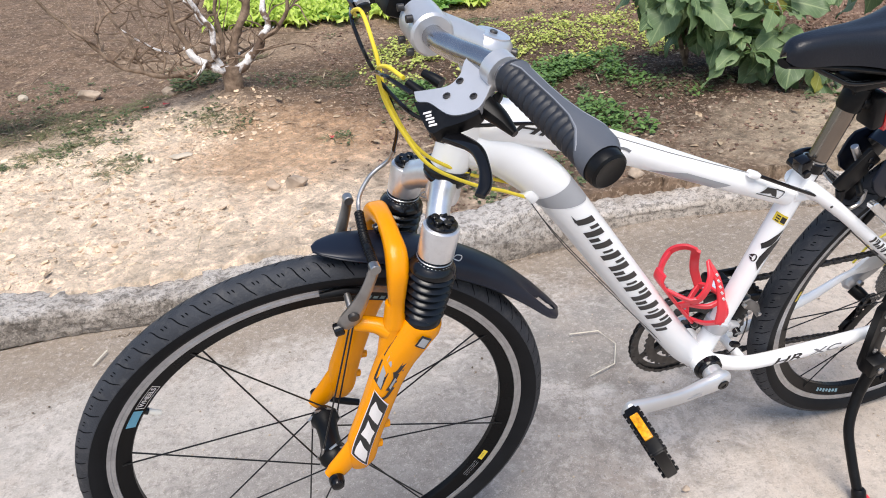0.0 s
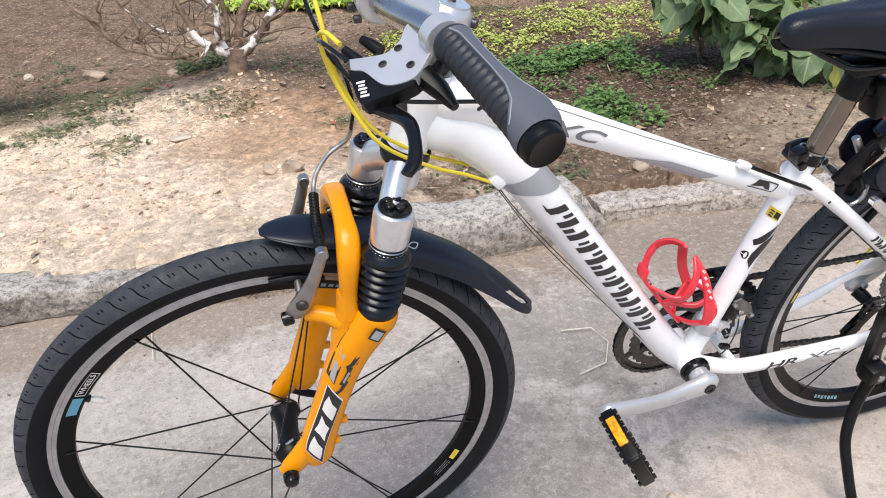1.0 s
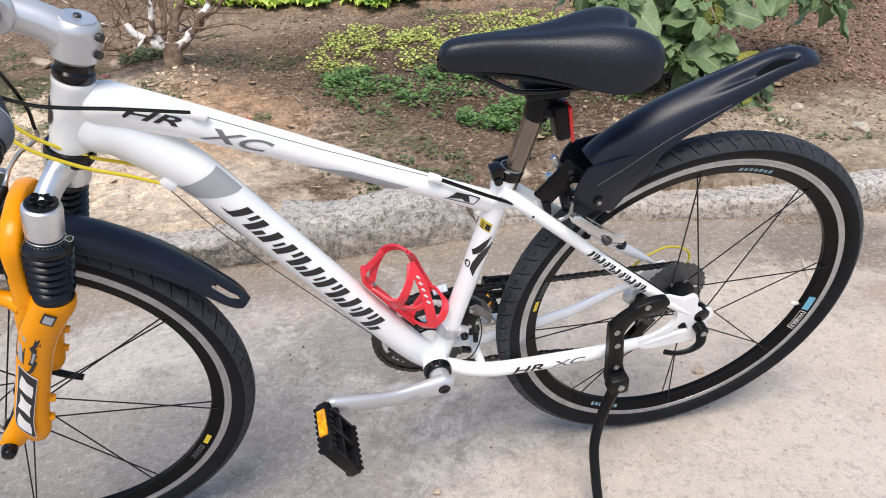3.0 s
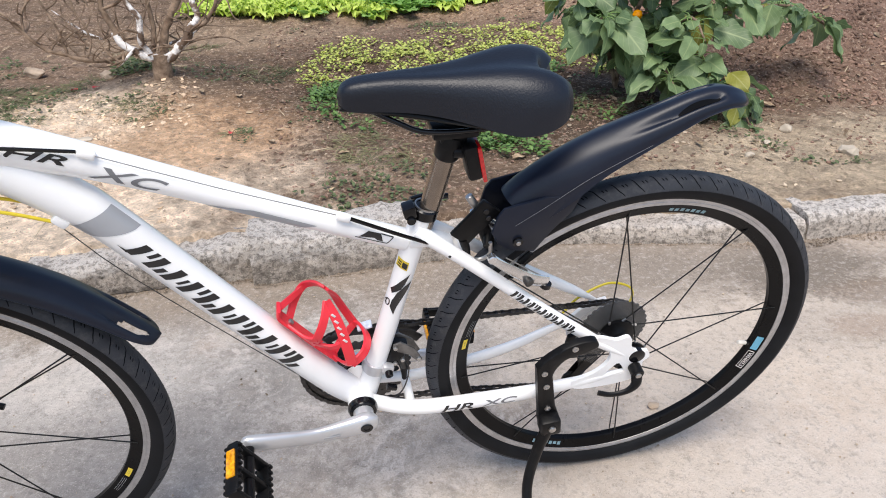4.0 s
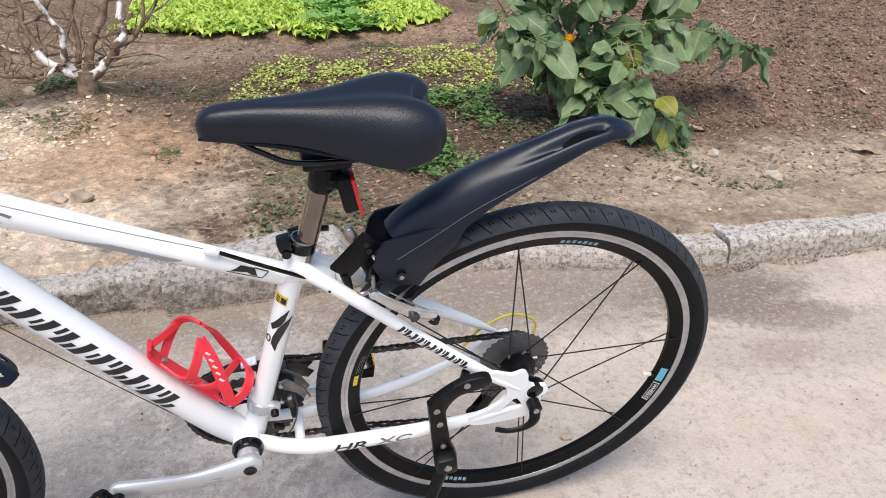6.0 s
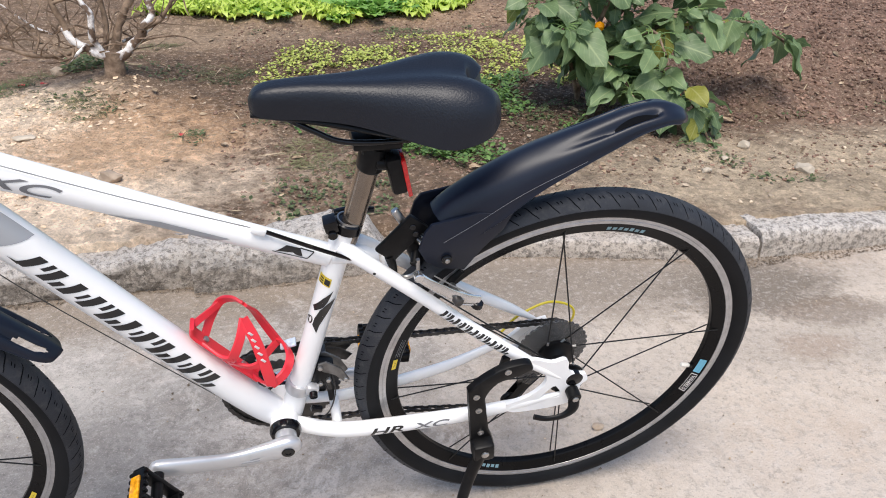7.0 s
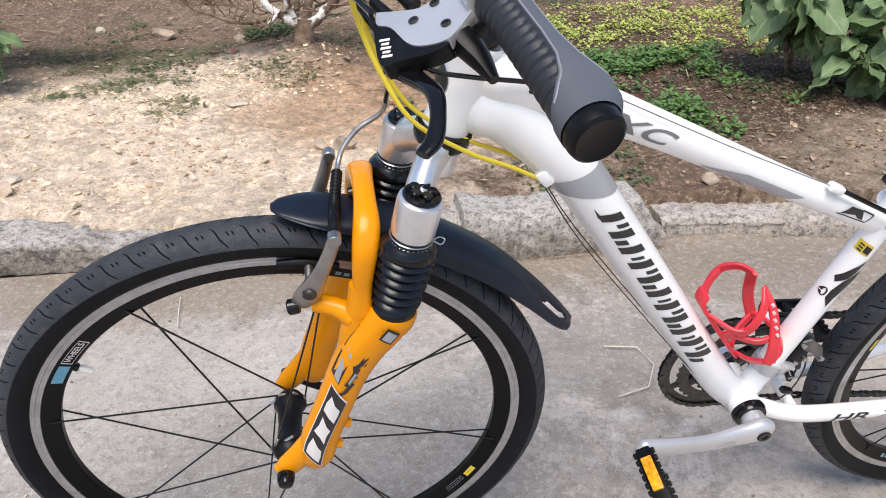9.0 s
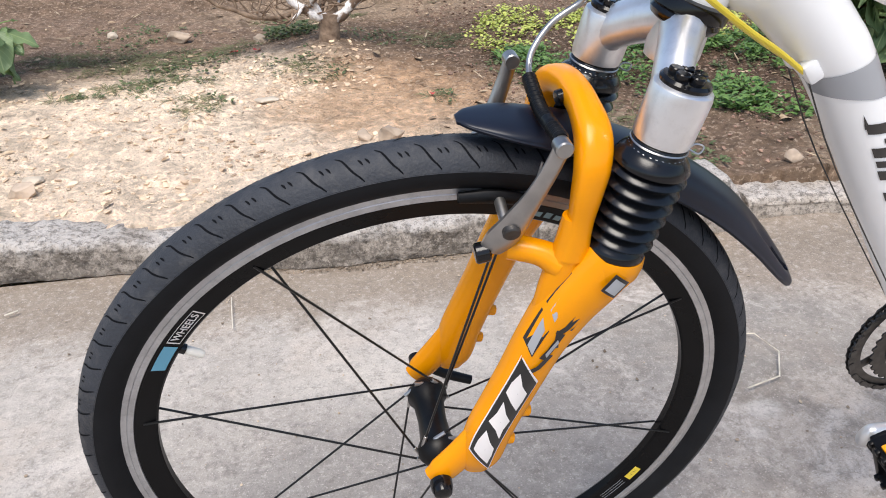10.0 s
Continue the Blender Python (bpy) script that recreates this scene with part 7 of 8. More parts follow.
# ---- shrub with whitewashed limbs ----
tree = thing("shrub_tree", "leafless small tree with brown bark and flaking white limewash", "tree", m=pose(0.0, 2.575, 0.11))
T = lambda x, z, y=0.0: (x + 0.03, y, z - 0.10)
bm = tube([T(-0.03, 0.02), T(-0.028, 0.12), T(-0.025, 0.20), T(-0.02, 0.25)], [0.085, 0.052, 0.043, 0.044], seg=18)
trunk = part("trunk", bm, BARK, tree, "short brown trunk")
BOUGHS = [
    ([T(-0.02, 0.22), T(0.045, 0.25, -0.02), T(0.09, 0.30, -0.03), T(0.135, 0.36, -0.03)], [0.030, 0.026, 0.024, 0.020], LIME),
    ([T(0.13, 0.355, -0.03), T(0.165, 0.42, -0.02), T(0.160, 0.50, 0.0), T(0.175, 0.66, 0.05), T(0.20, 0.95, 0.12)], [0.019, 0.017, 0.015, 0.012, 0.006], LIME),
    ([T(0.13, 0.355, -0.03), T(0.20, 0.39, -0.04), T(0.25, 0.46, -0.04), T(0.28, 0.60, -0.05), T(0.36, 0.85, -0.06)], [0.014, 0.012, 0.010, 0.007, 0.004], BARK),
    ([T(-0.02, 0.23), T(0.0, 0.30, 0.02), T(0.04, 0.40, 0.03), T(0.09, 0.50, 0.03), T(0.12, 0.62, 0.04), T(0.10, 0.95, 0.05)], [0.030, 0.024, 0.022, 0.022, 0.018, 0.010], BARK),
    ([T(-0.03, 0.23), T(-0.08, 0.25, -0.02), T(-0.15, 0.29, -0.03), T(-0.185, 0.35, -0.03)], [0.028, 0.024, 0.022, 0.019], LIME),
    ([T(-0.18, 0.345, -0.03), T(-0.21, 0.43, -0.02), T(-0.225, 0.54, 0.0), T(-0.25, 0.70, 0.02), T(-0.24, 1.0, 0.03)], [0.017, 0.015, 0.014, 0.011, 0.005], BARK),
    ([T(-0.06, 0.25, -0.02), T(-0.085, 0.33, -0.05), T(-0.075, 0.42, -0.06), T(-0.12, 0.52, -0.06), T(-0.16, 0.72, -0.08), T(-0.13, 0.98, -0.08)], [0.017, 0.016, 0.016, 0.013, 0.009, 0.005], LIME),
    ([T(-0.06, 0.25), T(-0.04, 0.34, 0.05), T(-0.045, 0.46, 0.07), T(-0.03, 0.60, 0.08), T(-0.02, 0.95, 0.1)], [0.018, 0.014, 0.012, 0.009, 0.005], BARK),
    ([T(-0.13, 0.27, -0.02), T(-0.25, 0.255, -0.08), T(-0.36, 0.29, -0.12), T(-0.47, 0.345, -0.14), T(-0.56, 0.46, -0.14), T(-0.68, 0.60, -0.12), T(-0.80, 0.86, -0.1)], [0.014, 0.012, 0.011, 0.010, 0.008, 0.006, 0.004], BARK),
    ([T(-0.38, 0.30, -0.12), T(-0.40, 0.40, -0.08), T(-0.46, 0.52, -0.04), T(-0.52, 0.70, 0.0)], [0.008, 0.0075, 0.006, 0.003], BARK),
    ([T(-0.30, 0.27, -0.1), T(-0.29, 0.38, -0.06), T(-0.34, 0.50, -0.02), T(-0.33, 0.72, 0.0)], [0.007, 0.006, 0.005, 0.003], BARK),
    ([T(-0.52, 0.40, -0.14), T(-0.50, 0.50, -0.10), T(-0.42, 0.56, -0.06), T(-0.30, 0.60, -0.02)], [0.007, 0.006, 0.005, 0.003], BARK),
    ([T(-0.19, 0.36, -0.03), T(-0.26, 0.33, 0.02), T(-0.33, 0.355, 0.05), T(-0.45, 0.45, 0.08)], [0.008, 0.007, 0.006, 0.003], LIME),
    ([T(-0.13, 0.29, -0.04), T(-0.17, 0.245, -0.08), T(-0.20, 0.225, -0.10)], [0.008, 0.007, 0.005], LIME),
    ([T(0.02, 0.28, 0.05), T(0.10, 0.30, 0.12), T(0.20, 0.36, 0.16)], [0.008, 0.006, 0.003], LIME),
    ([T(-0.21, 0.46, -0.02), T(-0.13, 0.50, -0.03), T(-0.08, 0.58, -0.04), T(0.0, 0.70, -0.04)], [0.009, 0.008, 0.006, 0.003], BARK),
    ([T(0.25, 0.46, -0.04), T(0.30, 0.50, -0.02), T(0.36, 0.62, 0.02)], [0.006, 0.005, 0.003], BARK),
    ([T(-0.10, 0.44, 0.0), T(-0.16, 0.54, 0.04), T(-0.28, 0.62, 0.08), T(-0.42, 0.64, 0.1)], [0.009, 0.008, 0.006, 0.003], LIME),
]
for pts, rs, mt in BOUGHS:
    bm = bmesh.new()
    line = spline([tuple(p) + (r,) for p, r in zip(pts, rs)], 7)
    wob = [(q[0] + 0.013 * noise.noise(Vector((q[0] * 15, q[2] * 15, 1))), q[1] + 0.010 * noise.noise(Vector((q[0] * 15, q[2] * 15, 7))), q[2]) for q in line]
    sweep(bm, wob, [0.82 * q[3] * (1 + 0.22 * noise.noise(Vector((q[0] * 30, q[2] * 30, 4)))) for q in line], seg=10, n=1)
    part("branch", bm, mt, tree, "flaking whitewashed limb" if mt is LIME else "brown bare branch")


# crooked side twigs
rt = random.Random(77)
for k in range(130):
    pts, rs, mt = BOUGHS[rt.randrange(len(BOUGHS))]
    line = spline([tuple(p) for p in pts], 6)
    p = np.array(line[rt.randrange(1, len(line) - 1)])
    a = rt.uniform(0, 6.283)
    way = np.array([math.cos(a) * 0.9 - 0.2, math.sin(a) * 0.6, rt.uniform(-0.15, 0.8)])
    size = rt.uniform(0.035, 0.075)
    got = [p]
    for _ in range(rt.randrange(3, 6)):
        way = way + np.array([rt.uniform(-0.7, 0.7), rt.uniform(-0.7, 0.7), rt.uniform(-0.35, 0.6)])
        way = way / np.linalg.norm(way)
        got.append(got[-1] + way * size)
    m = len(got)
    r0 = rt.uniform(0.0030, 0.0062)
    part("twig", tube([tuple(q) for q in got], [r0 * (1 - 0.75 * i / (m - 1)) for i in range(m)], seg=6, n=3), BARK, tree)


# ---- leaves ----
def leaf_mesh(name, length, width, material, wave=0.10, fold=0.25, droop=0.3, lobes=0.0, n=9, seed=0, stalk=0.0, taper=0.70, curl=11.0, blunt=0.62):
    """Ovate leaf from the origin along +x, its face up."""
    rnd = random.Random(seed)
    ph = [rnd.random() * 6.3 for _ in range(6)]
    vs, uvs, fs = [], [], []
    m = 6
    for i in range(n + 1):
        u = i / n
        w = width * 0.5 * (math.sin(math.pi * u ** taper) ** blunt if 0 < u < 1 else 0.0)
        w *= 1 + lobes * math.sin(u * 17 + ph[0]) + 0.05 * math.sin(u * 9 + ph[1])
        w = max(w, 0.0008)
        for j in range(m + 1):
            v = -1 + 2 * j / m
            x = stalk + length * u
            z = -droop * length * u * u + fold * abs(v) * w * (1 - 0.4 * u) + wave * width * 0.35 * math.sin(u * curl + ph[2] + (1.6 if v > 0 else 0)) * v * v
            x += 0.10 * length * abs(v) * (0.5 - u)
            vs.append((x, v * w, z))
            uvs.append((v, u))
    for i in range(n):
        for j in range(m):
            a = i * (m + 1) + j
            fs.append((a, a + m + 1, a + m + 2, a + 1))
    me = bpy.data.meshes.new(name)
    me.from_pydata(vs, [], fs)
    layer = me.uv_layers.new(name="UVMap")
    for lp in me.loops:
        layer.data[lp.index].uv = uvs[lp.vertex_index]
    smooth(me, 180)
    me.materials.append(material)
    return me


def aim(at, way, roll=0.0):
    """Pose whose +x runs along way, face upwards."""
    x = Vector(way).normalized()
    y = Vector((0, 0, 1)).cross(x)
    y = y.normalized() if y.length > 1e-3 else Vector((0, 1, 0))
    z = x.cross(y)
    m = Matrix((x, y, z)).transposed().to_4x4()
    m.translation = at
    return m @ pose(0, 0, 0, roll, 0, 0)


def aubergine(name, x, y, z, branches, leaves, size, seed, label, old=0.04):
    rnd = random.Random(seed)
    ob = thing(name, label, "plant", m=pose(x, y, z))
    kinds = [leaf_mesh("leaf", size * f, size * f * 0.66, BUSH_OLD if k >= 6 else BUSH_LEAF, 0.30, 0.06, d, 0.05, seed=seed + k) for k, (f, d) in enumerate(((1, 0.35), (0.9, 0.15), (0.8, 0.5), (1.1, 0.25), (0.65, 0.3), (0.55, 0.1), (0.85, 0.5), (0.6, 0.3)))]
    for line in branches:
        k = len(line)
        part("stem", tube(line, [0.011 - 0.007 * i / (k - 1) for i in range(k)], seg=8, n=5), BARK, ob, "woody stem")
    fine = [spline(line, 10) for line in branches]
    for i in range(leaves):
        line = fine[rnd.randrange(len(fine))]
        t = int((0.30 + 0.70 * rnd.random() ** 0.7) * (len(line) - 1))
        p = Vector(line[t])
        a = rnd.random() * 6.283
        way = Vector((math.cos(a), math.sin(a) - 0.25, rnd.uniform(-1.7, 0.35)))
        at = p + Vector((math.cos(a), math.sin(a), rnd.uniform(-0.3, 0.5))) * rnd.uniform(0.02, 0.075)
        piece("leaf", kinds[6 + rnd.randrange(2)] if rnd.random() < old else kinds[rnd.randrange(6)], ob, aim(at, way, rnd.uniform(-50, 50)) @ Matrix.Scale(rnd.uniform(0.35, 1.2), 4))
        part("leaf_stalk", tube([p, (p + at) / 2 + Vector((0, 0, 0.008)), at], 0.0018, seg=5, n=2), HERB, ob)
    return ob


B = [[(0, 0, 0), (0.02, 0.0, 0.18), (0.10, -0.03, 0.36), (0.16, -0.05, 0.62)], [(0, 0, 0.02), (-0.06, 0.0, 0.20), (-0.18, -0.02, 0.36), (-0.28, -0.04, 0.50)], [(0.03, 0, 0.14), (0.20, -0.08, 0.28), (0.42, -0.14, 0.34), (0.66, -0.18, 0.36), (0.86, -0.20, 0.26)],
     [(0.06, 0, 0.20), (0.20, -0.22, 0.22), (0.28, -0.40, 0.14), (0.33, -0.54, -0.01)], [(0.02, 0, 0.16), (0.10, -0.16, 0.28), (0.16, -0.28, 0.36), (0.20, -0.34, 0.28)], [(0.0, 0, 0.15), (0.0, 0.10, 0.36), (-0.06, 0.16, 0.58)], [(0.1, -0.03, 0.34), (0.26, -0.02, 0.50), (0.46, -0.04, 0.56), (0.60, -0.06, 0.50)],
     [(0, 0, 0.1), (0.05, -0.22, 0.20), (0.06, -0.40, 0.13)], [(0, 0, 0.1), (0.14, -0.16, 0.18), (0.22, -0.30, 0.10)], [(-0.06, 0, 0.2), (-0.12, -0.12, 0.34), (-0.18, -0.2, 0.36)], [(0.16, -0.1, 0.26), (0.26, -0.2, 0.38), (0.36, -0.24, 0.42)], [(0.05, 0, 0.3), (0.06, -0.1, 0.5), (0.05, -0.14, 0.72)], [(0.2, -0.04, 0.45), (0.34, 0.0, 0.66), (0.42, 0.02, 0.8)]]
bush = aubergine("aubergine_bush", 1.97, 2.02, 0.10, B, 540, 0.165, 3, "bushy aubergine plant with broad dusty green leaves")
for p in ((0.02, -0.10, 0.345), (0.30, -0.30, 0.10)):
    part("fruit", lathe(bmesh.new(), [(0.004, -0.02), (0.016, -0.014), (0.021, 0), (0.016, 0.014), (0.004, 0.02)], p, (0, 0, 1), seg=16), ORANGE, bush, "small orange fruit")
B2 = [[(0, 0, 0), (0.02, 0, 0.2), (0.05, 0, 0.45), (0.06, 0, 0.70)], [(0, 0, 0.1), (0.12, -0.05, 0.26), (0.22, -0.08, 0.36)], [(0, 0, 0.1), (-0.14, -0.06, 0.3), (-0.26, -0.1, 0.42)], [(0.03, 0, 0.2), (0.0, -0.14, 0.30), (0.04, -0.24, 0.28)], [(0.03, 0, 0.3), (0.16, 0.02, 0.48), (0.26, 0.0, 0.60)]]
aubergine("garden_bush", -1.42, 2.49, 0.10, B2 + [[(0, 0, 0.1), (0.16, -0.16, 0.22), (0.26, -0.26, 0.24), (0.33, -0.31, 0.17)], [(0.02, 0, 0.12), (0.14, -0.24, 0.18), (0.24, -0.36, 0.13)], [(0, 0, 0.1), (0.22, 0.0, 0.36), (0.42, 0.0, 0.48), (0.56, 0.0, 0.62)], [(0.2, 0, 0.3), (0.36, -0.05, 0.40), (0.52, -0.08, 0.38)]], 260, 0.125, 21, "leafy green garden bush beside the bare tree", 0.05)
aubergine("garden_bush", 5.6, 4.7, 0.10, B2, 70, 0.16, 33, "low leafy green plant beyond the soil heap", 0.05)
aubergine("garden_bush", 6.5, 4.9, 0.10, B2, 70, 0.16, 35, "low leafy green plant beyond the soil heap", 0.05)


# ---- lettuce row ----
def rosette(name, material, size, count, seed, label, category, upright=0.6, frill=0.35, ratio=0.62, taper=0.7):
    rnd = random.Random(seed)
    ob = thing(name, label, category, "vegetable row")
    for i in range(count):
        a = i * 2.4 + rnd.uniform(-0.3, 0.3)
        f = 1 - 0.5 * i / count
        me = leaf_mesh("leaf", size * f, size * f * ratio, material, frill, 0.30, 0.30, 0.20, n=13, seed=seed + i, taper=taper, curl=23.0, blunt=0.36)
        piece("leaf", me, ob, aim((0.01 * math.cos(a), 0.01 * math.sin(a), 0.004), (math.cos(a), math.sin(a), upright * (0.6 + 1.4 * i / count) + rnd.uniform(-0.15, 0.15)), rnd.uniform(-20, 20)))
    return ob


proto = [rosette("lettuce", LETTUCE, 0.155, 17, 100, "bright yellow-green loose-leaf lettuce growing in a row", "lettuce", 0.75, 0.75, 0.8, 1.25), rosette("lettuce", LETTUCE, 0.14, 16, 140, "bright yellow-green loose-leaf lettuce growing in a row", "lettuce", 0.95, 0.8, 0.85, 1.3),
         rosette("leafy_green", RADISH, 0.22, 10, 180, "mid-green leafy vegetable growing among lettuce", "vegetable", 0.85, 0.25, 0.45)]
spots = []
for k in range(105):
    x = 0.08 + 1.90 * ((k * 0.618) % 1.0) + rng.uniform(-0.05, 0.05)
    y = 3.80 + 0.22 * abs(x - 1.0) ** 2 + 0.135 * (k % 9) + rng.uniform(-0.05, 0.05)
    spots.append((x, y, 2 if 1.18 < x < 1.48 and y < 4.55 else int(rng.integers(0, 2))))
spots += [(1.10, 3.76, 2), (0.72, 3.80, 2)]
first = [True, True, True]
for x, y, k in spots:
    m = pose(x, y, float(soil_height(x, y)) - 0.004, 0, 0, float(rng.uniform(0, 360))) @ Matrix.Scale(float(rng.uniform(0.8, 1.15)), 4)
    if first[k]:
        proto[k].matrix_world, first[k] = m, False
    else:
        c = copy_thing(proto[k], m)
        c.matrix_basis = m


# ---- small growth and litter, each kind one mesh ----
def scatter(name, shapes, places, material, label, kindness="stuff"):
    """Joins many small shapes (vertices, faces, uv) set at 4x4 poses into one mesh."""
    V, F, UV, base = [], [], [], 0
    for m, k in places:
        v, f, uv = shapes[k]
        M = np.array(m)
        V.append(v @ M[:3, :3].T + M[:3, 3])
        F.append(f + base)
        UV.append(uv)
        base += len(v)
    V, F, UV = np.concatenate(V), np.concatenate(F), np.concatenate(UV)
    me = bpy.data.meshes.new(name)
    me.from_pydata(V.tolist(), [], F.tolist())
    layer = me.uv_layers.new(name="UVMap")
    layer.data.foreach_set("uv", UV[F.reshape(-1)].reshape(-1).astype(np.float32))
    smooth(me, 60)
    me.materials.append(material)
    return tagged(new(name, me), label, "", "", kindness)


def flat_leaf(length, width, droop, seed=0):
    n, rnd = 3, random.Random(seed)
    v, f, uv = [], [], []
    for i in range(n + 1):
        u = i / n
        w = width * 0.5 * [0.15, 0.9, 1.0, 0.25][i]
        for s in (-1, 0, 1):
            v.append((length * u, s * w, -droop * length * u * u + 0.18 * w * abs(s) + rnd.uniform(-1, 1) * 0.03 * length))
            uv.append((s, u))
    for i in range(n):
        for j in range(2):
            a = i * 3 + j
            f.append((a, a + 3, a + 4, a + 1))
    return np.array(v), np.array(f), np.array(uv)


def crumb(seed, jag=0.35):
    bm = bmesh.new()
    bmesh.ops.create_cube(bm, size=0.9)
    bmesh.ops.bevel(bm, geom=bm.edges[:], offset=0.22, segments=1, affect="EDGES")
    bmesh.ops.triangulate(bm, faces=bm.faces[:])
    rnd = random.Random(seed)
    for q in bm.verts:
        q.co *= 1 + rnd.uniform(-jag, jag)
    bm.verts.index_update()
    v = np.array([q.co[:] for q in bm.verts])
    f = np.array([[q.index for q in face.verts] for face in bm.faces])
    bm.free()
    return v, f, np.zeros((len(v), 2))


CRUMBS = [crumb(k) for k in range(8)]
sp = lambda x, y: float(soil_height(x, y)) if y > float(kerb_front(x)) + 0.10 else ZG - 0.004 + float(path_rise(x))


def tufts(region, count, leaves, size, tall, seed):
    """Poses of small leaves grown in tufts within region(x, y) -> bool."""
    r = np.random.default_rng(seed)
    out, tries = [], 0
    while count > 0 and tries < 60000:
        tries += 1
        x, y = r.uniform(region[0], region[1]), r.uniform(region[2], region[3])
        if not region[4](x, y):
            continue
        count -= 1
        z = sp(x, y)
        for _ in range(int(r.integers(leaves[0], leaves[1]))):
            a, s = r.uniform(0, 6.283), r.uniform(*size)
            h = r.uniform(0, tall)
            out.append((aim((x + 0.012 * math.cos(a), y + 0.012 * math.sin(a), z + h), (math.cos(a), math.sin(a), r.uniform(0.1, 1.0)), r.uniform(-25, 25)) @ Matrix.Scale(s, 4), int(r.integers(0, 4))))
    return out


LEAFLETS = [flat_leaf(1.0, 0.62, 0.25, k) for k in range(4)]
ROUND = [flat_leaf(1.0, 0.88, 0.2, k + 50) for k in range(4)]
n1 = lambda x, y, s: float(fbm(np.array(x), np.array(y), s, 3))
seed_zone = (0.60, 2.5, 2.2, 3.45, lambda x, y: 2.44 - 0.10 * (x - 0.7) < y < min(3.22 + 0.17 * (x - 0.8), 2.95 + 1.4 * (x - 0.68)) and n1(x, y, 9.0) > rng.uniform(-0.35, 0.40))
scatter("seedling_bed", ROUND, tufts(seed_zone, 1250, (4, 7), (0.009, 0.019), 0.025, 41), SEEDLING, "bed of tiny yellow-green seedlings in dark soil")
herb_zone = (0.66, 1.85, 1.30, 2.42, lambda x, y: 2.62 - 0.95 * x < y < 2.40 and y > 1.66 - 0.60 * min(0.5, max(0.0, x - 0.8)) + 0.7 * max(0.0, x - 1.35) + 0.05 * math.sin(x * 9) and n1(x + 7, y, 3.0) > rng.uniform(-0.5, 0.3) + 0.7 * max(0, x - 1.35))
scatter("coriander_bed", LEAFLETS, tufts(herb_zone, 700, (5, 10), (0.012, 0.028), 0.04, 42), HERB, "low bed of fresh green herb leaves")
CLUMPS = ((-0.60, 2.43, 0.10), (-0.70, 2.18, 0.13), (-0.54, 2.30, 0.12), (-0.50, 2.56, 0.13), (-0.46, 1.97, 0.11), (-0.15, 2.38, 0.14), (-0.04, 2.24, 0.11), (-0.09, 3.05, 0.2), (0.20, 2.72, 0.2), (-0.85, 3.1, 0.25), (0.36, 1.90, 0.06), (-0.9, 2.1, 0.08))
clump = lambda x, y: max(math.exp(-((x - a) ** 2 + (y - b) ** 2) / (r * r)) for a, b, r in CLUMPS)
weed_zone = (-1.5, 3.6, 1.06, 3.6, lambda x, y: (n1(x + 30, y, 2.2) > 0.22 if x > 0.55 else clump(x, y) > rng.uniform(0.25, 1.0)) and not (0.5 < x < 2.4 and 2.3 < y < 3.4) and y > float(kerb_front(x)) + 0.16 and not (x > 2.55 and y > 1.7))
scatter("weeds", LEAFLETS, tufts(weed_zone, 520, (5, 10), (0.008, 0.019), 0.012, 43), WEED, "scattered small dull green weeds on bare soil")
far_zone = (-3.5, 9.0, 4.9, 9.0, lambda x, y: n1(x, y, 0.8) > 0.0)
scatter("far_greens", LEAFLETS, tufts(far_zone, 500, (6, 10), (0.06, 0.13), 0.12, 44), RADISH, "rows of distant green vegetables")
foot_zone = (-0.62, 0.25, 2.45, 3.05, lambda x, y: abs(x + 0.16) < 0.10 + 0.04 * math.sin(y * 20) and 2.72 < y < 2.95)
scatter("foot_weeds", LEAFLETS, tufts(foot_zone, 45, (6, 11), (0.012, 0.030), 0.05, 47), WEED, "dark green weeds round the foot of the tree")
blade = [flat_leaf(1.0, 0.07, 0.5, k) for k in range(4)]
grass_zone = (-1.6, 1.1, 1.4, 3.4, lambda x, y: (n1(x - 12, y, 2.6) > 0.25 if y > 2.4 or x > 0.4 else clump(x, y) > rng.uniform(0.2, 1.0)) and not (0.6 < x < 2.0 and y > 2.2))
scatter("dry_grass", blade, tufts(grass_zone, 420, (10, 18), (0.02, 0.05), 0.0, 45), GRASS, "thin dull tufts of grass on the soil")


def spread(count, box, test, size, shapes, seed, flat=1.0, lift=0.2):
    r = np.random.default_rng(seed)
    out = []
    while len(out) < count:
        x, y = r.uniform(box[0], box[1]), r.uniform(box[2], box[3])
        if not test(x, y):
            continue
        s = size[0] + (size[1] - size[0]) * r.random() ** 3
        m = pose(x, y, sp(x, y) + s * lift, *r.uniform(-18, 18, 2), r.uniform(0, 360)) @ Matrix.Diagonal((s * r.uniform(0.7, 1.3), s, s * flat * r.uniform(0.6, 1.1), 1))
        out.append((m, int(r.integers(0, shapes))))
    return out


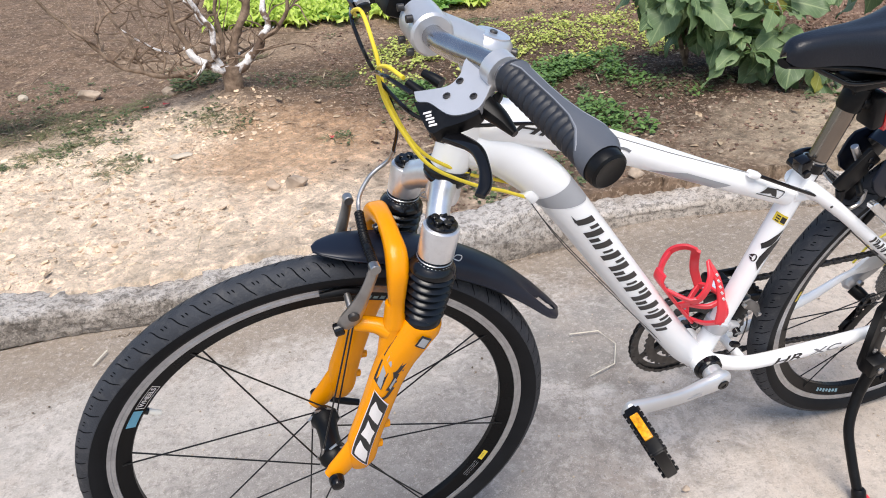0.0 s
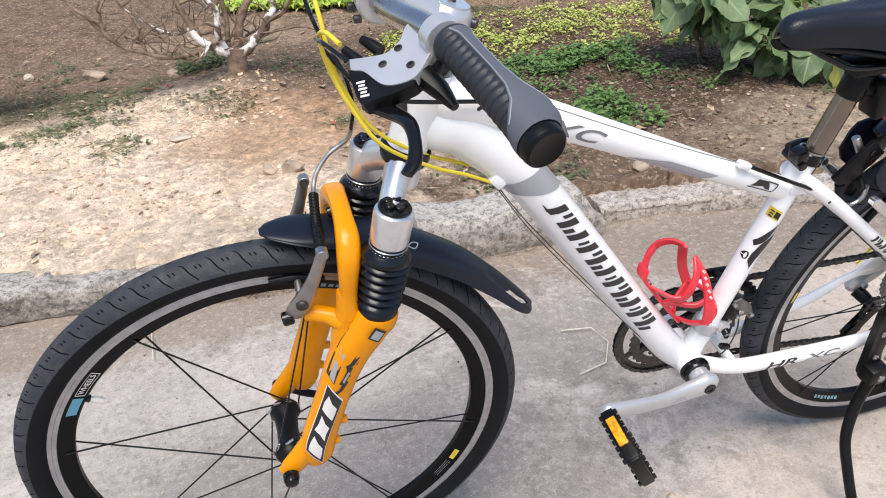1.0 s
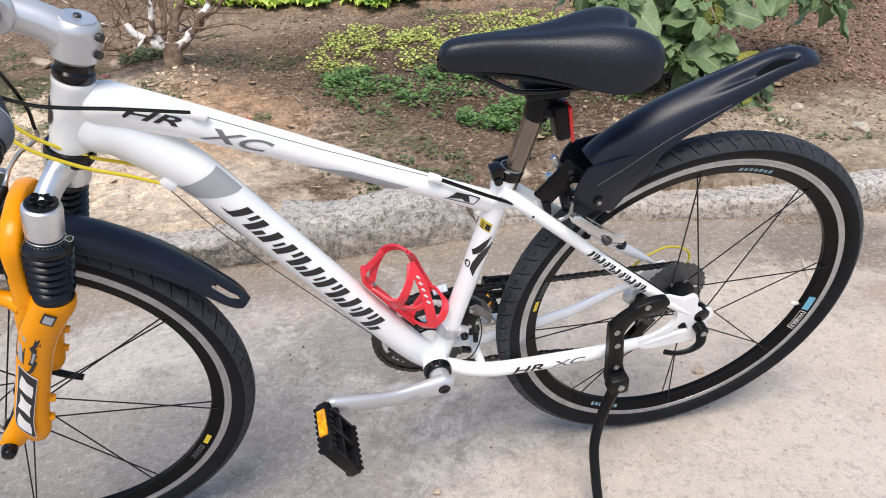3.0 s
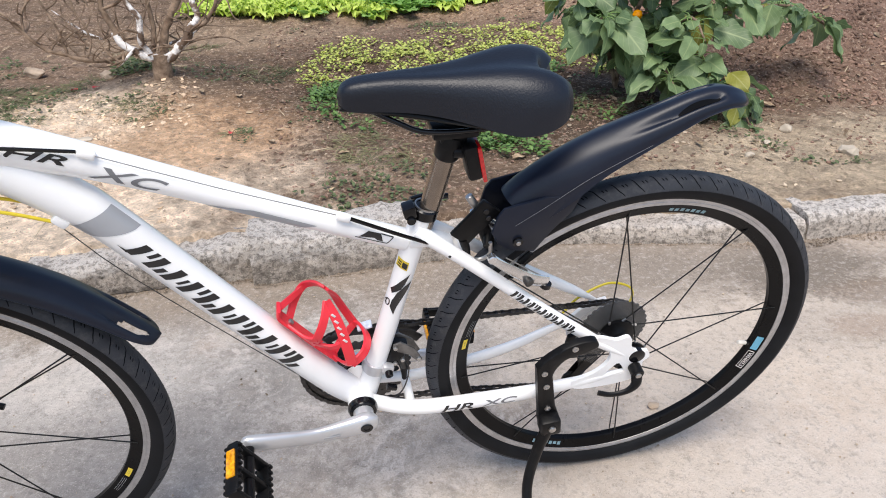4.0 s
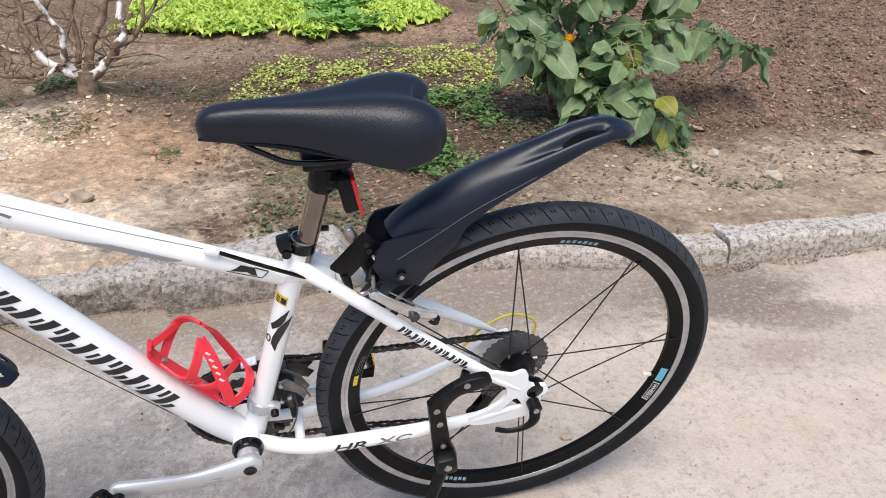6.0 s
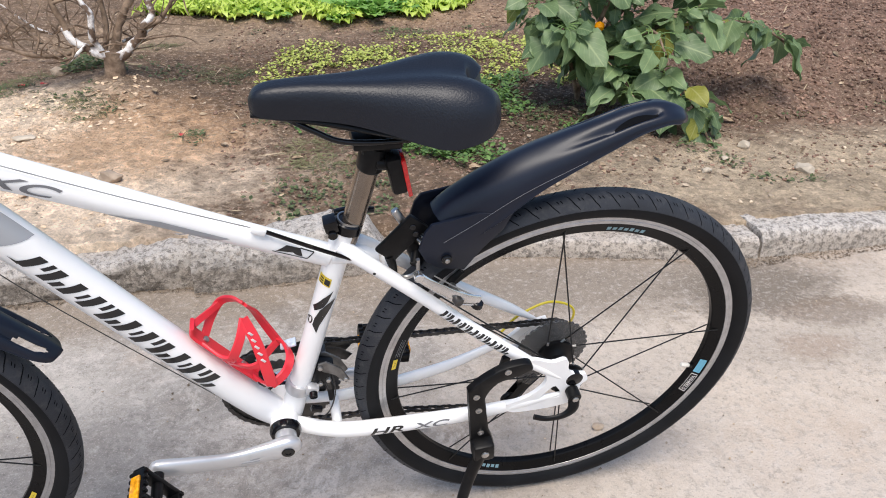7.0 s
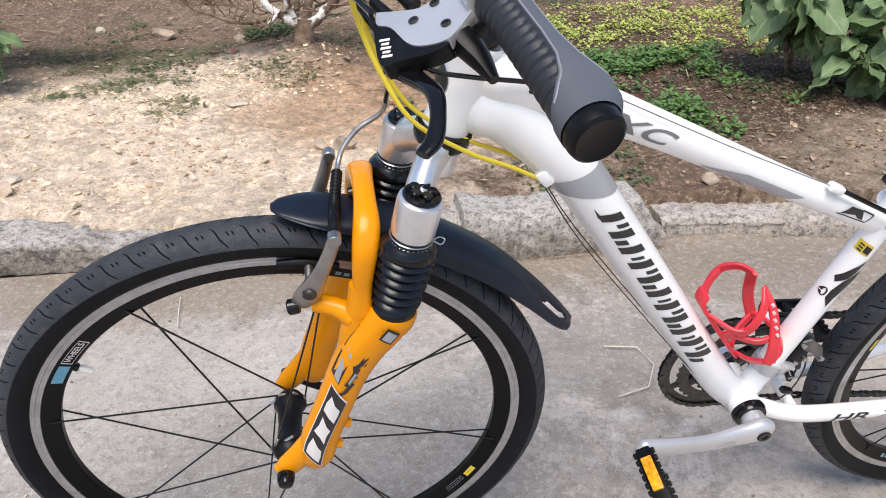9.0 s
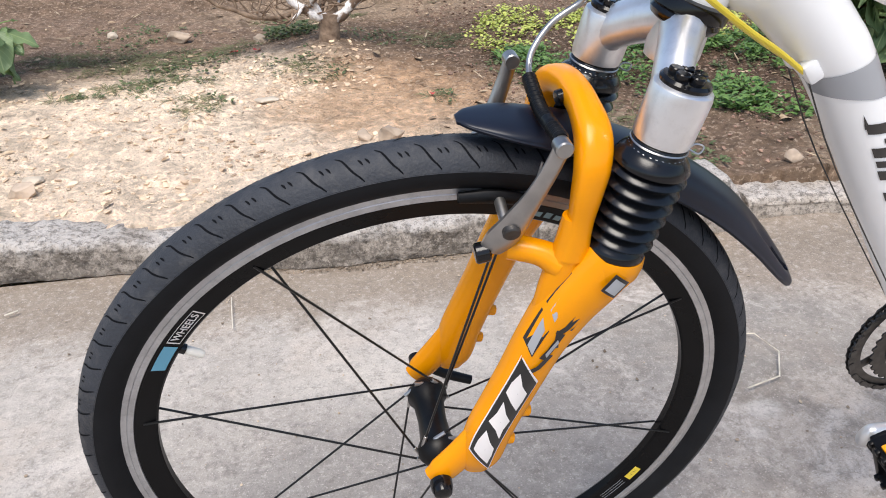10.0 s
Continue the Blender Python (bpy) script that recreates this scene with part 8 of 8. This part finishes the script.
behind = lambda x, y: y > float(kerb_front(x)) + 0.155
heap = lambda x, y: x > 2.45 and y > 1.66 - 0.22 * (x - 2.6) + 0.02
scatter("soil_clods", CRUMBS, spread(27000, (2.35, 5.2, 1.2, 4.4), heap, (0.004, 0.021), 8, 51, 0.85), CLOD, "loose reddish-brown clods of the dug soil heap")
scatter("soil_crumbs", CRUMBS, spread(8000, (0.3, 3.0, 1.1, 4.2), lambda x, y: behind(x, y) and x > 0.45 + 0.15 * n1(x, y, 3.0) and not heap(x, y), (0.0025, 0.015), 8, 52, 0.7), CLOD, "dark crumbs of garden soil")
scatter("sandy_grit", CRUMBS, spread(1100, (-1.7, 1.0, 1.05, 3.4), behind, (0.003, 0.011), 8, 53, 0.55), GRIT, "pale grit and small stones on sandy soil")
scatter("sandy_clods", CRUMBS, spread(3500, (-1.7, 0.15, 1.06, 2.6), lambda x, y: behind(x, y) and n1(x, y, 4.0) > -0.1, (0.003, 0.022), 8, 58, 0.38, 0.04), SANDY, "pale sandy clods and crumbs")
scatter("kerb_grit", CRUMBS, spread(900, (1.3, 3.6, 0.95, 1.7), behind, (0.003, 0.018), 8, 54, 0.55), GRIT, "pale grit and small stones beside the kerb")
at_foot = lambda x, y: -0.075 * abs(n1(x, 4.0, 3.0)) - 0.012 < y - float(kerb_front(x)) - (-0.045 if 0.407 < x < 0.965 else 0.0) < 0.004
scatter("kerb_dirt", CRUMBS, spread(5000, (-1.6, 3.2, 0.55, 0.97), at_foot, (0.0012, 0.0055), 8, 59, 0.5), DIRT, "dirt and crumbs gathered along the foot of the kerb")
scatter("path_grit", CRUMBS, spread(2600, (-1.6, 3.2, -0.9, 0.94), lambda x, y: y < float(kerb_front(x)) - 0.05, (0.0010, 0.0055), 8, 55, 0.6), GRIT, "fine grit on the concrete path")
dead = [flat_leaf(1.0, 0.45, 0.15, k + 20) for k in range(4)]
scatter("leaf_litter", dead, [(m, k % 4) for m, k in spread(1100, (-1.6, 3.6, 1.1, 4.0), lambda x, y: behind(x, y) and (x > 0.1 or y > 2.3 or n1(x, y, 3.0) > 0.1), (0.012, 0.05), 4, 56, 1.0, 0.12)], LITTER, "small dead leaves and straw on the soil")
scatter("straw_bits", [flat_leaf(1.0, 0.05, 0.05, k + 30) for k in range(4)], spread(420, (-1.6, 3.6, 1.05, 4.0), behind, (0.03, 0.12), 4, 57, 1.0, 0.06), STRAW, "dry straw and twigs on the soil")

# ---- single stones, leaves and twigs that stand out ----
rock("stone", 0.125, 1.495, (0.092, 0.072, 0.052), "flat buff stone lying on sandy soil", STONE, "stones", turn=20)
rock("stone", 0.050, 1.53, (0.055, 0.045, 0.050), "small buff stone beside a flat one", STONE, "stones")
rock("stone", -0.300, 2.83, (0.09, 0.06, 0.055), "grey stone at the foot of the tree", STONE, "stones", turn=30)
rock("stone", -0.66, 2.98, (0.13, 0.08, 0.06), "weathered grey stone on bare soil", STONE, "stones", turn=-20)
rock("stone", -0.247, 1.985, (0.09, 0.06, 0.022), "flat pale stone in sandy soil", PALE_STONE, "stones")
rock("stone", 2.40, 1.40, (0.052, 0.045, 0.040), "round cream stone on the soil", PALE_STONE, "stones")
rock("stone", 2.50, 1.18, (0.10, 0.07, 0.05), "pale lump of mortar behind the kerb", PALE_STONE, "stones", turn=40)
rock("stone", 2.12, 1.20, (0.040, 0.032, 0.026), "small pale stone behind the kerb", PALE_STONE, "stones")
rock("stone", 2.25, 1.30, (0.030, 0.026, 0.022), "small pale stone behind the kerb", PALE_STONE, "stones")
rock("stone", -0.845, 1.345, (0.075, 0.055, 0.050), "broken buff stone in sandy soil", STONE, "stones", turn=15)
rock("stone", -0.85, 1.42, (0.06, 0.045, 0.028), "flat pale stone in sandy soil", PALE_STONE, "stones")
rock("stone", 1.17, 1.09, (0.055, 0.045, 0.050), "buff stone behind the kerb", STONE, "stones")
rock("stone", -0.98, 3.12, (0.06, 0.045, 0.04), "small buff stone on bare soil", PALE_STONE, "stones")
rock("stone", 1.263, 0.165, (0.026, 0.018, 0.016), "small grey pebble on the concrete path", STONE, "stones", sink=0.15)
rock("stone", 0.626, -0.017, (0.018, 0.014, 0.012), "tiny dark pebble on the concrete path", STONE, "stones", sink=0.15)


def fallen(name, x, y, length, turn, material, label, category="leaf", curl=0.25):
    me = leaf_mesh(name, length, length * 0.42, material, 0.2, 0.3, curl, 0.05, seed=int(x * 100) + 7)
    ob = new(name, me)
    ob.matrix_world = pose(x, y, sp(x, y) + 0.012, 4, -4, turn)
    return tagged(ob, label, category, "fallen leaves")


fallen("fallen_petal", -0.310, 2.57, 0.06, 70, REDLEAF, "red fallen petal on the soil", "petal")
fallen("fallen_petal", -0.375, 2.575, 0.05, 140, REDLEAF, "red fallen petal on the soil", "petal")
fallen("fallen_petal", 0.316, 1.88, 0.05, 80, REDLEAF, "red fallen petal on the soil", "petal")
fallen("dry_leaf", 0.482, 1.80, 0.06, 110, LITTER, "curled pale dry leaf on the soil")
fallen("dry_leaf", 0.343, 2.32, 0.07, 100, LITTER, "curled pale dry leaf on the soil")
fallen("dry_leaf", 2.47, 1.72, 0.09, -20, LITTER, "curled pale dry leaf beside the soil heap")
fallen("dry_leaf", 2.95, 1.32, 0.14, -15, LITTER, "long pale dry leaf on bare soil")
fallen("dry_leaf", 1.30, 1.36, 0.08, 30, LITTER, "curled pale dry leaf on the soil")


def twig(pts, r, label):
    bm = tube([(x, y, ZG + 0.0035 + h + float(path_rise(x))) for x, y, h in pts], r, seg=6, raw=True)
    me = bpy.data.meshes.new("twig")
    bm.to_mesh(me)
    bm.free()
    me.materials.append(STALK)
    tagged(new("twig", me), label, "twig", "twigs on the path")


twig([(0.643, 0.498, 0), (0.711, 0.480, 0.002), (0.724, 0.418, 0.002), (0.686, 0.354, 0), (0.615, 0.337, 0)], 0.0016, "bent dry stalk lying on the concrete")
twig([(-0.304, 0.849, 0), (-0.299, 0.79, 0.002), (-0.293, 0.727, 0)], 0.0013, "short dry stalk on the concrete")
twig([(-0.486, 0.841, 0), (-0.457, 0.892, 0.002)], 0.0024, "short dry stalk beside the kerb")
twig([(-0.773, 0.874, 0), (-0.749, 0.887, 0.001)], 0.0020, "short dry stalk beside the kerb")
twig([(1.75, 0.44, 0), (1.79, 0.52, 0.003)], 0.0016, "short dry stalk on the concrete")
